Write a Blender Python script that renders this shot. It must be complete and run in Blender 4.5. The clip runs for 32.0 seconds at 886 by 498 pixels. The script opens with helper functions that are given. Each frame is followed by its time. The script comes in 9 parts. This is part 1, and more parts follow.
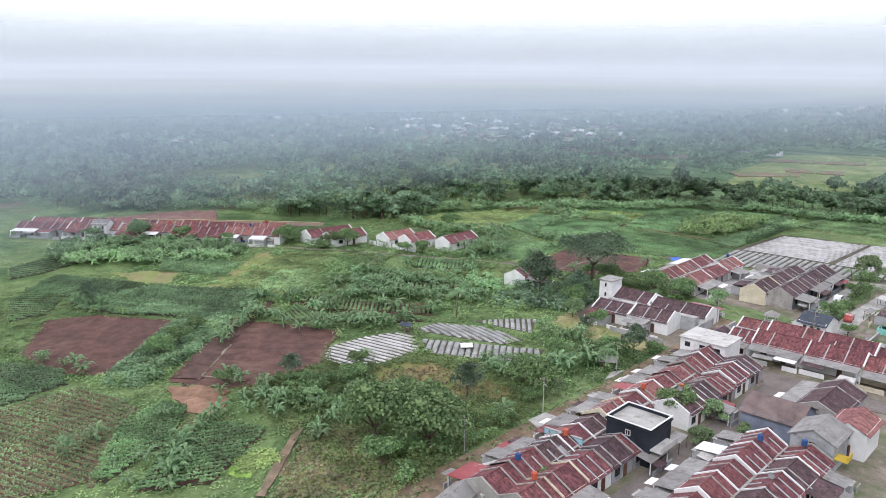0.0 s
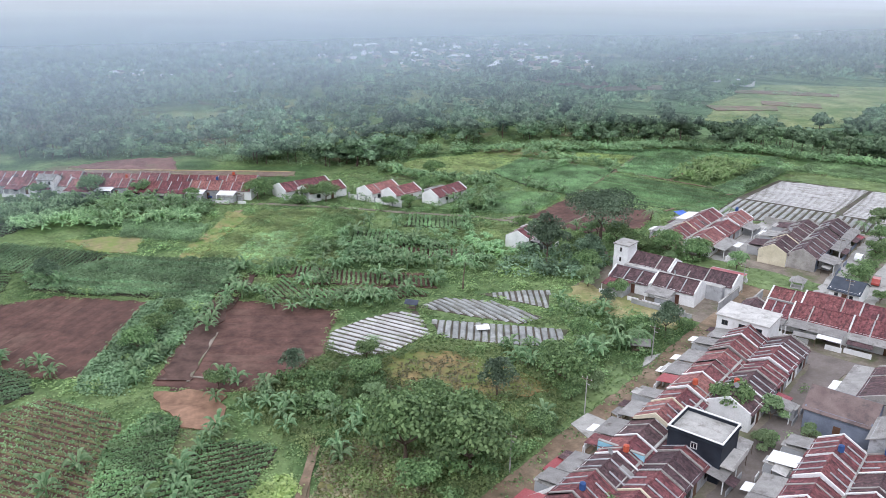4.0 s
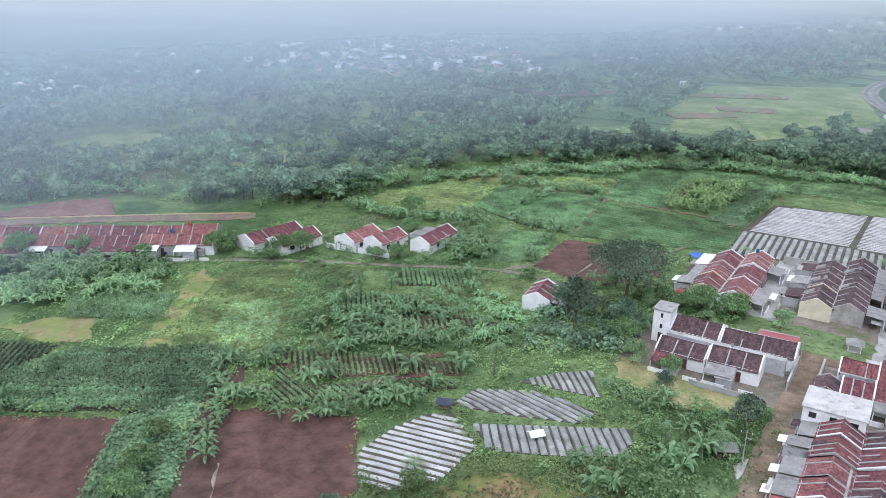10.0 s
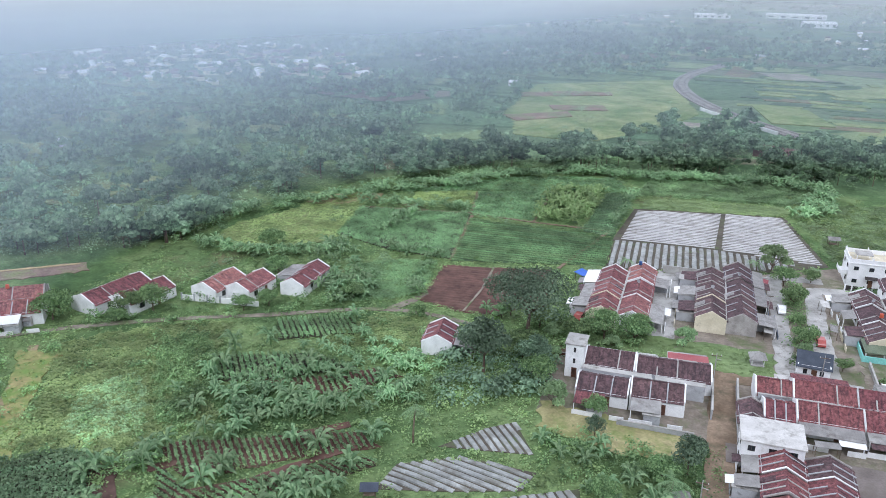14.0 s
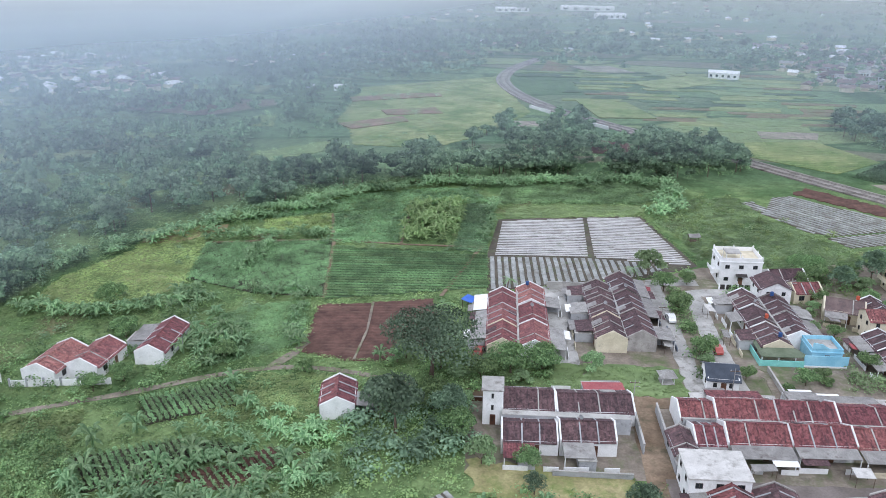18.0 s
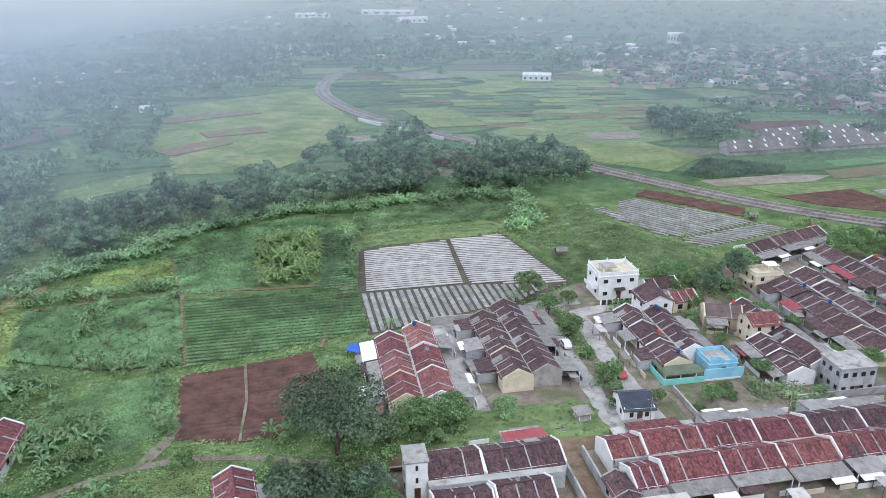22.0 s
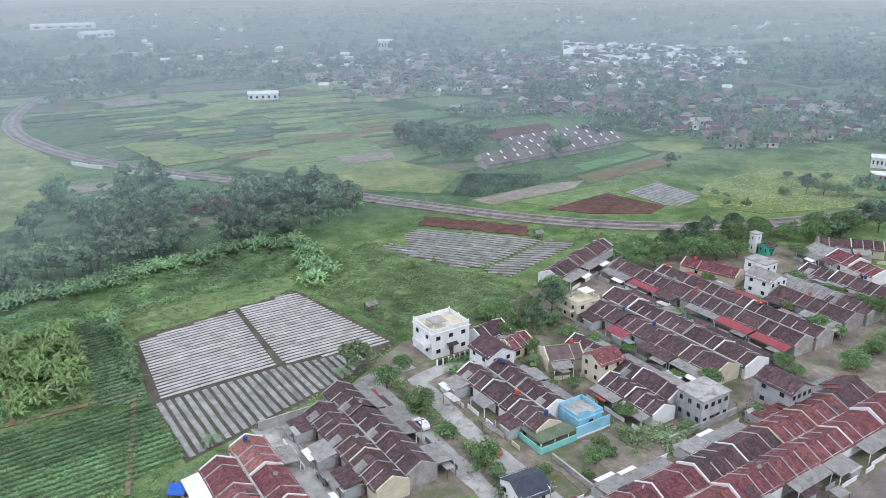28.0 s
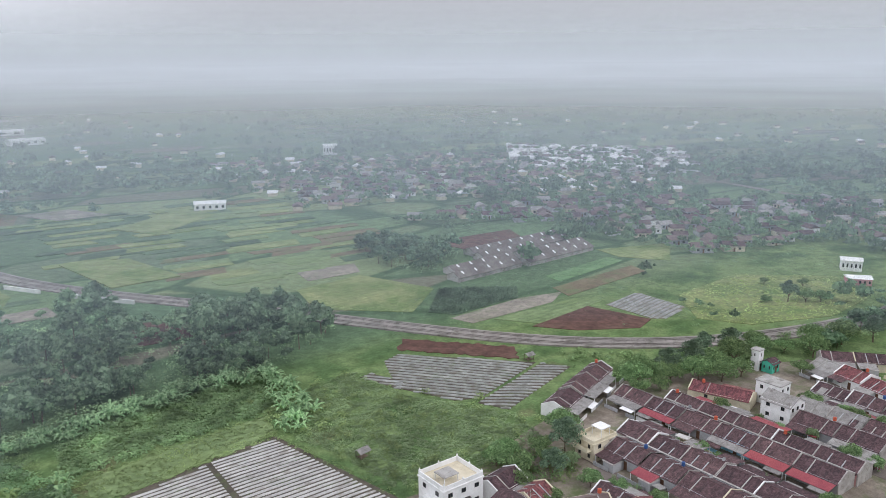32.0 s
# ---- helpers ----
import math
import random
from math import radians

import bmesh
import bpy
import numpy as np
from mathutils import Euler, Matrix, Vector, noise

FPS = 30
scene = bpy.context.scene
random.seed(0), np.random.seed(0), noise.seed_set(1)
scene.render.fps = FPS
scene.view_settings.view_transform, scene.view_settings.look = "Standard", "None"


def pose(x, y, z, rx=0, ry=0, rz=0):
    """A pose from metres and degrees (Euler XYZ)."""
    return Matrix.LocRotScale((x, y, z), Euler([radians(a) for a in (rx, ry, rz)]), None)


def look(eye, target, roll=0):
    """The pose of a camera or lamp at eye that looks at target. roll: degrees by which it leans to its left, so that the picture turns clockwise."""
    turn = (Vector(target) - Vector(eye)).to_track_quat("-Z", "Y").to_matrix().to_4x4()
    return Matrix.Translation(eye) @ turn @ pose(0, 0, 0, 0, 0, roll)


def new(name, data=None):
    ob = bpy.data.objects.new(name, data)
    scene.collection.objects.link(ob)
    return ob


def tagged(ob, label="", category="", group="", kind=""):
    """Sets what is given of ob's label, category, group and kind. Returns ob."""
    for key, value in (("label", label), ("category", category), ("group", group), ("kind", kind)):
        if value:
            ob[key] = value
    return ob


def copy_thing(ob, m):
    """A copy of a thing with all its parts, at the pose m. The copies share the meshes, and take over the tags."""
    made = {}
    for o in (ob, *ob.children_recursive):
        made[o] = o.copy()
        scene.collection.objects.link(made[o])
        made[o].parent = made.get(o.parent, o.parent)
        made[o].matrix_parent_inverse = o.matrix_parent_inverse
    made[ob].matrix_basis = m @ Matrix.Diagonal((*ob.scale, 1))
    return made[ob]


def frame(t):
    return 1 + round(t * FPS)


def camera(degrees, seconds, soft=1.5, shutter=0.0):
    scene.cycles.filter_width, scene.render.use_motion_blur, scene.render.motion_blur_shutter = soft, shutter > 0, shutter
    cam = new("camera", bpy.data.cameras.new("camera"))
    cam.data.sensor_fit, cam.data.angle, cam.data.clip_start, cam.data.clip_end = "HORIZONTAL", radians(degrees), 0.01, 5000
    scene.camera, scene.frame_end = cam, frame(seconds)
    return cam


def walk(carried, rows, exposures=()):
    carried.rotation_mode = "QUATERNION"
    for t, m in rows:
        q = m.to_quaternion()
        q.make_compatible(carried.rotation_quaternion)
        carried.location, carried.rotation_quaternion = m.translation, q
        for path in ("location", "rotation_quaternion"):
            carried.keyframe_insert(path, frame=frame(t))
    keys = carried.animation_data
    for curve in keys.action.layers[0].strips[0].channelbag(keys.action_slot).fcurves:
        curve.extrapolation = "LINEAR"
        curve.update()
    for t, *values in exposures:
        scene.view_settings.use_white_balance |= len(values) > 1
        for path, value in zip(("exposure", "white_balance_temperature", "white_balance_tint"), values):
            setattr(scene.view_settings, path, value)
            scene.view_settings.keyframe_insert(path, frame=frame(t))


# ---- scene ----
cam = camera(59.09, 32.0, 0.45)
PATH = [
    (0, look((42.74, -8.40, 58.51), (-42.39, 82.41, 28.65), 0.28)),
    (0.5, look((39.96, -7.81, 59.15), (-44.81, 83.33, 29.27), 0.40)),
    (1, look((37.16, -7.16, 59.75), (-46.41, 84.48, 28.07), 0.49)),
    (1.5, look((34.38, -6.44, 60.38), (-47.54, 85.40, 25.18), 0.67)),
    (2, look((31.54, -5.58, 60.98), (-49.10, 86.39, 23.26), 0.61)),
    (2.5, look((28.66, -4.70, 61.48), (-50.87, 87.74, 22.54), 0.62)),
    (4.5, look((17.13, -1.43, 63.97), (-57.91, 93.16, 21.47), 0.44)),
    (5, look((14.32, -0.56, 64.50), (-59.81, 94.71, 21.95), 0.36)),
    (5.5, look((11.51, 0.36, 65.05), (-61.66, 96.29, 22.28), 0.33)),
    (6, look((8.65, 1.22, 65.72), (-63.49, 97.88, 22.89), 0.28)),
    (6.5, look((5.85, 2.11, 66.47), (-65.42, 99.38, 23.54), 0.27)),
    (7, look((3.14, 3.01, 67.24), (-67.29, 100.80, 24.10), 0.22)),
    (7.5, look((0.33, 3.93, 68.01), (-69.25, 102.23, 24.65), 0.17)),
    (8, look((-2.51, 4.84, 68.72), (-71.16, 103.73, 25.24), 0.18)),
    (8.5, look((-5.39, 5.62, 69.49), (-73.00, 105.19, 25.91), 0.25)),
    (9, look((-8.29, 6.28, 70.26), (-74.88, 106.48, 26.55), 0.42)),
    (9.5, look((-11.21, 7.14, 70.96), (-76.75, 107.97, 27.11), 0.50)),
    (10, look((-14.08, 8.20, 71.68), (-78.58, 109.68, 27.78), 0.55)),
    (10.5, look((-16.97, 9.41, 72.33), (-80.51, 111.48, 28.40), 0.58)),
    (11, look((-19.85, 10.59, 72.87), (-82.30, 113.36, 29.02), 0.64)),
    (11.5, look((-22.57, 11.69, 73.31), (-82.10, 116.15, 29.40), 0.68)),
    (12, look((-25.18, 12.88, 73.72), (-80.41, 119.67, 29.80), 0.75)),
    (12.5, look((-27.75, 14.20, 74.09), (-78.26, 123.28, 30.08), 0.73)),
    (13, look((-30.28, 15.59, 74.41), (-76.31, 126.54, 30.18), 0.62)),
    (13.5, look((-32.81, 16.97, 74.74), (-74.76, 129.46, 30.36), 0.55)),
    (14, look((-35.30, 18.46, 75.14), (-73.41, 132.29, 30.67), 0.59)),
    (14.5, look((-37.77, 20.10, 75.58), (-72.20, 135.03, 30.96), 0.58)),
    (16.5, look((-46.62, 27.47, 76.97), (-66.87, 145.57, 31.96), 0.17)),
    (17, look((-48.78, 29.30, 77.32), (-65.34, 147.96, 32.28), 0.19)),
    (17.5, look((-51.01, 31.08, 77.70), (-63.82, 150.18, 32.60), 0.23)),
    (18, look((-53.29, 32.91, 78.04), (-62.30, 152.37, 32.97), 0.26)),
    (18.5, look((-55.45, 34.97, 78.36), (-60.60, 154.66, 33.31), 0.27)),
    (19, look((-57.46, 37.29, 78.50), (-58.93, 157.08, 33.43), 0.36)),
    (19.5, look((-59.26, 39.72, 78.62), (-57.09, 159.51, 33.60), 0.22)),
    (20, look((-61.04, 42.12, 78.90), (-55.21, 161.86, 34.00), 0.18)),
    (20.5, look((-62.81, 44.36, 79.26), (-53.13, 163.80, 34.27), 0.20)),
    (21, look((-64.52, 46.40, 79.76), (-50.91, 165.52, 34.92), 0.10)),
    (21.5, look((-66.19, 48.33, 80.24), (-48.72, 166.95, 35.42), 0.07)),
    (22, look((-67.61, 50.56, 80.65), (-46.27, 168.59, 35.97), -0.07)),
    (22.5, look((-68.85, 53.06, 81.05), (-43.80, 170.36, 36.36), -0.32)),
    (23, look((-70.05, 55.73, 81.41), (-41.18, 172.10, 36.61), -0.37)),
    (23.5, look((-71.40, 58.39, 81.79), (-38.66, 173.77, 37.08), -0.39)),
    (24, look((-72.74, 61.20, 82.27), (-36.08, 175.42, 37.63), -0.35)),
    (24.5, look((-74.02, 64.14, 82.68), (-33.57, 177.04, 37.94), -0.27)),
    (25, look((-75.08, 67.11, 83.08), (-30.85, 178.51, 38.18), -0.15)),
    (25.5, look((-76.02, 70.02, 83.62), (-28.11, 179.88, 38.69), -0.07)),
    (27.5, look((-79.22, 81.09, 85.70), (-17.92, 184.13, 40.87), -0.19)),
    (28, look((-79.94, 83.94, 86.23), (-16.05, 185.52, 41.69), -0.27)),
    (28.5, look((-80.64, 86.92, 86.84), (-13.75, 187.84, 45.31), -0.24)),
    (29, look((-81.31, 89.98, 87.44), (-12.38, 191.00, 49.64), -0.11)),
    (29.5, look((-81.87, 93.11, 87.99), (-11.57, 194.19, 52.98), -0.12)),
    (30, look((-82.28, 96.24, 88.41), (-10.74, 197.12, 55.39), -0.09)),
    (30.5, look((-82.56, 99.39, 88.77), (-9.89, 199.94, 57.27), -0.09)),
    (31, look((-82.64, 102.54, 89.06), (-9.08, 202.74, 58.53), -0.14)),
    (31.5, look((-82.37, 105.64, 89.25), (-7.88, 205.35, 59.35), -0.24)),
    (32, look((-81.80, 108.71, 89.42), (-6.44, 207.80, 59.66), -0.42)),
]
walk(cam, PATH, [(0, 0.20, 6000, 15), (6, 0.25, 5680, 14), (10, 0.23, 5580, 13), (13, 0.19, 5600, 13), (19, 0.13, 5650, 13), (25, 0.14, 5650, 12), (28, 0.10, 5700, 12), (30, -0.04, 5900, 13), (32, -0.10, 6050, 14)])

# The plan below is drawn in units of 1.28 m; it is brought to metres at the end.
PLAN = 1.28

# ---- world, sun, haze ----
world = bpy.data.worlds.new("sky")
scene.world = world
world.use_nodes = True
wn, wl = world.node_tree.nodes, world.node_tree.links
wn.clear()
w_out = wn.new("ShaderNodeOutputWorld")
w_bg = wn.new("ShaderNodeBackground")
w_sky = wn.new("ShaderNodeTexSky")
w_sky.sky_type = "NISHITA"
w_sky.sun_disc = False
w_sky.sun_elevation = radians(52)
w_sky.sun_rotation = radians(200)
w_sky.dust_density = 6.0
w_sky.air_density = 1.5
w_gain = wn.new("ShaderNodeMixRGB")
w_gain.blend_type = "MULTIPLY"
w_gain.inputs[0].default_value = 1.0
w_gain.inputs[2].default_value = (0.10, 0.10, 0.10, 1)
# cloud deck: pale and even, dimmer towards the misty horizon
w_co = wn.new("ShaderNodeTexCoord")
w_sep = wn.new("ShaderNodeSeparateXYZ")
w_map = wn.new("ShaderNodeMapping")
w_map.inputs["Scale"].default_value = (1, 1, 1.6)
w_noise = wn.new("ShaderNodeTexNoise")
w_noise.inputs["Scale"].default_value = 1.3
w_noise.inputs["Detail"].default_value = 5
w_add = wn.new("ShaderNodeMath")
w_add.operation = "MULTIPLY_ADD"
w_add.inputs[1].default_value = 0.04
w_ramp = wn.new("ShaderNodeValToRGB")
w_ramp.color_ramp.elements[0].position = 0.02
w_ramp.color_ramp.elements[0].color = (0.462, 0.474, 0.48, 1)
w_ramp.color_ramp.elements[1].position = 0.30
w_ramp.color_ramp.elements[1].color = (0.905, 0.908, 0.93, 1)
w_mix = wn.new("ShaderNodeMixRGB")
w_mix.inputs[0].default_value = 0.96
wl.new(w_co.outputs["Generated"], w_map.inputs["Vector"])
wl.new(w_co.outputs["Generated"], w_sep.inputs["Vector"])
wl.new(w_map.outputs["Vector"], w_noise.inputs["Vector"])
wl.new(w_noise.outputs["Fac"], w_add.inputs[0])
wl.new(w_sep.outputs["Z"], w_add.inputs[2])
wl.new(w_add.outputs["Value"], w_ramp.inputs["Fac"])
wl.new(w_sky.outputs["Color"], w_gain.inputs[1])
wl.new(w_gain.outputs["Color"], w_mix.inputs[1])
# the cloud is thinner, and so brighter, towards the north-west
w_dot = wn.new("ShaderNodeVectorMath")
w_dot.operation = "DOT_PRODUCT"
w_dot.inputs[1].default_value = (-0.66, 0.71, 0.22)
w_glow = wn.new("ShaderNodeMapRange")
w_glow.interpolation_type = "SMOOTHSTEP"
w_glow.inputs["From Min"].default_value, w_glow.inputs["From Max"].default_value = 0.35, 1.0
w_glow.inputs["To Min"].default_value, w_glow.inputs["To Max"].default_value = 1.0, 2.3
w_lit = wn.new("ShaderNodeMixRGB")
w_lit.blend_type = "MULTIPLY"
w_lit.inputs[0].default_value = 1.0
wl.new(w_co.outputs["Generated"], w_dot.inputs[0])
w_up = wn.new("ShaderNodeMath")
w_up.operation = "MULTIPLY"
w_up.use_clamp = True
w_up.inputs[1].default_value = 60.0
wl.new(w_sep.outputs["Z"], w_up.inputs[0])
w_both = wn.new("ShaderNodeMath")
w_both.operation = "MULTIPLY"
wl.new(w_dot.outputs["Value"], w_both.inputs[0])
wl.new(w_up.outputs["Value"], w_both.inputs[1])
wl.new(w_both.outputs["Value"], w_glow.inputs["Value"])
wl.new(w_ramp.outputs["Color"], w_lit.inputs[1])
wl.new(w_glow.outputs["Result"], w_lit.inputs[2])
wl.new(w_lit.outputs["Color"], w_mix.inputs[2])
wl.new(w_mix.outputs["Color"], w_bg.inputs["Color"])
w_bg.inputs["Strength"].default_value = 1.0
wl.new(w_bg.outputs["Background"], w_out.inputs["Surface"])

sun = new("sun", bpy.data.lights.new("sun", "SUN"))
sun.data.energy = 1.1
sun.data.angle = radians(14)
sun.data.color = (1.0, 0.97, 0.95)
sun.matrix_world = look((40, -60, 130), (0, 60, 0))

rnd = random.Random(11)


def hexa(code):
    """Linear colour from an sRGB hex string."""
    out = []
    for k in (0, 2, 4):
        c = int(code[k:k + 2], 16) / 255
        out.append(c / 12.92 if c < 0.04045 else ((c + 0.055) / 1.055) ** 2.4)
    return (*out, 1)


# ---- materials ----
MATS = {}


def paint(name, a, b, scale=1.0, fine=12.0, rough=0.85, bump=0.25, metal=0.0, vary=0.0, stain="", stain_scale=0.35, stain_at=0.6, wave=0.0, wave_axis="X", wave_dark=0.75, island=False, spec=0.3, cell=0.0, streak=False):
    """A weathered surface: two tones in large patches, fine grain, optional stains, ribs and a tone of its own for each object."""
    if name in MATS:
        return MATS[name]
    m = bpy.data.materials.new(name)
    m.use_nodes = True
    n, l = m.node_tree.nodes, m.node_tree.links
    bsdf = n["Principled BSDF"]
    bsdf.inputs["Roughness"].default_value = rough
    bsdf.inputs["Metallic"].default_value = metal
    bsdf.inputs["Specular IOR Level"].default_value = spec
    co = n.new("ShaderNodeTexCoord")
    big = n.new("ShaderNodeTexNoise")
    big.inputs["Scale"].default_value = scale
    big.inputs["Detail"].default_value = 5
    l.new(co.outputs["Object"], big.inputs["Vector"])
    ramp = n.new("ShaderNodeValToRGB")
    ramp.color_ramp.elements[0].position, ramp.color_ramp.elements[1].position = 0.35, 0.65
    ramp.color_ramp.elements[0].color, ramp.color_ramp.elements[1].color = hexa(a), hexa(b)
    l.new(big.outputs["Fac"], ramp.inputs["Fac"])
    colour = ramp.outputs["Color"]
    grain = n.new("ShaderNodeTexNoise")
    grain.inputs["Scale"].default_value = fine
    grain.inputs["Detail"].default_value = 3
    l.new(co.outputs["Object"], grain.inputs["Vector"])
    g = n.new("ShaderNodeMapRange")
    g.inputs["To Min"].default_value, g.inputs["To Max"].default_value = 0.72, 1.28
    l.new(grain.outputs["Fac"], g.inputs["Value"])
    mul = n.new("ShaderNodeMixRGB")
    mul.blend_type = "MULTIPLY"
    mul.inputs[0].default_value = 1
    l.new(colour, mul.inputs[1])
    l.new(g.outputs["Result"], mul.inputs[2])
    colour = mul.outputs["Color"]
    if fine < 4:
        # clods and growth a few metres across
        mid = n.new("ShaderNodeTexNoise")
        mid.inputs["Scale"].default_value = fine * 0.22
        mid.inputs["Detail"].default_value = 6
        mid.inputs["Roughness"].default_value = 0.7
        l.new(co.outputs["Object"], mid.inputs["Vector"])
        mr = n.new("ShaderNodeMapRange")
        mr.inputs["From Min"].default_value, mr.inputs["From Max"].default_value = 0.3, 0.7
        mr.inputs["To Min"].default_value, mr.inputs["To Max"].default_value = 0.68, 1.3
        l.new(mid.outputs["Fac"], mr.inputs["Value"])
        mm = n.new("ShaderNodeMixRGB")
        mm.blend_type = "MULTIPLY"
        mm.inputs[0].default_value = 1
        l.new(colour, mm.inputs[1])
        l.new(mr.outputs["Result"], mm.inputs[2])
        colour = mm.outputs["Color"]
    if stain:
        sn = n.new("ShaderNodeTexNoise")
        sn.inputs["Scale"].default_value = stain_scale
        sn.inputs["Detail"].default_value = 8
        sn.inputs["Roughness"].default_value = 0.7
        off = n.new("ShaderNodeVectorMath")
        info2 = n.new("ShaderNodeObjectInfo")
        sc = n.new("ShaderNodeVectorMath")
        sc.operation = "SCALE"
        sc.inputs["Scale"].default_value = 40
        comb = n.new("ShaderNodeCombineXYZ")
        l.new(info2.outputs["Random"], comb.inputs["X"])
        l.new(info2.outputs["Random"], comb.inputs["Y"])
        l.new(comb.outputs["Vector"], sc.inputs[0])
        l.new(co.outputs["Object"], off.inputs[0])
        l.new(sc.outputs["Vector"], off.inputs[1])
        if streak:
            run = n.new("ShaderNodeMapping")
            run.inputs["Scale"].default_value = (3.0, 0.55, 0.55)
            l.new(off.outputs["Vector"], run.inputs["Vector"])
            l.new(run.outputs["Vector"], sn.inputs["Vector"])
        else:
            l.new(off.outputs["Vector"], sn.inputs["Vector"])
        sr = n.new("ShaderNodeMapRange")
        sr.inputs["From Min"].default_value, sr.inputs["From Max"].default_value = stain_at - 0.08, stain_at + 0.08
        l.new(sn.outputs["Fac"], sr.inputs["Value"])
        sm = n.new("ShaderNodeMixRGB")
        sm.inputs[2].default_value = hexa(stain)
        l.new(sr.outputs["Result"], sm.inputs[0])
        l.new(colour, sm.inputs[1])
        colour = sm.outputs["Color"]
    height = grain.outputs["Fac"]
    if cell:
        cv = n.new("ShaderNodeTexVoronoi")
        cv.inputs["Scale"].default_value = cell
        l.new(co.outputs["Object"], cv.inputs["Vector"])
        cs = n.new("ShaderNodeSeparateColor")
        l.new(cv.outputs["Color"], cs.inputs["Color"])
        cr = n.new("ShaderNodeMapRange")
        cr.inputs["To Min"].default_value, cr.inputs["To Max"].default_value = 0.66, 1.34
        l.new(cs.outputs["Red"], cr.inputs["Value"])
        cm = n.new("ShaderNodeMixRGB")
        cm.blend_type = "MULTIPLY"
        cm.inputs[0].default_value = 1
        l.new(colour, cm.inputs[1])
        l.new(cr.outputs["Result"], cm.inputs[2])
        colour = cm.outputs["Color"]
    if wave:
        wv = n.new("ShaderNodeTexWave")
        wv.bands_direction = wave_axis
        wv.inputs["Scale"].default_value = wave
        wv.inputs["Distortion"].default_value = 0.4
        l.new(co.outputs["Object"], wv.inputs["Vector"])
        wr = n.new("ShaderNodeMapRange")
        wr.inputs["To Min"].default_value, wr.inputs["To Max"].default_value = wave_dark, 1.1
        l.new(wv.outputs["Fac"], wr.inputs["Value"])
        wm = n.new("ShaderNodeMixRGB")
        wm.blend_type = "MULTIPLY"
        wm.inputs[0].default_value = 1
        l.new(colour, wm.inputs[1])
        l.new(wr.outputs["Result"], wm.inputs[2])
        colour = wm.outputs["Color"]
        height = wv.outputs["Fac"]
    if vary:
        if island:
            src = n.new("ShaderNodeNewGeometry").outputs["Random Per Island"]
        else:
            src = n.new("ShaderNodeObjectInfo").outputs["Random"]
        vr = n.new("ShaderNodeMapRange")
        vr.inputs["To Min"].default_value, vr.inputs["To Max"].default_value = 1 - vary, 1 + vary
        l.new(src, vr.inputs["Value"])
        hs = n.new("ShaderNodeHueSaturation")
        hv = n.new("ShaderNodeMapRange")
        hv.inputs["To Min"].default_value, hv.inputs["To Max"].default_value = 0.5 - vary * 0.05, 0.5 + vary * 0.05
        l.new(src, hv.inputs["Value"])
        l.new(hv.outputs["Result"], hs.inputs["Hue"])
        l.new(vr.outputs["Result"], hs.inputs["Value"])
        l.new(colour, hs.inputs["Color"])
        colour = hs.outputs["Color"]
    l.new(colour, bsdf.inputs["Base Color"])
    if bump:
        bp = n.new("ShaderNodeBump")
        bp.inputs["Strength"].default_value = bump
        bp.inputs["Distance"].default_value = 0.05
        l.new(height, bp.inputs["Height"])
        l.new(bp.outputs["Normal"], bsdf.inputs["Normal"])
    MATS[name] = m
    return m


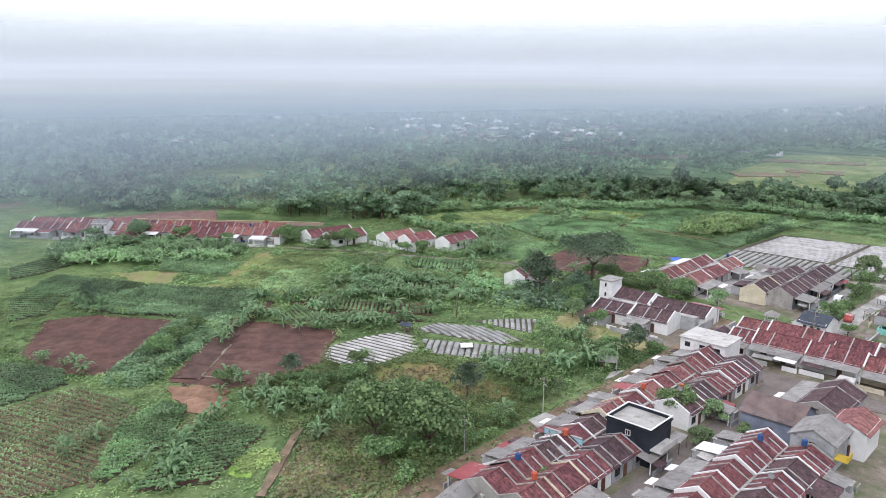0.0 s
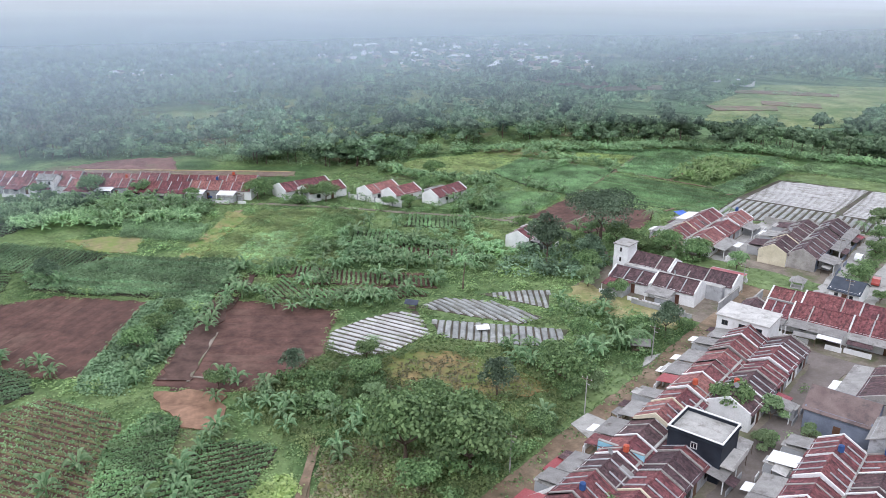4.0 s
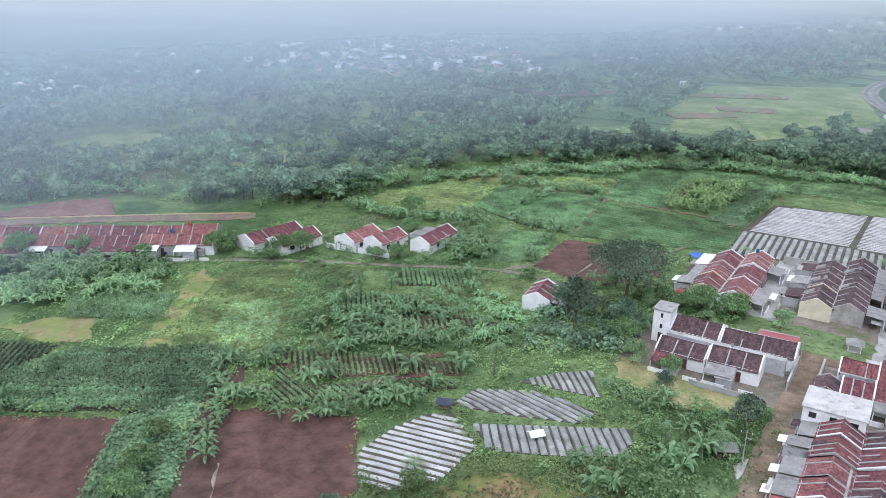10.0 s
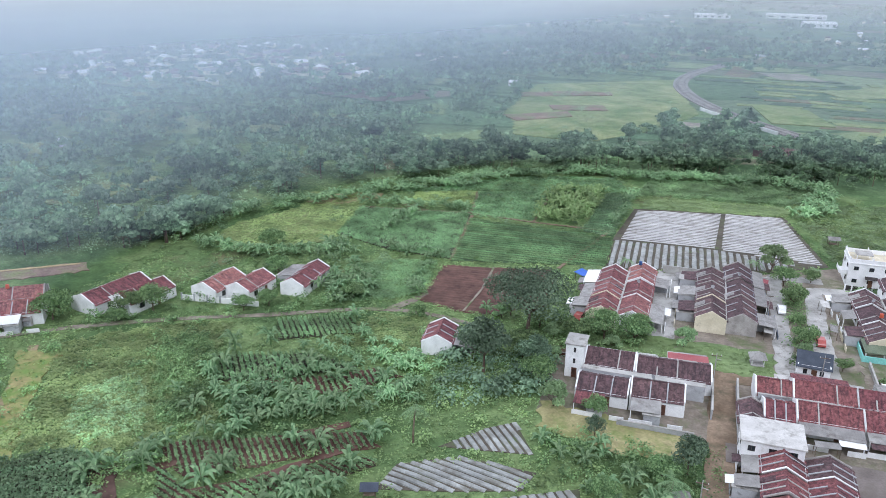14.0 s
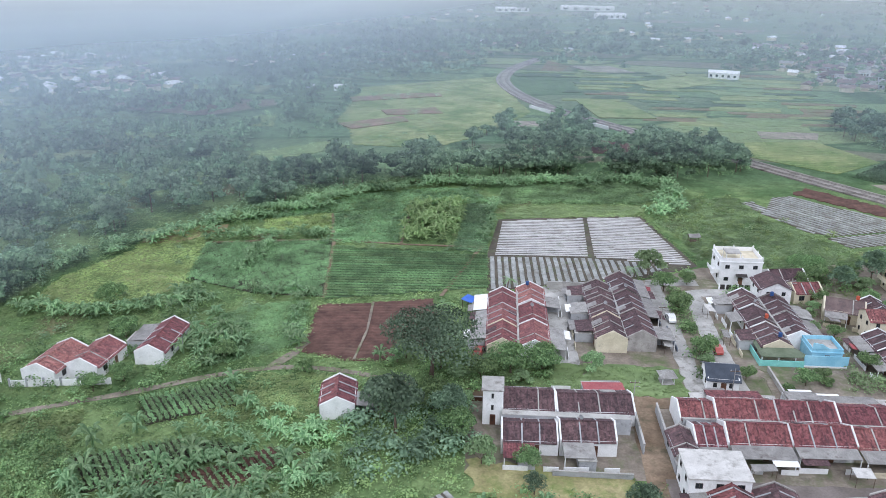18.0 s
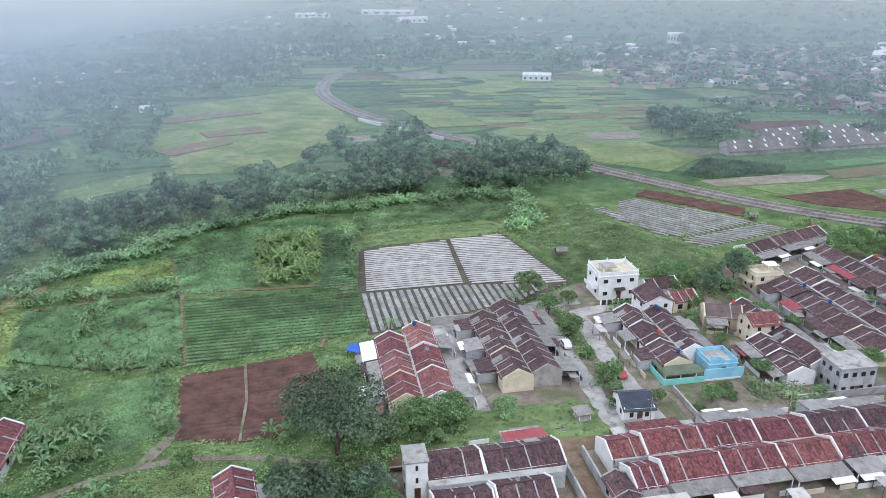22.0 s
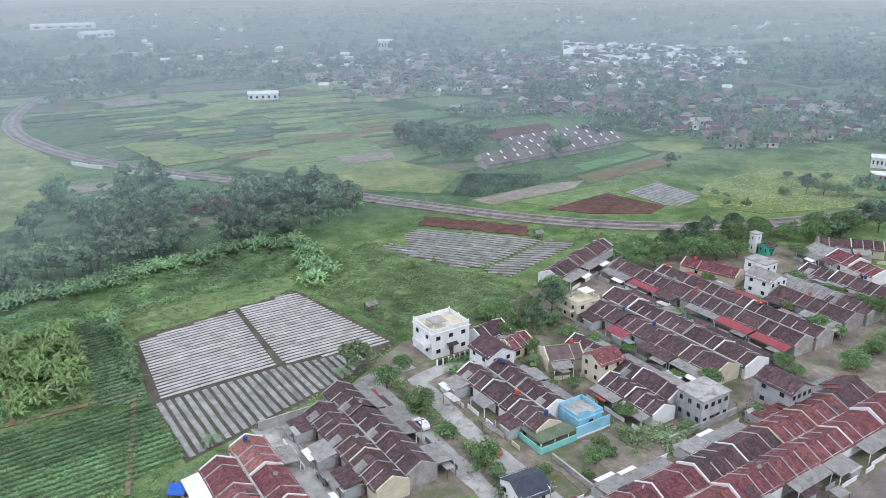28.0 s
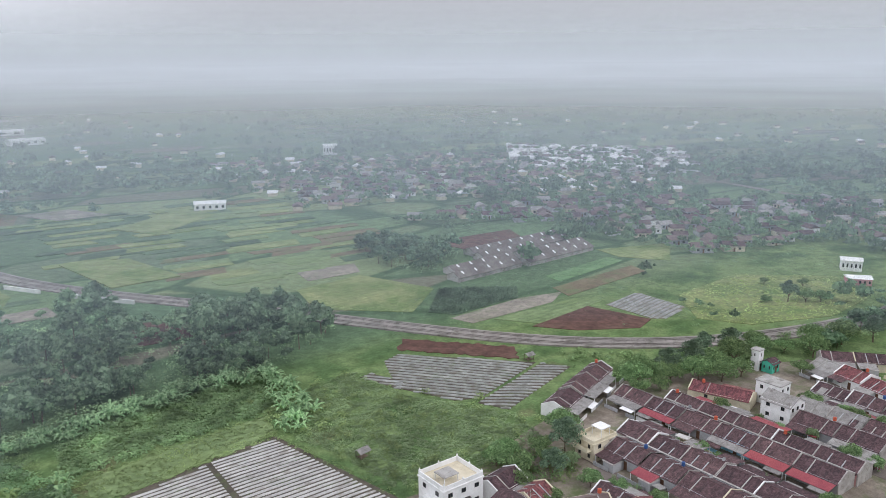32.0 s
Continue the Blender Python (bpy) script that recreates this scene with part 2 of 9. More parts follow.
def leaf(name, a, b, vary=0.25, through_light=0.3, rich=0.72):
    """Foliage: each leaf has its own tone, each plant its own cast, and some light passes through."""
    if name in MATS:
        return MATS[name]
    m = bpy.data.materials.new(name)
    m.use_nodes = True
    n, l = m.node_tree.nodes, m.node_tree.links
    bsdf = n["Principled BSDF"]
    bsdf.inputs["Roughness"].default_value = 0.65
    bsdf.inputs["Specular IOR Level"].default_value = 0.22
    geo = n.new("ShaderNodeNewGeometry")
    mix = n.new("ShaderNodeMixRGB")
    mix.inputs[1].default_value, mix.inputs[2].default_value = hexa(a), hexa(b)
    l.new(geo.outputs["Random Per Island"], mix.inputs[0])
    info = n.new("ShaderNodeObjectInfo")
    vr = n.new("ShaderNodeMapRange")
    vr.inputs["To Min"].default_value, vr.inputs["To Max"].default_value = 1 - vary, 1 + vary
    l.new(info.outputs["Random"], vr.inputs["Value"])
    hr = n.new("ShaderNodeMapRange")
    hr.inputs["To Min"].default_value, hr.inputs["To Max"].default_value = 0.488, 0.512
    l.new(info.outputs["Random"], hr.inputs["Value"])
    co = n.new("ShaderNodeTexCoord")
    pn = n.new("ShaderNodeTexNoise")
    pn.inputs["Scale"].default_value = 0.19
    pn.inputs["Detail"].default_value = 3
    l.new(co.outputs["Object"], pn.inputs["Vector"])
    pr = n.new("ShaderNodeMapRange")
    pr.inputs["From Min"].default_value, pr.inputs["From Max"].default_value = 0.3, 0.7
    pr.inputs["To Min"].default_value, pr.inputs["To Max"].default_value = 0.6, 1.4
    l.new(pn.outputs["Fac"], pr.inputs["Value"])
    wide_n = n.new("ShaderNodeTexNoise")
    wide_n.inputs["Scale"].default_value = 0.022
    wide_n.inputs["Detail"].default_value = 2
    l.new(co.outputs["Object"], wide_n.inputs["Vector"])
    wide_r = n.new("ShaderNodeMapRange")
    wide_r.inputs["From Min"].default_value, wide_r.inputs["From Max"].default_value = 0.35, 0.65
    wide_r.inputs["To Min"].default_value, wide_r.inputs["To Max"].default_value = 0.68, 1.32
    l.new(wide_n.outputs["Fac"], wide_r.inputs["Value"])
    wm = n.new("ShaderNodeMath")
    wm.operation = "MULTIPLY"
    l.new(wide_r.outputs["Result"], wm.inputs[0])
    l.new(vr.outputs["Result"], wm.inputs[1])
    vm = n.new("ShaderNodeMath")
    vm.operation = "MULTIPLY"
    l.new(wm.outputs["Value"], vm.inputs[0])
    l.new(pr.outputs["Result"], vm.inputs[1])
    hs = n.new("ShaderNodeHueSaturation")
    hs.inputs["Saturation"].default_value = 0.92 * rich
    l.new(hr.outputs["Result"], hs.inputs["Hue"])
    l.new(vm.outputs["Value"], hs.inputs["Value"])
    l.new(mix.outputs["Color"], hs.inputs["Color"])
    l.new(hs.outputs["Color"], bsdf.inputs["Base Color"])
    tr = n.new("ShaderNodeBsdfTranslucent")
    l.new(hs.outputs["Color"], tr.inputs["Color"])
    ms = n.new("ShaderNodeMixShader")
    ms.inputs[0].default_value = through_light
    l.new(bsdf.outputs["BSDF"], ms.inputs[1])
    l.new(tr.outputs["BSDF"], ms.inputs[2])
    l.new(ms.outputs["Shader"], n["Material Output"].inputs["Surface"])
    MATS[name] = m
    return m


def glass(name="window_glass"):
    if name in MATS:
        return MATS[name]
    m = bpy.data.materials.new(name)
    m.use_nodes = True
    b = m.node_tree.nodes["Principled BSDF"]
    b.inputs["Base Color"].default_value = (0.02, 0.025, 0.03, 1)
    b.inputs["Roughness"].default_value = 0.08
    b.inputs["Specular IOR Level"].default_value = 0.6
    MATS[name] = m
    return m


ROOF_RED = paint("red_clay_tiles", "774749", "8e5a59", 0.7, 9, 0.8, 0.5, vary=0.16, stain="573a3d", stain_scale=0.7, stain_at=0.54, wave=3.2, wave_dark=0.8, cell=3.2, streak=True)
ROOF_ORANGE = paint("faded_clay_tiles", "8a5654", "a1706a", 0.7, 9, 0.8, 0.5, vary=0.16, stain="72504f", stain_scale=0.7, stain_at=0.54, wave=3.2, wave_dark=0.82, cell=3.2, streak=True)
ROOF_BROWN = paint("dark_brown_tiles", "564244", "6c5455", 0.7, 9, 0.8, 0.5, vary=0.18, stain="473a3c", stain_scale=0.7, stain_at=0.54, wave=3.2, wave_dark=0.8, cell=3.2, streak=True)
FADED = paint("weathered_brown_tiles", "6a5a57", "80706b", 0.4, 6, 0.85, 0.4, vary=0.15, stain="58504e", stain_scale=0.5, stain_at=0.58)
ROOF_BLUE = paint("slate_blue_sheet", "3e444f", "4c535e", 0.6, 8, 0.6, 0.4, vary=0.1, wave=3.0)
ROOF_GREY = paint("grey_corrugated_sheet", "8a8783", "a19e99", 0.6, 8, 0.7, 0.5, vary=0.16, stain="6a625c", stain_scale=0.6, stain_at=0.62, wave=4.0, wave_dark=0.8)
ROOF_GREEN = paint("mossy_sheet", "5f6b55", "76806a", 0.6, 8, 0.7, 0.4, vary=0.1, wave=3.0)
SHEET_RED = paint("red_metal_sheet", "93434a", "a25255", 0.5, 8, 0.5, 0.3, wave=3.0, vary=0.08)
WALL_WHITE = paint("white_plaster", "dfdfdc", "efeeec", 0.5, 10, 0.85, 0.1, vary=0.05, stain="c9c7c0", stain_scale=0.9, stain_at=0.66)
PALE_ROOF = paint("pale_flat_roof", "b9b6b0", "cbc8c2", 0.5, 8, 0.8, 0.15, stain="9d9a93", stain_scale=0.8, stain_at=0.58)
WALL_CREAM = paint("cream_plaster", "c9bfa5", "dcd3bb", 0.5, 10, 0.85, 0.1, vary=0.06, stain="a79d88", stain_scale=0.7, stain_at=0.66)
WALL_GREY = paint("grey_render", "9a9b9c", "b3b4b5", 0.5, 10, 0.9, 0.15, vary=0.1, stain="7d7c7a", stain_scale=0.7, stain_at=0.62)
WALL_BLUE = paint("light_blue_paint", "86bcd2", "a3d2e2", 0.5, 10, 0.8, 0.1, stain="7da3b0", stain_at=0.66)
WALL_TEAL = paint("turquoise_paint", "7fc6bd", "97d6cc", 0.5, 10, 0.8, 0.1, stain="74a8a0", stain_at=0.66)
WALL_BLACK = paint("dark_slate_paint", "23272f", "2f343d", 0.5, 10, 0.7, 0.1)
WALL_PINK = paint("salmon_paint", "b98685", "c99a98", 0.5, 10, 0.8, 0.1, vary=0.1)
WALL_DARKGREY = paint("blue_grey_paint", "6f7684", "838a98", 0.5, 10, 0.85, 0.1, vary=0.1)
CONCRETE = paint("weathered_concrete", "9c9a94", "b6b3ad", 0.4, 6, 0.9, 0.3, stain="77736b", stain_scale=0.5, stain_at=0.6, vary=0.08)
WOOD_DOOR = paint("brown_door", "5a4032", "6d5040", 1.0, 14, 0.6, 0.2, vary=0.2)
FRAME_DARK = paint("dark_window_frame", "3a3634", "4a4542", 1.0, 14, 0.6, 0.1)
FRAME_WHITE = paint("white_window_frame", "d2d0cc", "e0deda", 1.0, 14, 0.6, 0.1)
TANK_ORANGE = paint("orange_tank", "b3543c", "c26148", 1.0, 8, 0.5, 0.05)
TANK_BLUE = paint("blue_tank", "2f4a7a", "3b5a8c", 1.0, 8, 0.5, 0.05)
TARP_BLUE = paint("blue_tarp", "2a57b0", "3a6ac4", 0.8, 5, 0.5, 0.4)
STEEL = paint("rusty_rail", "6a645d", "7d776f", 0.6, 8, 0.5, 0.1, metal=0.7)
BARK = paint("bark", "5a4c3f", "75675a", 1.2, 9, 0.95, 0.6, vary=0.2)
SOIL = paint("tilled_soil", "513b34", "654a41", 0.25, 2.2, 0.95, 0.9, stain="765e51", stain_scale=0.07, stain_at=0.6)
SOIL_LIGHT = paint("dry_soil", "7d614d", "957660", 0.15, 2.5, 0.95, 0.6, stain="7a7a50", stain_scale=0.12, stain_at=0.62)
DIRT = paint("brown_dirt", "74624f", "8f7d69", 0.2, 3.0, 0.95, 0.5, stain="5f5a45", stain_scale=0.25, stain_at=0.58)
BARE = paint("bare_dirt", "776d61", "91877a", 0.2, 3.0, 0.95, 0.5, stain="626b48", stain_scale=0.16, stain_at=0.56)
ASPHALT = paint("worn_lane", "6c645e", "827973", 0.25, 4.0, 0.9, 0.4, stain="6f675e", stain_scale=0.3, stain_at=0.58)
BALLAST = paint("track_ballast", "857f79", "9a948d", 0.2, 5.0, 0.95, 0.8, stain="5f5a52", stain_scale=0.3, stain_at=0.58)
PLASTIC = paint("silver_mulch_film", "aaa8a5", "bebcb8", 0.25, 5.0, 0.5, 0.4, stain="8a857c", stain_scale=0.3, stain_at=0.58, vary=0.1, spec=0.35)
PLASTIC_OLD = paint("grey_mulch_film", "828480", "9a9b96", 0.25, 3.5, 0.5, 0.4, stain="6f6d64", stain_scale=0.3, stain_at=0.56, vary=0.12, spec=0.35)
TURF = paint("field_turf", "65784e", "7a8b5e", 0.08, 1.5, 0.95, 0.6, stain="6f8150", stain_scale=0.05, stain_at=0.55, wave=0.14, wave_axis="Y", wave_dark=0.93)
TURF_YELLOW = paint("yellow_turf", "788254", "8c9361", 0.06, 1.5, 0.95, 0.6, stain="5d733f", stain_scale=0.06, stain_at=0.52, wave=0.13, wave_axis="Y", wave_dark=0.97)
TURF_DARK = paint("dark_turf", "4b6045", "5d7350", 0.08, 1.5, 0.95, 0.6, wave=0.16, wave_axis="Y", wave_dark=0.9)
PARTY = paint("weathered_parapet", "96918c", "b0aba5", 0.5, 8, 0.9, 0.2, stain="8a857f", stain_scale=0.8, stain_at=0.58, vary=0.12)
BED_SOIL = paint("dusty_bed_soil", "4b463d", "5f584d", 0.2, 2.5, 0.95, 0.6, stain="56603f", stain_scale=0.25, stain_at=0.6)
CROP_SOIL = paint("crop_soil", "38362c", "4a4738", 0.2, 2.5, 0.95, 0.6)
LEAF_TREE = leaf("tree_leaves", "53793d", "94b864", 0.22, 0.35, 0.84)
LEAF_WOOD = leaf("wood_leaves", "4f7449", "82a66e", 0.2, 0.42, 0.8)
LEAF_DARK = leaf("dark_tree_leaves", "4a6c47", "7b9d6b")
LEAF_BRIGHT = leaf("bright_leaves", "6f9a4c", "98bd66")
LEAF_BANANA = leaf("banana_leaves", "588648", "9abd78", 0.16, 0.38, 0.82)
LEAF_CROP = leaf("crop_leaves", "618b52", "8cb272", 0.12, rich=0.78)
LEAF_CROP2 = leaf("pale_crop_leaves", "6e9a57", "8fb66e", 0.12, rich=0.82)
LEAF_WEED = leaf("weed_leaves", "6f8c47", "96ad5c", 0.15, rich=0.86)
LEAF_YELLOW = leaf("yellow_green_leaves", "8ba653", "b3c46e", 0.15, rich=0.9)
LEAF_YOUNG = leaf("young_banana_leaves", "76a84c", "b2d47a", 0.1, 0.4, 0.85)
# paler leaves for the western woods: distance haze is put into this colour
LEAF_HAZED = leaf("hazed_wood_leaves", "5d8257", "93b582", 0.2, 0.45, 0.8)
LEAF_FAR = leaf("far_wood_leaves", "476b44", "7a9d6b", 0.1, 0.3, 0.8)
GRASS_DRY = leaf("dry_grass", "8a8450", "a39a64", 0.2)


def ground_material():
    """Meadow, scrub and a patchwork of small plots that grows clearer away from the houses."""
    m = bpy.data.materials.new("meadow_and_plots")
    m.use_nodes = True
    n, l = m.node_tree.nodes, m.node_tree.links
    bsdf = n["Principled BSDF"]
    bsdf.inputs["Roughness"].default_value = 0.95
    bsdf.inputs["Specular IOR Level"].default_value = 0.1
    co = n.new("ShaderNodeTexCoord")

    def noise_at(scale, detail=5):
        t = n.new("ShaderNodeTexNoise")
        t.inputs["Scale"].default_value = scale
        t.inputs["Detail"].default_value = detail
        l.new(co.outputs["Object"], t.inputs["Vector"])
        return t

    def ramp_of(fac, stops):
        r = n.new("ShaderNodeValToRGB")
        e = r.color_ramp.elements
        e[0].position, e[0].color = stops[0][0], hexa(stops[0][1])
        e[1].position, e[1].color = stops[-1][0], hexa(stops[-1][1])
        for p, c in stops[1:-1]:
            e.new(p).color = hexa(c)
        l.new(fac, r.inputs["Fac"])
        return r.outputs["Color"]

    near = ramp_of(noise_at(0.045, 7).outputs["Fac"], [(0.30, "3e5a30"), (0.43, "536f39"), (0.52, "6f854a"), (0.60, "5a763d"), (0.70, "7a7150")])
    mp = n.new("ShaderNodeMapping")
    mp.inputs["Rotation"].default_value = (0, 0, radians(8))
    mp.inputs["Scale"].default_value = (0.011, 0.03, 0.02)
    l.new(co.outputs["Object"], mp.inputs["Vector"])
    vo = n.new("ShaderNodeTexVoronoi")
    vo.inputs["Scale"].default_value = 1.0
    vo.inputs["Randomness"].default_value = 0.75
    l.new(mp.outputs["Vector"], vo.inputs["Vector"])
    sp = n.new("ShaderNodeSeparateColor")
    l.new(vo.outputs["Color"], sp.inputs["Color"])
    plots = ramp_of(sp.outputs["Red"], [(0.0, "4f6b45"), (0.25, "66804f"), (0.45, "55744f"), (0.6, "7d8c58"), (0.78, "5f7350"), (0.9, "75705c"), (1.0, "58744a")])
    ed = n.new("ShaderNodeTexVoronoi")
    ed.feature = "DISTANCE_TO_EDGE"
    ed.inputs["Scale"].default_value = 1.0
    ed.inputs["Randomness"].default_value = 0.75
    l.new(mp.outputs["Vector"], ed.inputs["Vector"])
    er = n.new("ShaderNodeMapRange")
    er.inputs["From Min"].default_value, er.inputs["From Max"].default_value = 0.02, 0.05
    l.new(ed.outputs["Distance"], er.inputs["Value"])
    hedge = n.new("ShaderNodeMixRGB")
    hedge.inputs[1].default_value = hexa("44603a")
    l.new(er.outputs["Result"], hedge.inputs[0])
    l.new(plots, hedge.inputs[2])
    sel = n.new("ShaderNodeSeparateXYZ")
    l.new(co.outputs["Object"], sel.inputs["Vector"])
    far = n.new("ShaderNodeMapRange")
    far.inputs["From Min"].default_value, far.inputs["From Max"].default_value = 235, 255
    l.new(sel.outputs["Y"], far.inputs["Value"])
    mixf = n.new("ShaderNodeMixRGB")
    l.new(far.outputs["Result"], mixf.inputs[0])
    l.new(near, mixf.inputs[1])
    l.new(hedge.outputs["Color"], mixf.inputs[2])
    fine = n.new("ShaderNodeMapRange")
    fine.inputs["From Min"].default_value, fine.inputs["From Max"].default_value = 0.3, 0.7
    fine.inputs["To Min"].default_value, fine.inputs["To Max"].default_value = 0.62, 1.38
    gr = noise_at(1.4, 10)
    gr.inputs["Roughness"].default_value = 0.75
    l.new(gr.outputs["Fac"], fine.inputs["Value"])
    mul = n.new("ShaderNodeMixRGB")
    mul.blend_type = "MULTIPLY"
    mul.inputs[0].default_value = 1
    l.new(mixf.outputs["Color"], mul.inputs[1])
    l.new(fine.outputs["Result"], mul.inputs[2])
    patch = n.new("ShaderNodeMapRange")
    patch.inputs["From Min"].default_value, patch.inputs["From Max"].default_value = 0.3, 0.7
    patch.inputs["To Min"].default_value, patch.inputs["To Max"].default_value = 0.66, 1.34
    pz = noise_at(0.28, 6)
    pz.inputs["Roughness"].default_value = 0.7
    l.new(pz.outputs["Fac"], patch.inputs["Value"])
    mul2 = n.new("ShaderNodeMixRGB")
    mul2.blend_type = "MULTIPLY"
    mul2.inputs[0].default_value = 1
    l.new(mul.outputs["Color"], mul2.inputs[1])
    l.new(patch.outputs["Result"], mul2.inputs[2])
    soft = n.new("ShaderNodeHueSaturation")
    soft.inputs["Saturation"].default_value = 0.84
    l.new(mul2.outputs["Color"], soft.inputs["Color"])
    l.new(soft.outputs["Color"], bsdf.inputs["Base Color"])
    bp = n.new("ShaderNodeBump")
    bp.inputs["Strength"].default_value = 0.7
    bp.inputs["Distance"].default_value = 0.4
    l.new(gr.outputs["Fac"], bp.inputs["Height"])
    l.new(bp.outputs["Normal"], bsdf.inputs["Normal"])
    return m


def haze_sheet_material():
    """Haze put into thin added sheets: clear over the estate, thicker farther out."""
    m = bpy.data.materials.new("haze_sheet")
    m.use_nodes = True
    n, l = m.node_tree.nodes, m.node_tree.links
    n.remove(n["Principled BSDF"])
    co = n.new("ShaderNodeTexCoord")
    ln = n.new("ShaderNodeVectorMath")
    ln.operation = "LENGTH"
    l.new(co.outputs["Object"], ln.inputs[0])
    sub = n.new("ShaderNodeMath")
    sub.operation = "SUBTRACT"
    sub.inputs[1].default_value = HAZE_START
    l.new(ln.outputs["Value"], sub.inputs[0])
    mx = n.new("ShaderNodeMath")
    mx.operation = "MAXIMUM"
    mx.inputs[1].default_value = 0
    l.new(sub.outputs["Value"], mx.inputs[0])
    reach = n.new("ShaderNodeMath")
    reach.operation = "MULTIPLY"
    reach.inputs[1].default_value = 1 / HAZE_LENGTH
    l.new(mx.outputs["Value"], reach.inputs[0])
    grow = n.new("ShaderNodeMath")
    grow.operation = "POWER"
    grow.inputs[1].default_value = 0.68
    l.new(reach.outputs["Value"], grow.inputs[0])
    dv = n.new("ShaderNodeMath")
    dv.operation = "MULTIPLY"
    dv.inputs[1].default_value = -1 / HAZE_SHEETS
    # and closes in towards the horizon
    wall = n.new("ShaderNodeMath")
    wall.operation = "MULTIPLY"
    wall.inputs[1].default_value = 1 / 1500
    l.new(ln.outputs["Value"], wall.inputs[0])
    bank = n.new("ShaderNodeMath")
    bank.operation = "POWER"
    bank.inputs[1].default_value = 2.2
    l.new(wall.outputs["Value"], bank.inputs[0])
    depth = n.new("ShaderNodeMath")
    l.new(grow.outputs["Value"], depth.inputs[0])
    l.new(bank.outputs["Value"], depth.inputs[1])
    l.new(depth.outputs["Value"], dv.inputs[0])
    nz = n.new("ShaderNodeTexNoise")
    nz.inputs["Scale"].default_value = 0.0022
    nz.inputs["Detail"].default_value = 3
    l.new(co.outputs["Object"], nz.inputs["Vector"])
    nr = n.new("ShaderNodeMapRange")
    nr.inputs["From Min"].default_value, nr.inputs["From Max"].default_value = 0.3, 0.7
    nr.inputs["To Min"].default_value, nr.inputs["To Max"].default_value = 0.88, 1.14
    l.new(nz.outputs["Fac"], nr.inputs["Value"])
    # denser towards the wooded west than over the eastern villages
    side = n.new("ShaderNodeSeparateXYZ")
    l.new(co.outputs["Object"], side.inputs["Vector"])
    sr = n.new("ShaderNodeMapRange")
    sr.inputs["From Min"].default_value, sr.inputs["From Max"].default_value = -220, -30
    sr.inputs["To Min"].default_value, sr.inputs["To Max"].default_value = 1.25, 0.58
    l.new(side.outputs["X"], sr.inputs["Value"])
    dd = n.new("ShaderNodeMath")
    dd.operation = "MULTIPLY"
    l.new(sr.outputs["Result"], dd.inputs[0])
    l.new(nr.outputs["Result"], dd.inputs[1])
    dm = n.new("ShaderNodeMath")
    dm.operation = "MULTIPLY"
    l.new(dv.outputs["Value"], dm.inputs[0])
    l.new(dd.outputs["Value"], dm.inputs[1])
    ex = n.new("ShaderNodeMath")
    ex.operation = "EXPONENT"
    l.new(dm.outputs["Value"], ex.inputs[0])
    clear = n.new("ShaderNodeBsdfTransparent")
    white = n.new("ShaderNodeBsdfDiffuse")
    # haze colour by distance: bluish near, neutral far out
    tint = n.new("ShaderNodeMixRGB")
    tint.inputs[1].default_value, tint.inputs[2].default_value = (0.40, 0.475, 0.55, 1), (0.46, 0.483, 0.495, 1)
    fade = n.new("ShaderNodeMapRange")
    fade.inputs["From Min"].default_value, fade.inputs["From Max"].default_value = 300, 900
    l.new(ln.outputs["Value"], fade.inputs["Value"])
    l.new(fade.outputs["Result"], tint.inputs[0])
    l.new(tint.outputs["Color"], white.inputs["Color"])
    ms = n.new("ShaderNodeMixShader")
    # the sheets thin out upwards where their far rim climbs into the sky
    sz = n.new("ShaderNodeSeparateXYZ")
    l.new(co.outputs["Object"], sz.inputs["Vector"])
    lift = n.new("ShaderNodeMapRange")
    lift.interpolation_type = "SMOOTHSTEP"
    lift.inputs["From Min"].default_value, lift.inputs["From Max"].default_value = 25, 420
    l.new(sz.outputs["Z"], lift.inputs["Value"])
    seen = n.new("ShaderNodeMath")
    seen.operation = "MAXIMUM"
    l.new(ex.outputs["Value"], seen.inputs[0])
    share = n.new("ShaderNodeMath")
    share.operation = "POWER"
    share.inputs[1].default_value = 1 / HAZE_SHEETS
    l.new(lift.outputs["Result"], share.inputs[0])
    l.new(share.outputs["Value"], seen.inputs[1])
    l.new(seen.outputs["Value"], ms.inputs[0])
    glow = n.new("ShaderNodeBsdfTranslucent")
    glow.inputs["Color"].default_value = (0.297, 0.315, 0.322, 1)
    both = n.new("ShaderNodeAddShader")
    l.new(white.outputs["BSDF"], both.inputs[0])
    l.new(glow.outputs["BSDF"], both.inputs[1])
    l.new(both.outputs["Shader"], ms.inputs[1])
    l.new(clear.outputs["BSDF"], ms.inputs[2])
    l.new(ms.outputs["Shader"], n["Material Output"].inputs["Surface"])
    return m


HAZE_START, HAZE_LENGTH, HAZE_SHEETS = 113.0, 480.0, 3

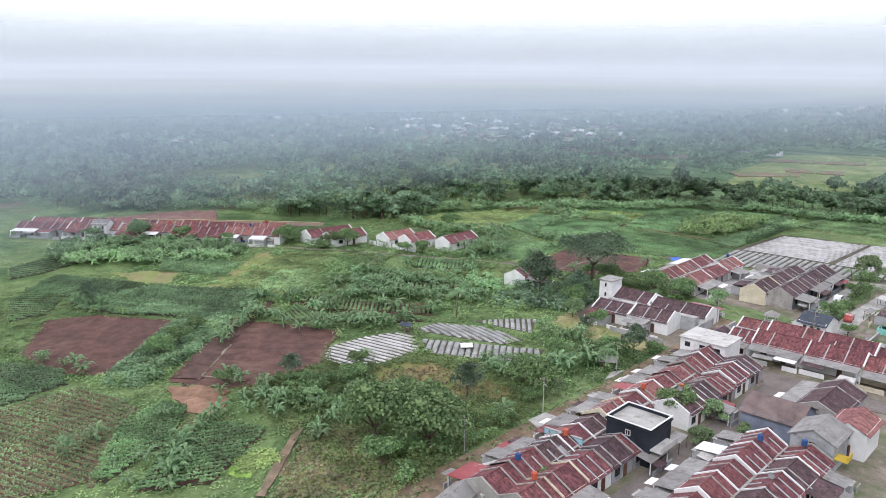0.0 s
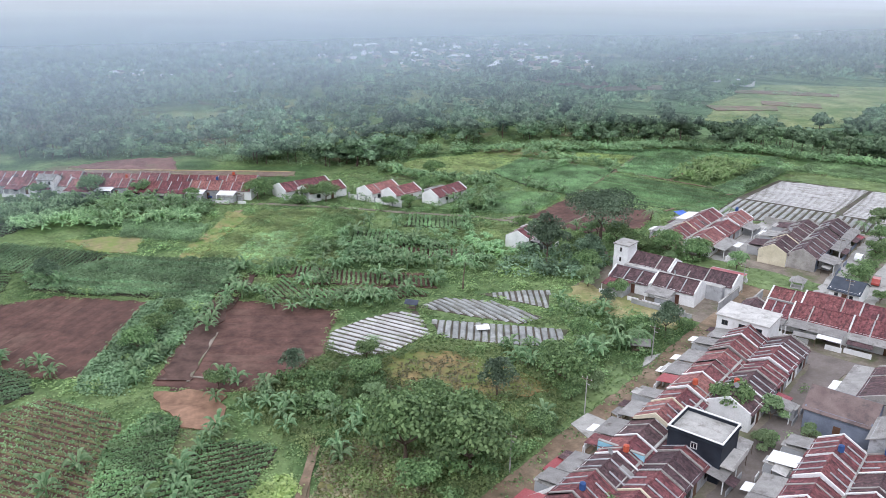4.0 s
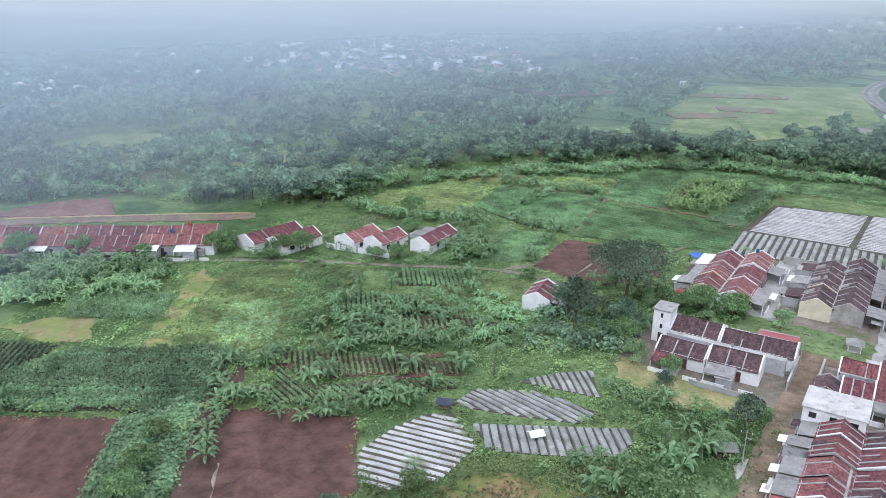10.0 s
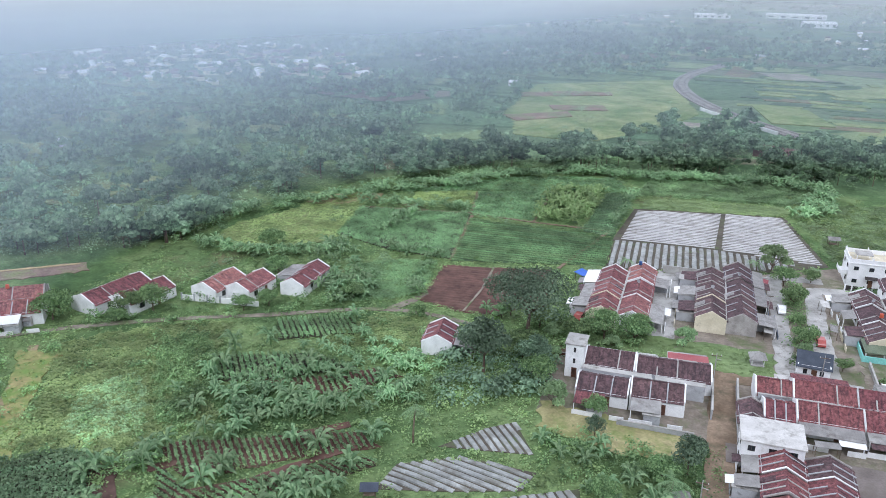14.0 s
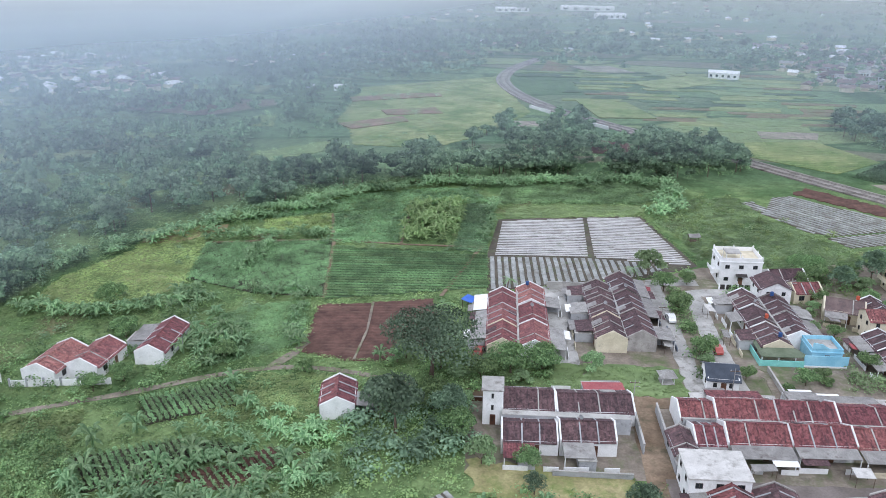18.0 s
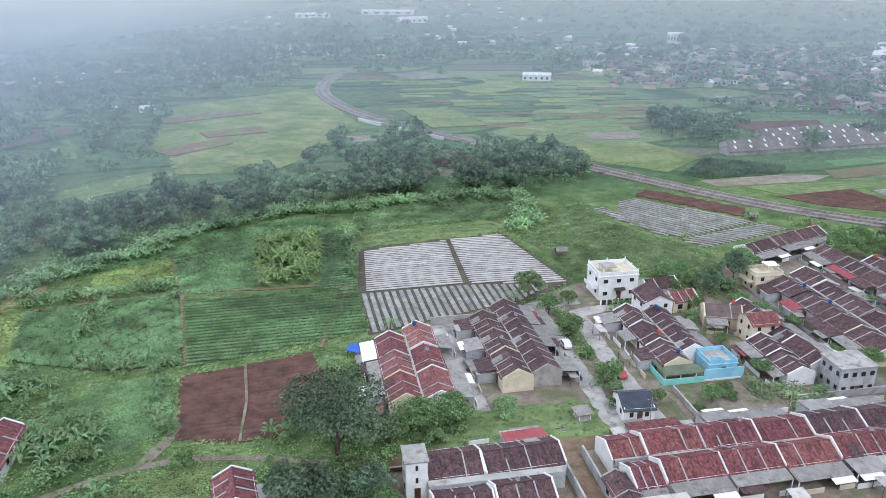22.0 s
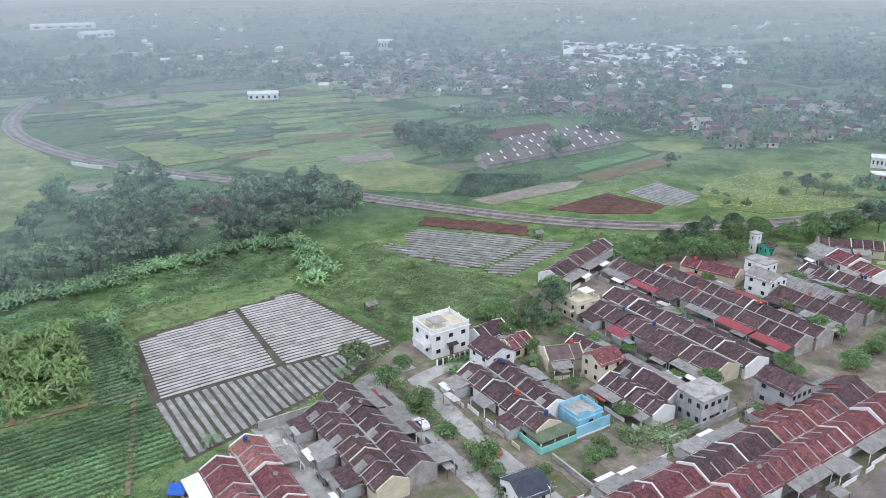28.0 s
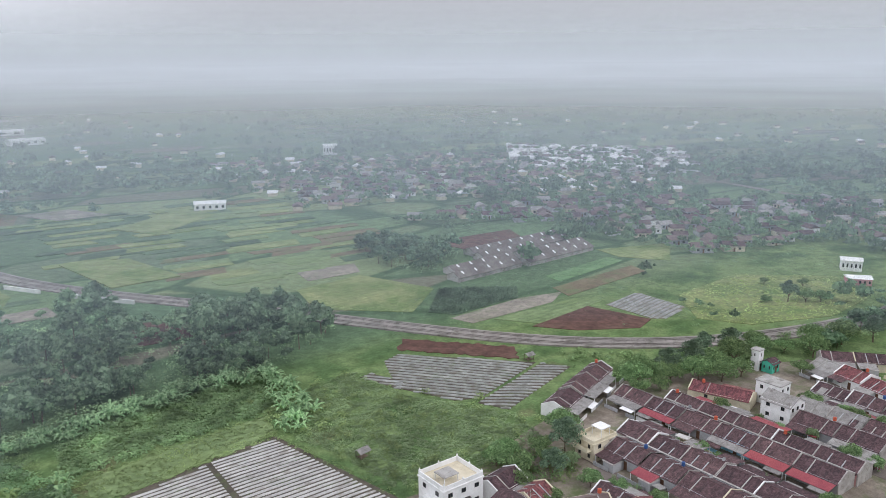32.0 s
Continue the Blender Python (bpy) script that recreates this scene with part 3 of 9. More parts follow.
# ---- mesh tools ----
class Solid:
    """Collects boxes, prisms and faces into one mesh."""

    def __init__(self):
        self.v, self.f = [], []

    def add(self, verts, faces):
        k = len(self.v)
        self.v += [tuple(p) for p in verts]
        self.f += [tuple(i + k for i in face) for face in faces]
        return self

    def box(self, x0, y0, z0, x1, y1, z1):
        return self.add([(x0, y0, z0), (x1, y0, z0), (x1, y1, z0), (x0, y1, z0), (x0, y0, z1), (x1, y0, z1), (x1, y1, z1), (x0, y1, z1)],
                        [(3, 2, 1, 0), (4, 5, 6, 7), (0, 1, 5, 4), (1, 2, 6, 5), (2, 3, 7, 6), (3, 0, 4, 7)])

    def hexa(self, low, high):
        """A solid between two matching outlines."""
        n = len(low)
        return self.add([*low, *high], [tuple(reversed(range(n))), tuple(range(n, 2 * n))] + [(i, (i + 1) % n, n + (i + 1) % n, n + i) for i in range(n)])

    def tube(self, p, q, r0, r1, sides=6):
        p, q = Vector(p), Vector(q)
        d = (q - p).normalized()
        a = d.orthogonal().normalized()
        b = d.cross(a)
        ring = lambda c, r: [tuple(c + r * (math.cos(2 * math.pi * i / sides) * a + math.sin(2 * math.pi * i / sides) * b)) for i in range(sides)]
        return self.hexa(ring(p, r0), ring(q, r1))

    def mesh(self, name):
        me = bpy.data.meshes.new(name)
        me.from_pydata(self.v, [], self.f)
        me.update()
        return me


def part(name, solid, material, parent=None, label="", at=None):
    """Links a solid as one mesh object under a thing or a part."""
    me = solid.mesh(name) if isinstance(solid, Solid) else solid
    if material and not me.materials:
        me.materials.append(material)
    ob = new(name, me)
    if parent:
        ob.parent = parent
    if at:
        ob.matrix_basis = at
    if label:
        ob["label"] = label
    return ob


def thing(name, at, label, category, group="", kind=""):
    ob = new(name)
    ob.matrix_basis = at
    ob.empty_display_size = 0.5
    return tagged(ob, label, category, group, kind)


def site(x, y, z=0.0, turn=0.0):
    """A spot on the plan for a thing that is built in metres."""
    return pose(x, y, z, 0, 0, turn) @ Matrix.Scale(1 / PLAN, 4)


def quads(name, verts, per=4):
    """A mesh of loose quads from an array of corners."""
    verts = np.asarray(verts, dtype=np.float32).reshape(-1, 3)
    me = bpy.data.meshes.new(name)
    count = len(verts) // per
    me.vertices.add(len(verts))
    me.vertices.foreach_set("co", verts.ravel())
    me.loops.add(count * per)
    me.loops.foreach_set("vertex_index", np.arange(count * per, dtype=np.int32))
    me.polygons.add(count)
    me.polygons.foreach_set("loop_start", np.arange(count, dtype=np.int32) * per)
    me.polygons.foreach_set("loop_total", np.full(count, per, dtype=np.int32))
    me.update(calc_edges=True)
    return me


def spread(proto, places):
    """Copies of a quad cloud (k, 4, 3) at rows of x, y, z, turn, size, height."""
    places = np.asarray(places, dtype=np.float32)
    c, s = np.cos(places[:, 3]), np.sin(places[:, 3])
    flat = proto.reshape(-1, 3)
    x = (flat[None, :, 0] * c[:, None] - flat[None, :, 1] * s[:, None]) * places[:, 4, None] + places[:, 0, None]
    y = (flat[None, :, 0] * s[:, None] + flat[None, :, 1] * c[:, None]) * places[:, 4, None] + places[:, 1, None]
    z = flat[None, :, 2] * places[:, 5, None] + places[:, 2, None]
    return np.stack([x, y, z], -1).reshape(-1, 3)


def inside(poly, x, y):
    hit = False
    for (x0, y0), (x1, y1) in zip(poly, poly[1:] + poly[:1]):
        if (y0 > y) != (y1 > y) and x < (x1 - x0) * (y - y0) / (y1 - y0) + x0:
            hit = not hit
    return hit


def scatter(poly, count, gen):
    xs, ys = [p[0] for p in poly], [p[1] for p in poly]
    out, tries = [], 0
    while len(out) < count and tries < count * 30:
        tries += 1
        x, y = gen.uniform(min(xs), max(xs)), gen.uniform(min(ys), max(ys))
        if inside(poly, x, y):
            out.append((x, y))
    return out


def along(line, step, gen, wide=0.0):
    """Points every step metres along a polyline, strewn to the sides."""
    out = []
    for (x0, y0), (x1, y1) in zip(line, line[1:]):
        d = math.hypot(x1 - x0, y1 - y0)
        for k in range(max(1, int(d / step))):
            t = (k + gen.random()) * step / d
            out.append((x0 + (x1 - x0) * t + gen.uniform(-wide, wide), y0 + (y1 - y0) * t + gen.uniform(-wide, wide)))
    return out


def leaf_quads(centres, outward, size, gen, long=1.5, up=0.35):
    """Small leaf sprays at the centres, facing outward with scatter."""
    n = len(centres)
    nrm = outward + gen.normal(0, 0.55, (n, 3)) + np.array([0, 0, up])
    nrm /= np.linalg.norm(nrm, axis=1, keepdims=True) + 1e-6
    ref = gen.normal(0, 1, (n, 3))
    a = np.cross(nrm, ref)
    a /= np.linalg.norm(a, axis=1, keepdims=True) + 1e-6
    b = np.cross(nrm, a)
    s = size * gen.uniform(0.6, 1.3, (n, 1))
    droop = nrm * s * 0.25
    return np.stack([centres - a * s * long * 0.5 - droop, centres - b * s * 0.5, centres + a * s * long * 0.5 - droop, centres + b * s * 0.5], 1)


def crown_cloud(seed, lumps, wide, tall, base, leaves, size, flat=0.75):
    """Leaf sprays over several uneven lumps: an open crown with gaps."""
    gen = np.random.default_rng(seed)
    centres, outs = [], []
    for k in range(lumps):
        ang = 2.4 * k + gen.uniform(-0.5, 0.5)
        rad = wide * 0.62 * math.sqrt((k + 0.4) / lumps) * gen.uniform(0.75, 1.2)
        high = base + tall * (0.25 + 0.62 * (1 - (rad / wide) ** 2) * gen.uniform(0.55, 1.1))
        c = np.array([rad * math.cos(ang), rad * math.sin(ang), high])
        r = wide * gen.uniform(0.30, 0.48)
        d = gen.normal(0, 1, (leaves // lumps, 3))
        d /= np.linalg.norm(d, axis=1, keepdims=True)
        d[:, 2] = np.where(d[:, 2] < -0.3, -d[:, 2] * 0.6, d[:, 2])
        q = c + d * r * gen.uniform(0.72, 1.08, (len(d), 1)) * np.array([1, 1, flat])
        centres.append(q)
        outs.append(d)
    return leaf_quads(np.concatenate(centres), np.concatenate(outs), size, gen)


def clump_crown(seed, lumps, wide, tall, base, around, rings, sprays, size):
    """A far tree: uneven leafy domes built of small facets, with loose sprays at the rim."""
    gen = np.random.default_rng(seed)
    out, centres, outs = [], [], []
    for k in range(lumps):
        ang = 2.4 * k + gen.uniform(-0.5, 0.5)
        rad = wide * 0.6 * math.sqrt((k + 0.3) / lumps) * gen.uniform(0.7, 1.2)
        r = wide * gen.uniform(0.36, 0.56)
        core = r * 0.78
        c = np.array([rad * math.cos(ang), rad * math.sin(ang), base + tall * (0.30 + 0.45 * (1 - (rad / wide) ** 2) * gen.uniform(0.5, 1.15))])
        ring = []
        for i in range(rings + 1):
            t = -0.45 + (math.pi / 2 + 0.35) * i / rings
            row = [c + core * gen.uniform(0.82, 1.15) * np.array([math.cos(t) * math.cos(6.283 * (j + 0.5 * i) / around), math.cos(t) * math.sin(6.283 * (j + 0.5 * i) / around), math.sin(t) * 0.85]) for j in range(around)]
            ring.append(row)
        for i in range(rings):
            for j in range(around):
                out.append([ring[i][j], ring[i][(j + 1) % around], ring[i + 1][(j + 1) % around], ring[i + 1][j]])
        d = gen.normal(0, 1, (max(1, sprays // lumps), 3))
        d /= np.linalg.norm(d, axis=1, keepdims=True)
        d[:, 2] = np.abs(d[:, 2]) * 0.9 - 0.15
        centres.append(c + d * r * gen.uniform(0.72, 1.2, (len(d), 1)) * np.array([1, 1, 0.85]))
        outs.append(d)
    return np.concatenate([np.array(out), leaf_quads(np.concatenate(centres), np.concatenate(outs), size, gen, 1.2)]).astype(np.float32)


def trunk_solid(seed, high, r, limbs, reach):
    gen = random.Random(seed)
    s = Solid()
    p = Vector((0, 0, -0.2))
    lean = (gen.uniform(-0.06, 0.06), gen.uniform(-0.06, 0.06))
    pts = [p]
    for k in range(1, 4):
        pts.append(Vector((lean[0] * high * k / 3, lean[1] * high * k / 3, high * k / 3)))
    for k in range(3):
        s.tube(pts[k], pts[k + 1], r * (1 - 0.22 * k), r * (1 - 0.22 * (k + 1)), 7)
    for k in range(limbs):
        a = 2 * math.pi * k / limbs + gen.uniform(-0.4, 0.4)
        q = pts[3] + Vector((math.cos(a) * reach, math.sin(a) * reach, reach * gen.uniform(0.5, 1.0)))
        s.tube(pts[3] - Vector((0, 0, 0.3)), q, r * 0.4, r * 0.12, 5)
    return s


def banana_cloud(seed, leaves=13, length=2.6):
    """Arching banana leaves, each a keeled strip of quads."""
    gen = random.Random(seed)
    out = []
    for k in range(leaves):
        a = 2.4 * k + gen.uniform(-0.4, 0.4)
        size = length * gen.uniform(0.75, 1.15)
        rise = gen.uniform(1.2, 1.9) if k < leaves * 0.55 else gen.uniform(0.3, 0.9)
        d = (math.cos(a), math.sin(a))
        side = (-d[1], d[0])
        stem = gen.uniform(0.9, 1.5)
        spine = []
        for i in range(6):
            t = i / 5
            spine.append((size * (0.06 + 0.72 * t), stem + size * (rise * t - 0.80 * rise * t * t - 0.12 * t * t)))
        wid = [0.05, 0.19, 0.27, 0.26, 0.18, 0.03]
        for i in range(5):
            for sgn in (-1, 1):
                row = []
                for (j, edge) in ((i, 0), (i + 1, 0), (i + 1, 1), (i, 1)):
                    dist, z = spine[j]
                    w = wid[j] * edge * sgn * gen.uniform(0.85, 1.1)
                    row.append((d[0] * dist + side[0] * w, d[1] * dist + side[1] * w, z - abs(w) * 0.4))
                out.append(row if sgn > 0 else row[::-1])
    return np.array(out, dtype=np.float32)

# ---- ground, haze sheets, roads, plots ----
def ring_sheet(name, centre, radii, sides, z, rim=None):
    """Rings of quads out to the horizon; a sheet with a rim is open in its middle."""
    s = Solid()
    s.v.append((0, 0, z))
    base = z
    for r in radii:
        z = base + rim(r) if rim else base
        s.v += [(r * math.cos(2 * math.pi * k / sides), r * math.sin(2 * math.pi * k / sides), z) for k in range(sides)]
    if not rim:
        s.f += [(0, 1 + k, 1 + (k + 1) % sides) for k in range(sides)]
    for i in range(len(radii) - 1):
        a, b = 1 + i * sides, 1 + (i + 1) * sides
        s.f += [(a + k, b + k, b + (k + 1) % sides, a + (k + 1) % sides) for k in range(sides)]
    ob = new(name, s.mesh(name))
    ob.location = (*centre, 0)
    return ob


ground = ring_sheet("ground", (0, 0), [60, 150, 300, 600, 1200, 2400, 4800], 64, 0)
ground.data.materials.append(ground_material())
tagged(ground, "green meadow and small farm plots reaching the misty horizon", "ground", kind="structure")
HAZE = haze_sheet_material()
# see-through sheets added above the land to imitate distance haze
for k in range(HAZE_SHEETS):
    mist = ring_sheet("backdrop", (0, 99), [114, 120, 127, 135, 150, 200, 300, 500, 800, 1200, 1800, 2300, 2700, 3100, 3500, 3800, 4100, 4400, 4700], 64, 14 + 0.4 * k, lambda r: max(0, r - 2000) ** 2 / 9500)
    mist.data.materials.append(HAZE)
    tagged(mist, "added translucent sheet that stands in for haze over the distant land", "mist", kind="structure")


CLEAR, EDGES = [], []
LAYER = [0]


def lifted(top):
    """Each sheet lies a few millimetres above the one before it."""
    LAYER[0] += 1
    return top + 0.0025 * (LAYER[0] % 40)


def ragged(poly, gen, step=1.6, off=0.45):
    """An outline with uneven natural edges."""
    out = []
    for (x0, y0), (x1, y1) in zip(poly, poly[1:] + poly[:1]):
        d = math.hypot(x1 - x0, y1 - y0)
        n = max(1, int(d / step))
        nx, ny = -(y1 - y0) / d, (x1 - x0) / d
        for k in range(n):
            w = gen.uniform(-off, off) if k else gen.uniform(-off, off) * 0.5
            out.append((x0 + (x1 - x0) * k / n + nx * w, y0 + (y1 - y0) * k / n + ny * w))
    return out


WILD = {"soil", "track", "clearing", "lawn", "yard", "meadow"}


def slab(name, poly, top, material, label, category, kind="structure", deep=0.35):
    """A flat patch of ground with its own edges, a little above the meadow."""
    if category not in ("track", "clearing", "meadow", "lawn"):
        CLEAR.append(poly)
    if category in WILD or "stubble" in label:
        poly = ragged(poly, random.Random(len(CLEAR) + LAYER[0]), 1.3, 0.7)
    top = lifted(top)
    cx, cy = sum(p[0] for p in poly) / len(poly), sum(p[1] for p in poly) / len(poly)
    area = sum(a[0] * b[1] - b[0] * a[1] for a, b in zip(poly, poly[1:] + poly[:1]))
    pts = poly if area > 0 else poly[::-1]
    s = Solid().hexa([(x - cx, y - cy, top - deep) for x, y in pts], [(x - cx, y - cy, top) for x, y in pts])
    ob = part(name, s, material)
    ob.location = (cx, cy, 0)
    return tagged(ob, label, category, kind=kind)


def strip(name, line, width, top, material, label, category, deep=0.3):
    """A lane or track bed along a bent line."""
    top = lifted(top)
    s = Solid()
    left, right = [], []
    full = width
    if category in ("path", "lane"):
        gen = random.Random(LAYER[0])
        line = [(a[0] + (b[0] - a[0]) * k / n, a[1] + (b[1] - a[1]) * k / n) for a, b in zip(line, line[1:]) for n in (max(1, int(math.hypot(b[0] - a[0], b[1] - a[1]) / 1.5)),) for k in range(n)] + [line[-1]]
    for k, p in enumerate(line):
        if category in ("path", "lane"):
            width = full * gen.uniform(0.78, 1.22) if category == "path" else full + gen.uniform(-0.35, 0.35)
        a, b = line[max(0, k - 1)], line[min(len(line) - 1, k + 1)]
        d = Vector((b[0] - a[0], b[1] - a[1])).normalized()
        left.append((p[0] - d.y * width / 2, p[1] + d.x * width / 2))
        right.append((p[0] + d.y * width / 2, p[1] - d.x * width / 2))
    n = len(line)
    s.v = [(*p, top) for p in left] + [(*p, top) for p in right] + [(*p, top - deep) for p in left] + [(*p, top - deep) for p in right]
    for k in range(n - 1):
        s.f += [(k, n + k, n + k + 1, k + 1), (2 * n + k, k, k + 1, 2 * n + k + 1), (n + k, 3 * n + k, 3 * n + k + 1, n + k + 1)]
    ob = part(name, s, material)
    return tagged(ob, label, category, kind="structure")


def smooth(line, rounds=2):
    for _ in range(rounds):
        out = [line[0]]
        for a, b in zip(line, line[1:]):
            out += [(a[0] * 0.75 + b[0] * 0.25, a[1] * 0.75 + b[1] * 0.25), (a[0] * 0.25 + b[0] * 0.75, a[1] * 0.25 + b[1] * 0.75)]
        line = out + [line[-1]]
    return line


def scanlines(poly, angle, spacing):
    """Segments across a plot at an angle, one for each bed."""
    c, s = math.cos(radians(angle)), math.sin(radians(angle))
    turned = [(x * c + y * s, -x * s + y * c) for x, y in poly]
    lo, hi = min(p[1] for p in turned), max(p[1] for p in turned)
    out = []
    v = lo + spacing / 2
    while v < hi:
        xs = []
        for (x0, y0), (x1, y1) in zip(turned, turned[1:] + turned[:1]):
            if (y0 > v) != (y1 > v):
                xs.append(x0 + (x1 - x0) * (v - y0) / (y1 - y0))
        xs.sort()
        for a, b in zip(xs[::2], xs[1::2]):
            if b - a > 1.2:
                out.append(((a * c - v * s, a * s + v * c), (b * c - v * s, b * s + v * c)))
        v += spacing
    return out


def bed_solid(p, q, wide, high, gen, step=2.5):
    """A rounded raised bed from p to q, a little uneven."""
    d = Vector((q[0] - p[0], q[1] - p[1]))
    size = d.length
    d.normalize()
    side = Vector((-d.y, d.x))
    n = max(2, int(size / step))
    s = Solid()
    shape = [(-0.5, 0), (-0.36, 0.8), (0, 1), (0.36, 0.8), (0.5, 0)]
    for k in range(n + 1):
        c = Vector(p) + d * (size * k / n) + side * gen.uniform(-0.05, 0.05)
        w, h = wide * gen.uniform(0.93, 1.07), high * gen.uniform(0.85, 1.15)
        if k in (0, n):
            h *= 0.3
        s.v += [(c.x + side.x * w * a, c.y + side.y * w * a, h * b) for a, b in shape]
    for k in range(n):
        for i in range(4):
            s.f.append((5 * k + i, 5 * k + i + 1, 5 * k + i + 6, 5 * k + i + 5))
    return s


def crop_quads(p, q, gen, per=4.0, size=0.34, high=0.35, wide=0.35):
    size_m = math.hypot(q[0] - p[0], q[1] - p[1])
    n = max(3, int(size_m * per))
    t = gen.uniform(0, 1, n)
    c = np.stack([p[0] + (q[0] - p[0]) * t + gen.normal(0, wide * 0.4, n), p[1] + (q[1] - p[1]) * t + gen.normal(0, wide * 0.4, n), gen.uniform(0.35, 1, n) * high], 1)
    o = gen.normal(0, 0.6, (n, 3))
    return leaf_quads(c, o, size, gen, 1.4, 0.9)


def field(name, label, poly, base, angle=0.0, spacing=1.2, bed=None, crop=None, bed_part="mulch_bed", top=0.08, wide=0.8, high=0.22, per=4.0, size=0.34, tall=0.4, seed=1):
    """A plot with its soil, its raised beds and its crop rows."""
    CLEAR.append(poly)
    if name != "mulch_field":
        EDGES.append(poly)
        poly = ragged(poly, random.Random(seed), 1.4, 0.35)
    cx, cy = sum(p[0] for p in poly) / len(poly), sum(p[1] for p in poly) / len(poly)
    area = sum(a[0] * b[1] - b[0] * a[1] for a, b in zip(poly, poly[1:] + poly[:1]))
    pts = [(x - cx, y - cy) for x, y in (poly if area > 0 else poly[::-1])]
    f = thing(name, pose(cx, cy, 0), label, "field")
    part("soil", Solid().hexa([(x, y, top - 0.35) for x, y in pts], [(x, y, top) for x, y in pts]), base, f)
    gen, ngen = random.Random(seed), np.random.default_rng(seed)
    for p, q in scanlines(pts, angle, spacing):
        if bed:
            part(bed_part, bed_solid(p, q, wide * spacing, high, gen), bed, f, at=pose(0, 0, top - 0.02))
        if crop:
            me = quads("crop_row", crop_quads(p, q, ngen, per, size, tall, wide * spacing))
            part("crop_row", me, crop, f, at=pose(0, 0, top + (high * 0.8 if bed else 0)))
    return f


# estate ground and lanes
slab("pavement", [(-19, 48), (22, 48), (62, 104), (112, 122), (112, 172), (64, 192), (32, 186), (14, 180), (1, 181), (-14, 172), (-32, 167), (-46, 161), (-46, 136), (-45, 108), (-19, 108)], 0.03, BARE, "dusty bare ground between the estate houses", "pavement")
strip("road", smooth([(-21, 40), (-20.5, 70), (-20.5, 95), (-20, 112), (-20.5, 126)]), 4.2, 0.07, DIRT, "narrow dirt lane beside the terraces", "lane")
strip("road", [(-48, 127), (-20, 126.5), (20, 127), (62, 128.5)], 3.0, 0.075, DIRT, "dirt track behind the terraces", "lane")
strip("road", [(-30.2, 128), (-30.4, 150), (-30.8, 168)], 4.2, 0.07, CONCRETE, "pale concrete lane between two terraces", "lane")
strip("road", [(-11.2, 128), (-11, 150), (-11, 172), (-2, 172.5)], 3.0, 0.07, CONCRETE, "pale concrete lane between two terraces", "lane")
strip("road", [(-4.9, 128), (-5.0, 150), (-4.0, 167), (2, 168.3), (12, 170)], 3.2, 0.08, CONCRETE, "pale concrete lane between two terraces", "lane")
strip("road", [(14.5, 129), (14.5, 150), (15, 166)], 3.4, 0.07, BARE, "dusty lane between two terraces", "lane")
strip("road", [(33, 131), (33.2, 150), (32.6, 168)], 3.6, 0.07, ASPHALT, "narrow lane between two terraces", "lane")
strip("road", [(51.6, 128), (51.6, 150), (51.2, 176)], 3.4, 0.07, ASPHALT, "narrow lane between two terraces", "lane")
strip("road", [(70.6, 128), (70.6, 150), (70, 172)], 3.4, 0.07, ASPHALT, "narrow lane between two terraces", "lane")
strip("road", [(-20, 106.3), (20, 106.6), (62, 111)], 4.4, 0.07, ASPHALT, "grey lane in front of the red terrace", "lane")
strip("road", [(-3.2, 44), (-3.2, 75), (-3.4, 107)], 4.2, 0.08, ASPHALT, "grey lane between two terraces", "lane")
strip("road", smooth([(-150, 84), (-127, 106), (-106, 118), (-96, 122.4), (-84, 129.4), (-77, 132), (-68.7, 132.7), (-58, 130.2), (-48, 127)]), 1.3, 0.06, BARE, "winding dirt footpath past the small houses", "path")
strip("road", [(-77, 132), (-74.5, 136.5), (-73.3, 141)], 1.6, 0.05, BARE, "dirt footpath beside the tilled plot", "path")
slab("lawn", [(-46, 128.4), (-27.5, 128.2), (-27.5, 137), (-46, 137)], 0.055, TURF, "rough grass beneath the trees behind the terraces", "lawn")
slab("lawn", [(-28, 128.2), (-12.4, 128.2), (-12.6, 137.0), (-27.6, 137.4)], 0.06, TURF, "small mown lawn beside the concrete lane", "lawn")
slab("yard", [(-0.5, 129), (13, 129), (13, 138), (0, 138.2)], 0.06, BARE, "rubble-strewn dirt yard below the turquoise wall", "yard")
slab("yard", [(-22.9, 70.0), (-22.6, 73.4), (-18.9, 73.2), (-19.0, 68.2)], 0.11, CONCRETE, "cracked pale concrete pad beside the lane", "pad")
slab("yard", [(-23.8, 91.5), (-22.6, 94.0), (-22.5, 90.4), (-22.8, 88.6)], 0.11, CONCRETE, "broken pale concrete slab beside the lane", "pad")
slab("lawn", [(-27.5, 74), (-22.8, 74.5), (-22.6, 88), (-25, 90), (-27, 84)], 0.05, TURF, "patch of short grass beside the lane", "lawn")
slab("yard", [(-45, 110.6), (-24, 108.3), (-24, 103), (-33, 101), (-44, 104)], 0.05, paint("straw_ground", "8f8a5e", "a59c72", 0.2, 3, 0.95, 0.5, stain="6f7d45", stain_scale=0.25, stain_at=0.55), "dry straw-coloured grass in front of the terrace", "yard")

# railway
TRACK = smooth([(230, 172), (160, 176), (137, 181), (117, 187.5), (98, 197), (81, 210), (65, 227.5), (46, 256), (33, 277), (15, 304), (-8, 337), (-25, 367), (-38, 405), (-43, 440), (-38, 480), (-20, 530)])
strip("road", TRACK, 7.2, 0.35, BALLAST, "curving railway bed of grey-brown ballast", "railway", 0.6)


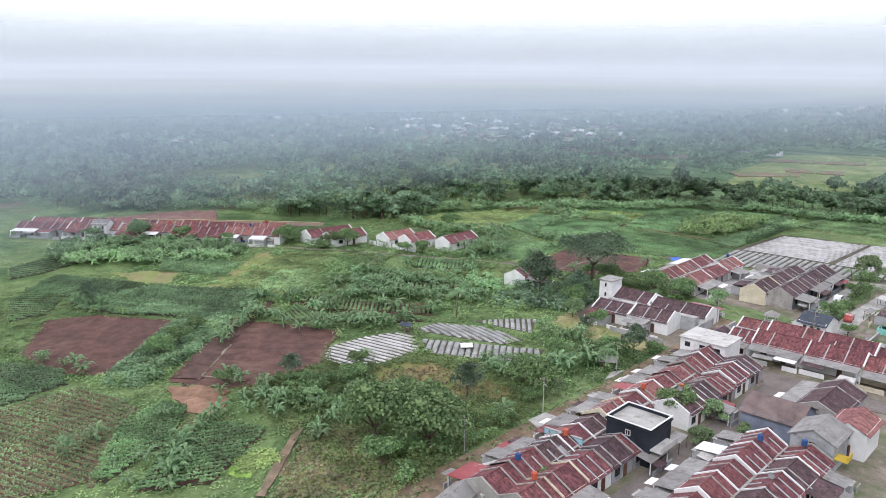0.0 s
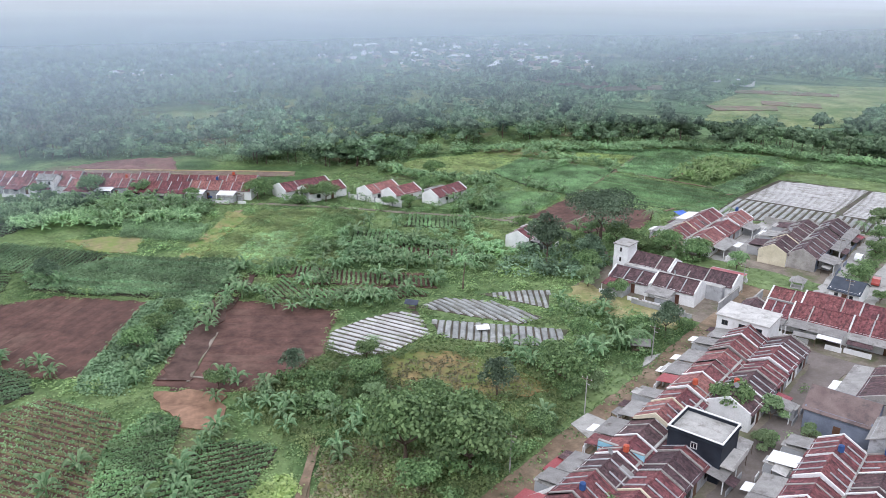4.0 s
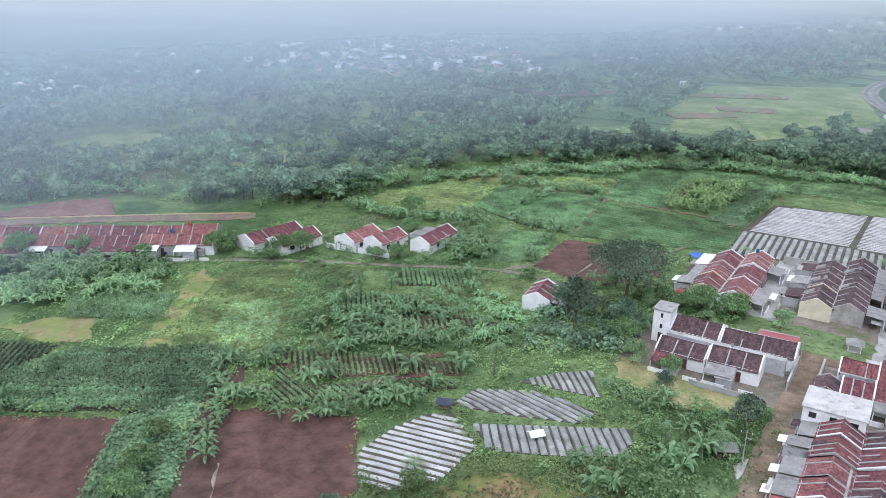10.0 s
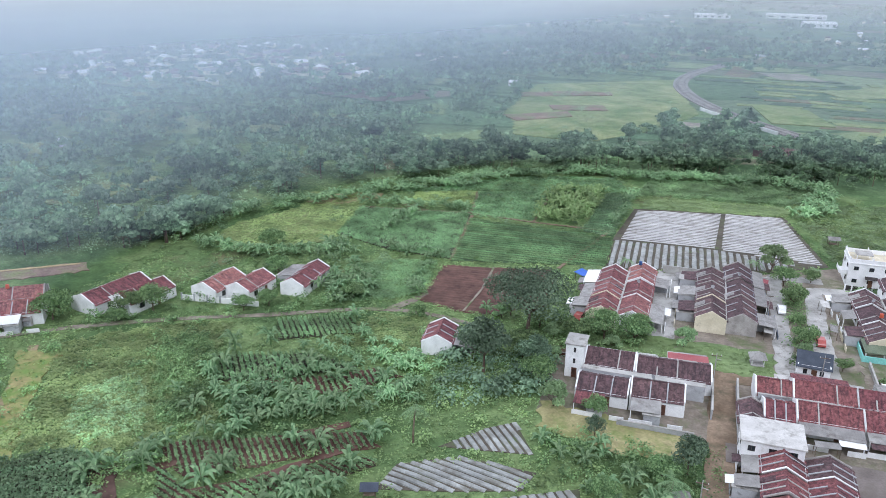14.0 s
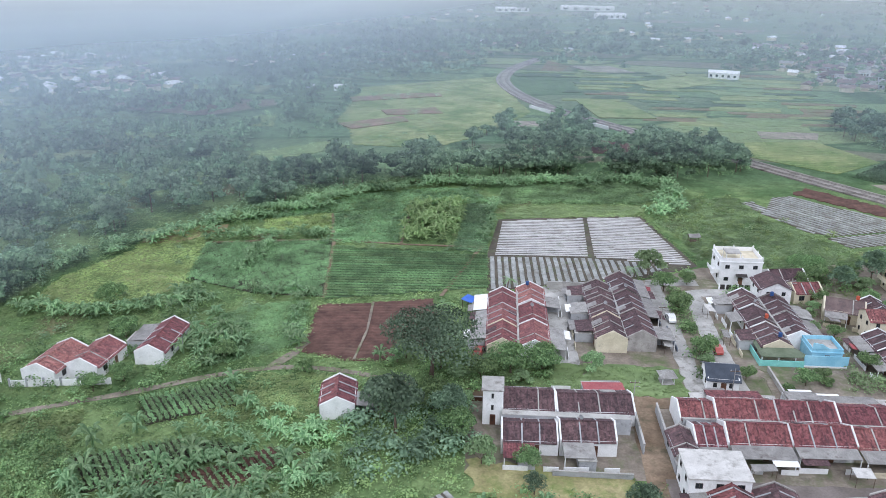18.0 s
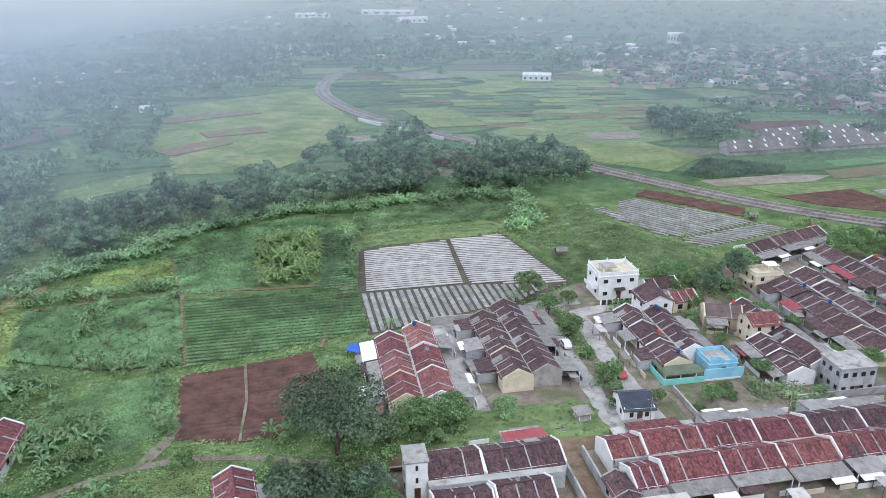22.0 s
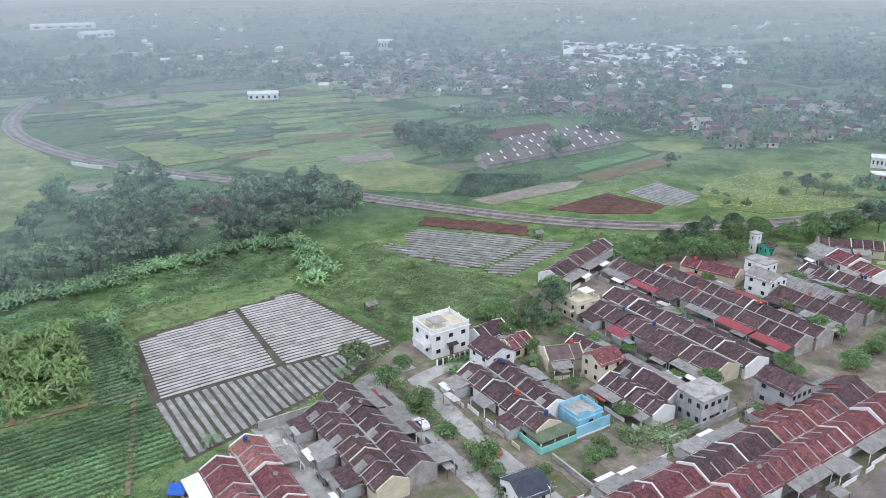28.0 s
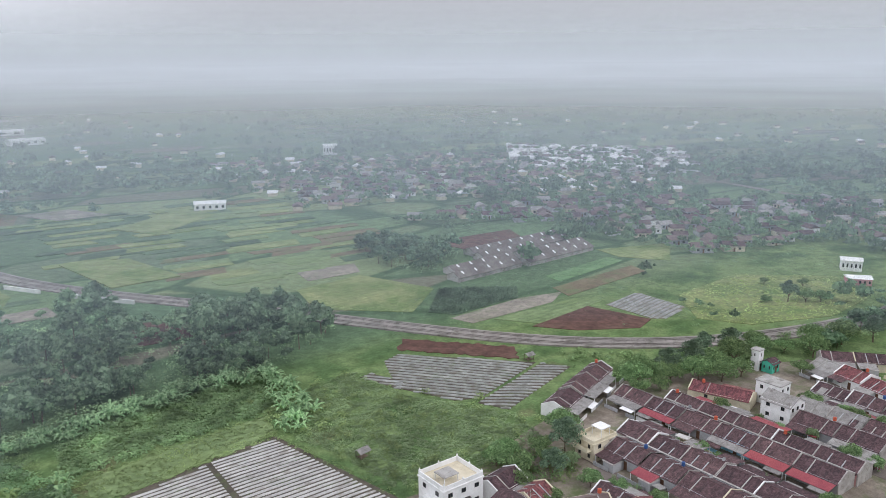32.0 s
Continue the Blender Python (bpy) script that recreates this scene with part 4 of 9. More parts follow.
def offset(line, d):
    out = []
    for k, p in enumerate(line):
        a, b = line[max(0, k - 1)], line[min(len(line) - 1, k + 1)]
        u = Vector((b[0] - a[0], b[1] - a[1])).normalized()
        out.append((p[0] - u.y * d, p[1] + u.x * d))
    return out


railway = thing("railway_track", pose(0, 0, 0), "twin railway tracks of rusty steel on sleepers", "railway")
for gap in (-2.15, -1.25, 1.25, 2.15):
    s = Solid()
    for a, b in zip(offset(TRACK, gap - 0.06), offset(TRACK, gap - 0.06)[1:]):
        s.tube((*a, 0.52), (*b, 0.52), 0.06, 0.06, 4)
    part("rail", s, STEEL, railway)
s = Solid()
for gap in (-1.7, 1.7):
    for (x, y), (x2, y2) in zip(offset(TRACK, gap), offset(TRACK, gap)[1:]):
        d = Vector((x2 - x, y2 - y))
        n = int(d.length / 1.6)
        d.normalize()
        for k in range(n):
            c = Vector((x, y)) + d * (k * 1.6)
            e = Vector((-d.y, d.x)) * 0.85
            w = d * 0.14
            low = [(c.x - e.x - w.x, c.y - e.y - w.y, 0.33), (c.x + e.x - w.x, c.y + e.y - w.y, 0.33), (c.x + e.x + w.x, c.y + e.y + w.y, 0.33), (c.x - e.x + w.x, c.y - e.y + w.y, 0.33)]
            s.hexa(low, [(a, b, 0.46) for a, b, _ in low])
tagged(part("sleepers", s, BALLAST, railway), kind="stuff")
for line in ([(-30, 362), (-22, 349)], [(-16, 339.5), (-2, 319)]):
    w = strip("wall", offset(line, 0), 0.5, 1.2, WALL_WHITE, "low white retaining wall beside the railway", "wall", 1.3)

# plots: silver mulch beds
slab("field", [(-43.6, 164.8), (-44.0, 185), (-41.8, 209), (-20, 213.4), (-6.2, 214.6), (0.2, 181.6), (-11.5, 174.2)], -0.03, BED_SOIL, "trodden brown earth round the mulch beds", "field")
field("mulch_field", "plot of silver plastic mulch beds in level rows", [(-40.8, 208), (-21.0, 211.7), (-22.2, 185.2), (-36.4, 184.6), (-42.3, 184.4)], BED_SOIL, 2, 1.12, PLASTIC, wide=0.62, high=0.15, seed=3)
field("mulch_field", "plot of silver plastic mulch beds beside a field path", [(-20.0, 212), (-7.0, 213.6), (-0.9, 182), (-12.5, 183.6), (-20.8, 185.2)], BED_SOIL, -1, 1.12, PLASTIC, wide=0.62, high=0.15, seed=4)
field("mulch_field", "plot of dull grey mulch beds behind the houses", [(-43.2, 183.4), (-21.7, 184.2), (-4.6, 181.4), (-12.5, 175.0), (-42.9, 165.6)], BED_SOIL, 92, 1.5, PLASTIC_OLD, wide=0.64, high=0.2, seed=5)
field("mulch_field", "plot of grey mulch beds below the railway", [(31.5, 234), (36.7, 235.8), (59.5, 211), (36.2, 203.5), (31, 206), (25, 219)], BED_SOIL, -52, 1.55, PLASTIC_OLD, wide=0.58, seed=6)
field("mulch_field", "small plot of grey mulch beds below the railway", [(60.2, 210), (64, 204), (37, 195.6), (34, 202)], BED_SOIL, -40, 1.55, PLASTIC_OLD, wide=0.58, seed=7)
field("mulch_field", "narrow plot of grey mulch beds in tall grass", [(21.8, 229), (25, 229.8), (28, 221), (25.2, 217.6)], BED_SOIL, -52, 1.55, PLASTIC_OLD, wide=0.58, seed=8)
field("mulch_field", "oval plot of silver plastic mulch beds", [(-63.0, 69.5), (-62.4, 76), (-60.8, 80.4), (-58.2, 83.2), (-51.4, 78.3), (-51.6, 70), (-56, 65), (-59.5, 65)], BED_SOIL, 10, 1.15, PLASTIC, wide=0.66, high=0.15, seed=9)
field("mulch_field", "curved plot of grey plastic mulch beds", [(-59.2, 84.6), (-58.6, 90), (-51.4, 94.2), (-41.9, 93.9), (-42.8, 90), (-51.0, 87.0)], BED_SOIL, -13, 1.02, PLASTIC_OLD, wide=0.76, high=0.26, seed=10)
field("mulch_field", "curved plot of grey plastic mulch beds", [(-54.5, 82.2), (-45.9, 87.2), (-36.4, 92.6), (-35, 86.6), (-41, 82.4), (-49.4, 78.4)], BED_SOIL, -54, 1.1, PLASTIC_OLD, wide=0.8, high=0.3, seed=11)
field("mulch_field", "small plot of grey plastic mulch beds", [(-55, 95.2), (-50.2, 101.3), (-47.0, 104.0), (-43.0, 97.5)], BED_SOIL, -51, 1.0, PLASTIC_OLD, wide=0.7, seed=12)

# plots: tilled soil
field("tilled_field", "freshly tilled dark brown soil with a pale footpath", [(-74.8, 155.6), (-53.5, 160.4), (-50.8, 146), (-57.9, 136.0), (-64.2, 135.3), (-73.2, 137.4)], SOIL, 4, 1.1, SOIL, bed_part="furrow", wide=0.9, high=0.05, seed=13)
strip("road", [(-64.2, 135.4), (-63.8, 146), (-64.6, 157.6)], 0.4, 0.15, BARE, "pale footpath across the tilled plot", "path", 0.2)
field("tilled_field", "broad tilled plot of dark red-brown soil", [(-110, 42.0), (-106.4, 50.3), (-93.5, 58.2), (-77.3, 38.6), (-84.0, 33.0), (-96, 33)], SOIL, -62, 1.5, SOIL, bed_part="furrow", wide=0.9, high=0.06, seed=14)
field("tilled_field", "bare tilled plot of dark red-brown soil with light edges", [(-85.5, 65.4), (-80.5, 69.6), (-67.4, 75.4), (-64, 70), (-58.5, 64.1), (-57.3, 57.5), (-58.2, 50.7), (-63, 46.6), (-68.5, 43.6), (-73, 48.5)], SOIL, 40, 2.6, SOIL, bed_part="furrow", wide=0.9, high=0.06, seed=15)
strip("road", smooth([(-67.5, 46.0), (-69.5, 48.5), (-75.9, 55.5), (-80.5, 60.8), (-84.4, 65.9), (-88.2, 71.1), (-92.2, 77.1)]), 4.0, 0.15, paint("wet_mud", "4d3b34", "604b43", 0.5, 2.5, 0.85, 0.6, stain="7b6e66", stain_scale=0.4, stain_at=0.68, spec=0.2), "wet muddy track with pale puddled ruts", "path", 0.2)
strip("road", [(-65.8, 47.0), (-67.6, 49.0), (-75.3, 58.2)], 0.5, 0.14, BARE, "pale sandy bank on the tilled plot", "path", 0.2)
strip("road", [(-60.5, 51.5), (-66.5, 48.2)], 0.4, 0.14, BARE, "pale sandy bank on the tilled plot", "path", 0.2)
slab("dirt_patch", [(-67.0, 43.0), (-63, 46.5), (-60.2, 48.6), (-55, 44.5), (-54.0, 42.2), (-57.2, 40.4), (-62.5, 41.0)], 0.12, SOIL_LIGHT, "heap of orange dry soil beside the tilled plot", "soil")
EARTH = paint("cleared_red_earth", "775852", "8c6b62", 0.15, 2.5, 0.95, 0.6, stain="857a5e", stain_scale=0.1, stain_at=0.62)
slab("dirt_patch", [(-193.6, 95), (-192, 105.4), (-188.9, 113), (-182.9, 120), (-177, 117), (-169.5, 112.4), (-178, 105.2), (-186, 98)], 0.10, EARTH, "cleared building land of bare red-brown soil", "soil")
slab("dirt_patch", [(-191, 92.5), (-186, 97), (-170, 111), (-156, 122.5), (-143.5, 132), (-139.8, 128.6), (-151, 119), (-169.6, 105), (-185.8, 91)], 0.08, paint("trodden_earth", "76635a", "8b786c", 0.15, 2.5, 0.95, 0.6, stain="7a7f56", stain_scale=0.12, stain_at=0.56), "strip of trodden earth and thin grass behind the terrace", "soil")
strip("path", [(-187, 96.4), (-170, 110.4), (-156, 121.8), (-144, 130.8)], 0.7, 0.2, paint("pale_clay", "a8946e", "b8a47e", 0.3, 3, 0.95, 0.4), "narrow pale clay path along the cleared land", "path", 0.1)
slab("dirt_patch", [(43.5, 244), (62.5, 222), (57.8, 215), (38.2, 238.4)], 0.1, SOIL, "tilled strip of red-brown soil below the railway", "soil")
slab("dirt_patch", [(-51.5, 68), (-48.6, 74), (-42, 76.5), (-36.5, 76.8), (-28.5, 76), (-31.2, 70), (-41.8, 63.2), (-48, 63.6)], 0.06, paint("scrub_ground", "7a6d47", "8c7852", 0.15, 2.5, 0.95, 0.7, stain="66743c", stain_scale=0.2, stain_at=0.5), "dry scrubby clearing with patches of grass", "clearing")
CLEAR.append([(-50.0, 68), (-47.6, 73.4), (-42, 75.5), (-36.5, 75.6), (-31, 75), (-32.6, 70.4), (-41.8, 64.6), (-47, 64.8)])
slab("dirt_patch", [(-41, 48), (-40, 52.2), (-32.9, 54.6), (-23, 46), (-31.5, 37), (-36.9, 42.8)], 0.06, paint("olive_scrub", "767049", "877c55", 0.15, 2.5, 0.95, 0.7, stain="62713c", stain_scale=0.25, stain_at=0.5), "olive scrub ground of an old clearing", "clearing")
strip("path", [(-32.4, 35.1), (-36.2, 39.9), (-42.4, 47.7)], 1.0, 0.14, DIRT, "straight brown footpath beside the scrub", "path", 0.1)
slab("dirt_patch", [(-126, 97.5), (-118.5, 99), (-114.5, 89.5), (-103.3, 73), (-107, 71), (-116.2, 85)], 0.05, paint("weedy_dirt", "7f8450", "9a8c62", 0.2, 2.5, 0.95, 0.6, stain="68803f", stain_scale=0.3, stain_at=0.52), "weedy dirt track up to the houses", "track")

# plots: crops in rows
for line in ([(-84.3, 72.3), (-80.4, 75.6), (-73.6, 81), (-64.4, 92.4)], [(-86.9, 78.8), (-81.6, 83.6), (-78.2, 87.4), (-67.8, 96)], [(-84.5, 101.9), (-77, 105.7), (-69.4, 110.8)]):
    strip("path", line, 1.3, 0.16, SOIL, "bare brown earth bank between vegetable plots", "path", 0.12)
field("crop_field", "striped green vegetable plot in level rows", [(-78.3, 186.8), (-43.9, 184.2), (-43.5, 166.6), (-74.0, 158.4)], TURF_DARK, 2, 1.3, None, LEAF_CROP2, per=56, size=0.2, tall=0.4, wide=0.34, seed=16)
field("crop_field", "dark green vegetable plot beside the mulch beds", [(-50.0, 219.5), (-43.4, 221), (-44.2, 185.4), (-51.4, 187.2)], TURF_DARK, 3, 1.3, None, LEAF_CROP, per=44, size=0.2, tall=0.5, wide=0.34, seed=17)
field("crop_field", "furrowed plot of young green plants on brown soil", [(-76.5, 20), (-76, 33.4), (-68.2, 36), (-63.2, 36.4), (-48.9, 24.4), (-52, 12), (-66, 10)], SOIL, 18, 1.04, paint("straw_bed", "6b634b", "7f7658", 0.3, 3.0, 0.95, 0.5, stain="6b7a4a", stain_scale=0.5, stain_at=0.55), LEAF_CROP2, bed_part="bed", per=15, size=0.2, tall=0.3, wide=0.5, high=0.12, seed=18)
field("crop_field", "lush green bean plot in close rows", [(-59.9, 32.8), (-62.6, 40), (-58.4, 41.4), (-51.3, 35), (-47.2, 24.6), (-49, 24)], CROP_SOIL, 62, 0.84, None, LEAF_CROP2, per=50, size=0.2, tall=0.6, wide=0.4, seed=19)
field("crop_field", "green vegetable plot in dark furrows", [(-50.9, 34.4), (-52, 40.5), (-50.2, 42), (-45.2, 44.8), (-38.6, 33.2), (-43.3, 26)], CROP_SOIL, 64, 0.86, SOIL, LEAF_CROP2, bed_part="furrow", per=44, size=0.2, tall=0.45, wide=0.3, seed=20)
field("crop_field", "blue-green cabbage plot in close rows", [(-96, 26), (-92, 30.5), (-84.2, 35), (-78.2, 33.2), (-77, 24), (-84, 20)], CROP_SOIL, 63, 1.0, None, LEAF_CROP, per=44, size=0.2, tall=0.4, wide=0.4, seed=21)
field("crop_field", "young plants in furrows on dark soil", [(-88.4, 84.3), (-86.8, 81.2), (-80.5, 78.9), (-71, 86.5), (-61.9, 92.6), (-65.7, 95.4)], SOIL, -46, 0.82, SOIL, LEAF_CROP2, bed_part="furrow", per=34, size=0.2, tall=0.35, wide=0.34, seed=22)
field("crop_field", "young plants in furrows on dark soil", [(-86.2, 79.8), (-79, 76.8), (-64, 90), (-60.8, 89.0), (-70, 79), (-80.5, 70.5)], CROP_SOIL, -18, 0.86, SOIL, LEAF_CROP2, bed_part="furrow", per=40, size=0.2, tall=0.35, wide=0.4, seed=23)
field("crop_field", "staked vegetable plot with pale rows", [(-97, 106), (-83.2, 112), (-73.4, 110.9), (-84.1, 102.8), (-90.5, 100)], CROP_SOIL, -51, 0.86, None, LEAF_CROP2, per=46, size=0.22, tall=0.7, wide=0.42, seed=24)
field("crop_field", "young plants in rows on brown soil", [(-81.3, 103.4), (-70.8, 111.4), (-66.0, 110.5), (-73.6, 101.8)], SOIL, -50, 0.9, SOIL, LEAF_CROP2, bed_part="furrow", per=26, size=0.22, tall=0.4, wide=0.3, seed=29)
field("crop_field", "staked vegetable plot beside the footpath", [(-93.2, 120.8), (-81.6, 127.4), (-78.3, 121), (-89.2, 114.6)], CROP_SOIL, -51, 0.86, None, LEAF_CROP2, per=46, size=0.22, tall=0.7, wide=0.42, seed=25)
field("crop_field", "striped rows of low vegetables", [(-127.5, 41.9), (-133.6, 49.7), (-123.5, 50.4), (-113.5, 43.7), (-114.1, 37.3)], CROP_SOIL, 40, 1.3, None, LEAF_CROP2, per=36, size=0.2, tall=0.4, wide=0.26, seed=27)
field("crop_field", "striped rows of low vegetables", [(-153.8, 50.8), (-157.6, 59.3), (-148.7, 65.8), (-143.9, 54.2), (-143.6, 47.3)], CROP_SOIL, 20, 1.3, None, LEAF_CROP, per=36, size=0.2, tall=0.4, wide=0.3, seed=28)
field("crop_field", "dark green vegetable rows", [(-140, 56), (-133.2, 59), (-118.6, 66), (-116.6, 56), (-122.8, 50), (-132, 46)], CROP_SOIL, -54, 0.9, None, LEAF_CROP, per=40, size=0.2, tall=0.5, wide=0.3, seed=26)

field("crop_field", "waist-high cassava crop in long leafy rows", [(-121, 50.8), (-117.6, 56), (-115.4, 66.4), (-99.0, 78.4), (-93.8, 78.4), (-87.4, 66.6), (-91.5, 60.8), (-95.4, 59.0), (-105.6, 51.9), (-112, 48.4)], CROP_SOIL, 33, 1.0, None, LEAF_CROP, per=44, size=0.27, tall=0.75, wide=0.62, seed=70)
strip("road", [(-58.4, 30.4), (-52.3, 26.6), (-47.6, 23.4)], 0.8, 0.1, DIRT, "narrow bare ditch path between two plots", "path", 0.2)
strip("road", [(-43.9, 48.6), (-39.7, 44.2), (-34.6, 39.3)], 0.6, 0.1, DIRT, "narrow bare ditch path through the scrub", "path", 0.2)
strip("road", smooth([(-125.1, 99.8), (-117.8, 87.9), (-112.9, 80.9), (-106.6, 72.2)]), 1.5, 0.075, paint("rutted_dirt", "8a7a60", "a08d72", 0.3, 2.5, 0.95, 0.6, stain="6f7a48", stain_scale=0.4, stain_at=0.56), "rutted dirt track up to the houses", "path", 0.2)
slab("lawn", [(-39.6, 35.4), (-41.8, 41.6), (-38.7, 41.6), (-36.6, 36.6)], 0.07, paint("bright_grass", "6f8f3c", "88a54c", 0.3, 3, 0.95, 0.5, stain="5d7c36", stain_scale=0.4, stain_at=0.55), "small patch of bright short grass", "lawn")

# ---- houses ----
def box_window(parent, x, y, z, w, h, axis, frame=FRAME_DARK):
    """A framed pane standing 4 cm proud of a wall; axis: the way it faces, as 'x', '-x', 'y', '-y'."""
    s, g = Solid(), Solid()
    d = -1 if axis[0] == "-" else 1
    for (a0, b0, a1, b1) in ((-w / 2, -h / 2, w / 2, -h / 2 + 0.09), (-w / 2, h / 2 - 0.09, w / 2, h / 2), (-w / 2, -h / 2, -w / 2 + 0.09, h / 2), (w / 2 - 0.09, -h / 2, w / 2, h / 2), (-0.04, -h / 2, 0.04, h / 2)):
        if axis[-1] == "y":
            s.box(a0, min(0, d * 0.07), b0, a1, max(0, d * 0.07), b1)
        else:
            s.box(min(0, d * 0.07), a0, b0, max(0, d * 0.07), a1, b1)
    if axis[-1] == "y":
        g.box(-w / 2 + 0.05, min(0.0, d * 0.03), -h / 2 + 0.05, w / 2 - 0.05, max(0.0, d * 0.03), h / 2 - 0.05)
    else:
        g.box(min(0.0, d * 0.03), -w / 2 + 0.05, -h / 2 + 0.05, max(0.0, d * 0.03), w / 2 - 0.05, h / 2 - 0.05)
    win = part("window", s, frame, parent, at=pose(x, y, z))
    part("pane", g, glass(), win)
    return win


def gable_wall(L, W, he, hr, side, rise):
    """A party wall with a gable, rising a hand above the tiles."""
    x = side * L / 2
    t = 0.14
    prof = [(-W / 2, 0), (W / 2, 0), (W / 2, he + rise), (0, hr + rise), (-W / 2, he + rise)]
    return Solid().hexa([(x - t, y, z) for y, z in prof][::-1], [(x + t, y, z) for y, z in prof][::-1])


def roof_slope(L, W, he, hr, sgn, over=0.35, thick=0.1, inset=0.12):
    k = (hr - he) / (W / 2)
    y1, z1 = sgn * (W / 2 + over), he - k * over
    x0, x1 = -L / 2 + inset, L / 2 - inset
    n = 6
    s = Solid()
    for i in range(n + 1):
        x = x0 + (x1 - x0) * i / n
        sag = -0.03 * math.sin(math.pi * i / n)
        s.v += [(x, 0, hr + sag), (x, y1 * 0.5, (hr + z1) / 2 + sag * 1.5), (x, y1, z1 + sag), (x, y1, z1 - thick + sag), (x, 0, hr - thick + sag)]
    for i in range(n):
        a, b = 5 * i, 5 * i + 5
        f = [(a, b, b + 1, a + 1), (a + 1, b + 1, b + 2, a + 2), (a + 2, b + 2, b + 3, a + 3), (a + 3, b + 3, b + 4, a + 4)]
        s.f += f if sgn < 0 else [t[::-1] for t in f]
    s.f += [(0, 1, 2, 3, 4), tuple(5 * n + j for j in (4, 3, 2, 1, 0))]
    return s


KINDS = {}


def row_house(at, L, W, he, hr, roof, wall, porch, label, group, extra=0):
    """One unit of a terrace: ridge along x, front to -y; length and depth are given on the plan, heights in metres."""
    L, W = L * PLAN, W * PLAN
    key = (round(L, 1), round(W, 1), round(he, 1), round(hr, 1), roof.name, wall.name, porch.name if porch else "", extra)
    if key in KINDS:
        ob = copy_thing(KINDS[key], at)
        return tagged(ob, label, "house", group)
    h = thing("row_house", at @ Matrix.Scale(1 / PLAN, 4), label, "house", group)
    KINDS[key] = h
    t = 0.15
    part("front_wall", Solid().box(-L / 2 + 0.12, -W / 2, 0, L / 2 - 0.12, -W / 2 + t, he), wall, h)
    part("back_wall", Solid().box(-L / 2 + 0.12, W / 2 - t, 0, L / 2 - 0.12, W / 2, he), wall, h)
    for side in (-1, 1):
        part("party_wall", gable_wall(L, W, he, hr, side, 0.22), wall if wall in (WALL_WHITE, WALL_CREAM) else PARTY, h)
    for sgn in (-1, 1):
        part("roof_slope", roof_slope(L, W, he, hr, sgn), roof, h)
    part("ridge_cap", Solid().hexa([(-L / 2 + 0.13, -0.16, hr - 0.03), (L / 2 - 0.13, -0.16, hr - 0.03), (L / 2 - 0.13, 0.16, hr - 0.03), (-L / 2 + 0.13, 0.16, hr - 0.03)],
                                   [(-L / 2 + 0.13, -0.05, hr + 0.09), (L / 2 - 0.13, -0.05, hr + 0.09), (L / 2 - 0.13, 0.05, hr + 0.09), (-L / 2 + 0.13, 0.05, hr + 0.09)]), roof, h)
    part("door", Solid().box(-0.45, -0.07, 0, 0.45, 0.0, 2.05), WOOD_DOOR, h, at=pose(L * 0.12, -W / 2, 0.02))
    box_window(h, -L * 0.25, -W / 2, 1.55, 1.3, 1.2, "-y")
    box_window(h, L * 0.2, W / 2, 1.6, 0.9, 0.9, "y")
    k = (hr - he) / (W / 2)
    for x, reach in {0: ((-0.17, 1.0), (0.17, 0.7)), 1: ((-0.18, 1.0),), 2: ((-0.14, 0.6), (0.18, 0.75)), 3: ((0.2, 1.0),), 4: ((-0.2, 0.7), (0.1, 1.0)), 5: ((-0.05, 1.0), (0.22, 0.5))}[extra]:
        for sgn in (-1, 1):
            y0, y1 = sgn * (W / 2) * (1 - reach) * (1 if sgn > 0 else 0.2), sgn * (W / 2 + 0.4)
            z0, z1 = hr - k * abs(y0), he - k * 0.4
            low = [(x * L - 0.11, y0, z0), (x * L + 0.11, y0, z0), (x * L + 0.11, y1, z1), (x * L - 0.11, y1, z1)]
            low = low if sgn < 0 else low[::-1]
            part("mortar_line", Solid().hexa([(a, b, c - 0.03) for a, b, c in low], [(a, b, c + 0.1) for a, b, c in low]), CONCRETE if extra % 2 else WALL_GREY, h)
    if extra in (0, 5) and porch:
        # a few sheets laid over the tiles
        k = (hr - he) / (W / 2)
        sgn = -1 if extra in (1, 5) else 1
        xa, wide = (-L * 0.32, L * 0.2) if extra in (0, 5) else (L * 0.05, L * 0.28)
        ya, yb = (0.15, W * 0.27) if extra in (1, 3) else (W * 0.22, W / 2 + 0.3)
        low = [(xa, sgn * ya, hr - k * ya + 0.02), (xa + wide, sgn * ya, hr - k * ya + 0.02), (xa + wide, sgn * yb, hr - k * yb + 0.02), (xa, sgn * yb, hr - k * yb + 0.02)]
        low = low[::-1] if sgn > 0 else low
        part("roof_patch", Solid().hexa([(a, b, c - 0.03) for a, b, c in low], [(a, b, c + 0.035) for a, b, c in low]), (ROOF_GREY if roof is ROOF_BROWN else ROOF_BROWN) if extra in (0, 5) else (ROOF_BROWN if roof is not ROOF_BROWN else FADED), h, "patch of newer sheets on the roof")
    if porch:
        d = (2.8, 3.4, 4.0, 3.0, 3.4, 3.8)[extra]
        z0, z1 = he - 0.12, he - 0.55
        x0, x1 = -L / 2 + 0.2, L / 2 - (0.3 if extra < 2 else L * 0.42)
        s = Solid().hexa([(x0, -W / 2 - d, z1 - 0.07), (x1, -W / 2 - d, z1 - 0.07), (x1, -W / 2, z0 - 0.07), (x0, -W / 2, z0 - 0.07)],
                         [(x0, -W / 2 - d, z1), (x1, -W / 2 - d, z1), (x1, -W / 2, z0), (x0, -W / 2, z0)])
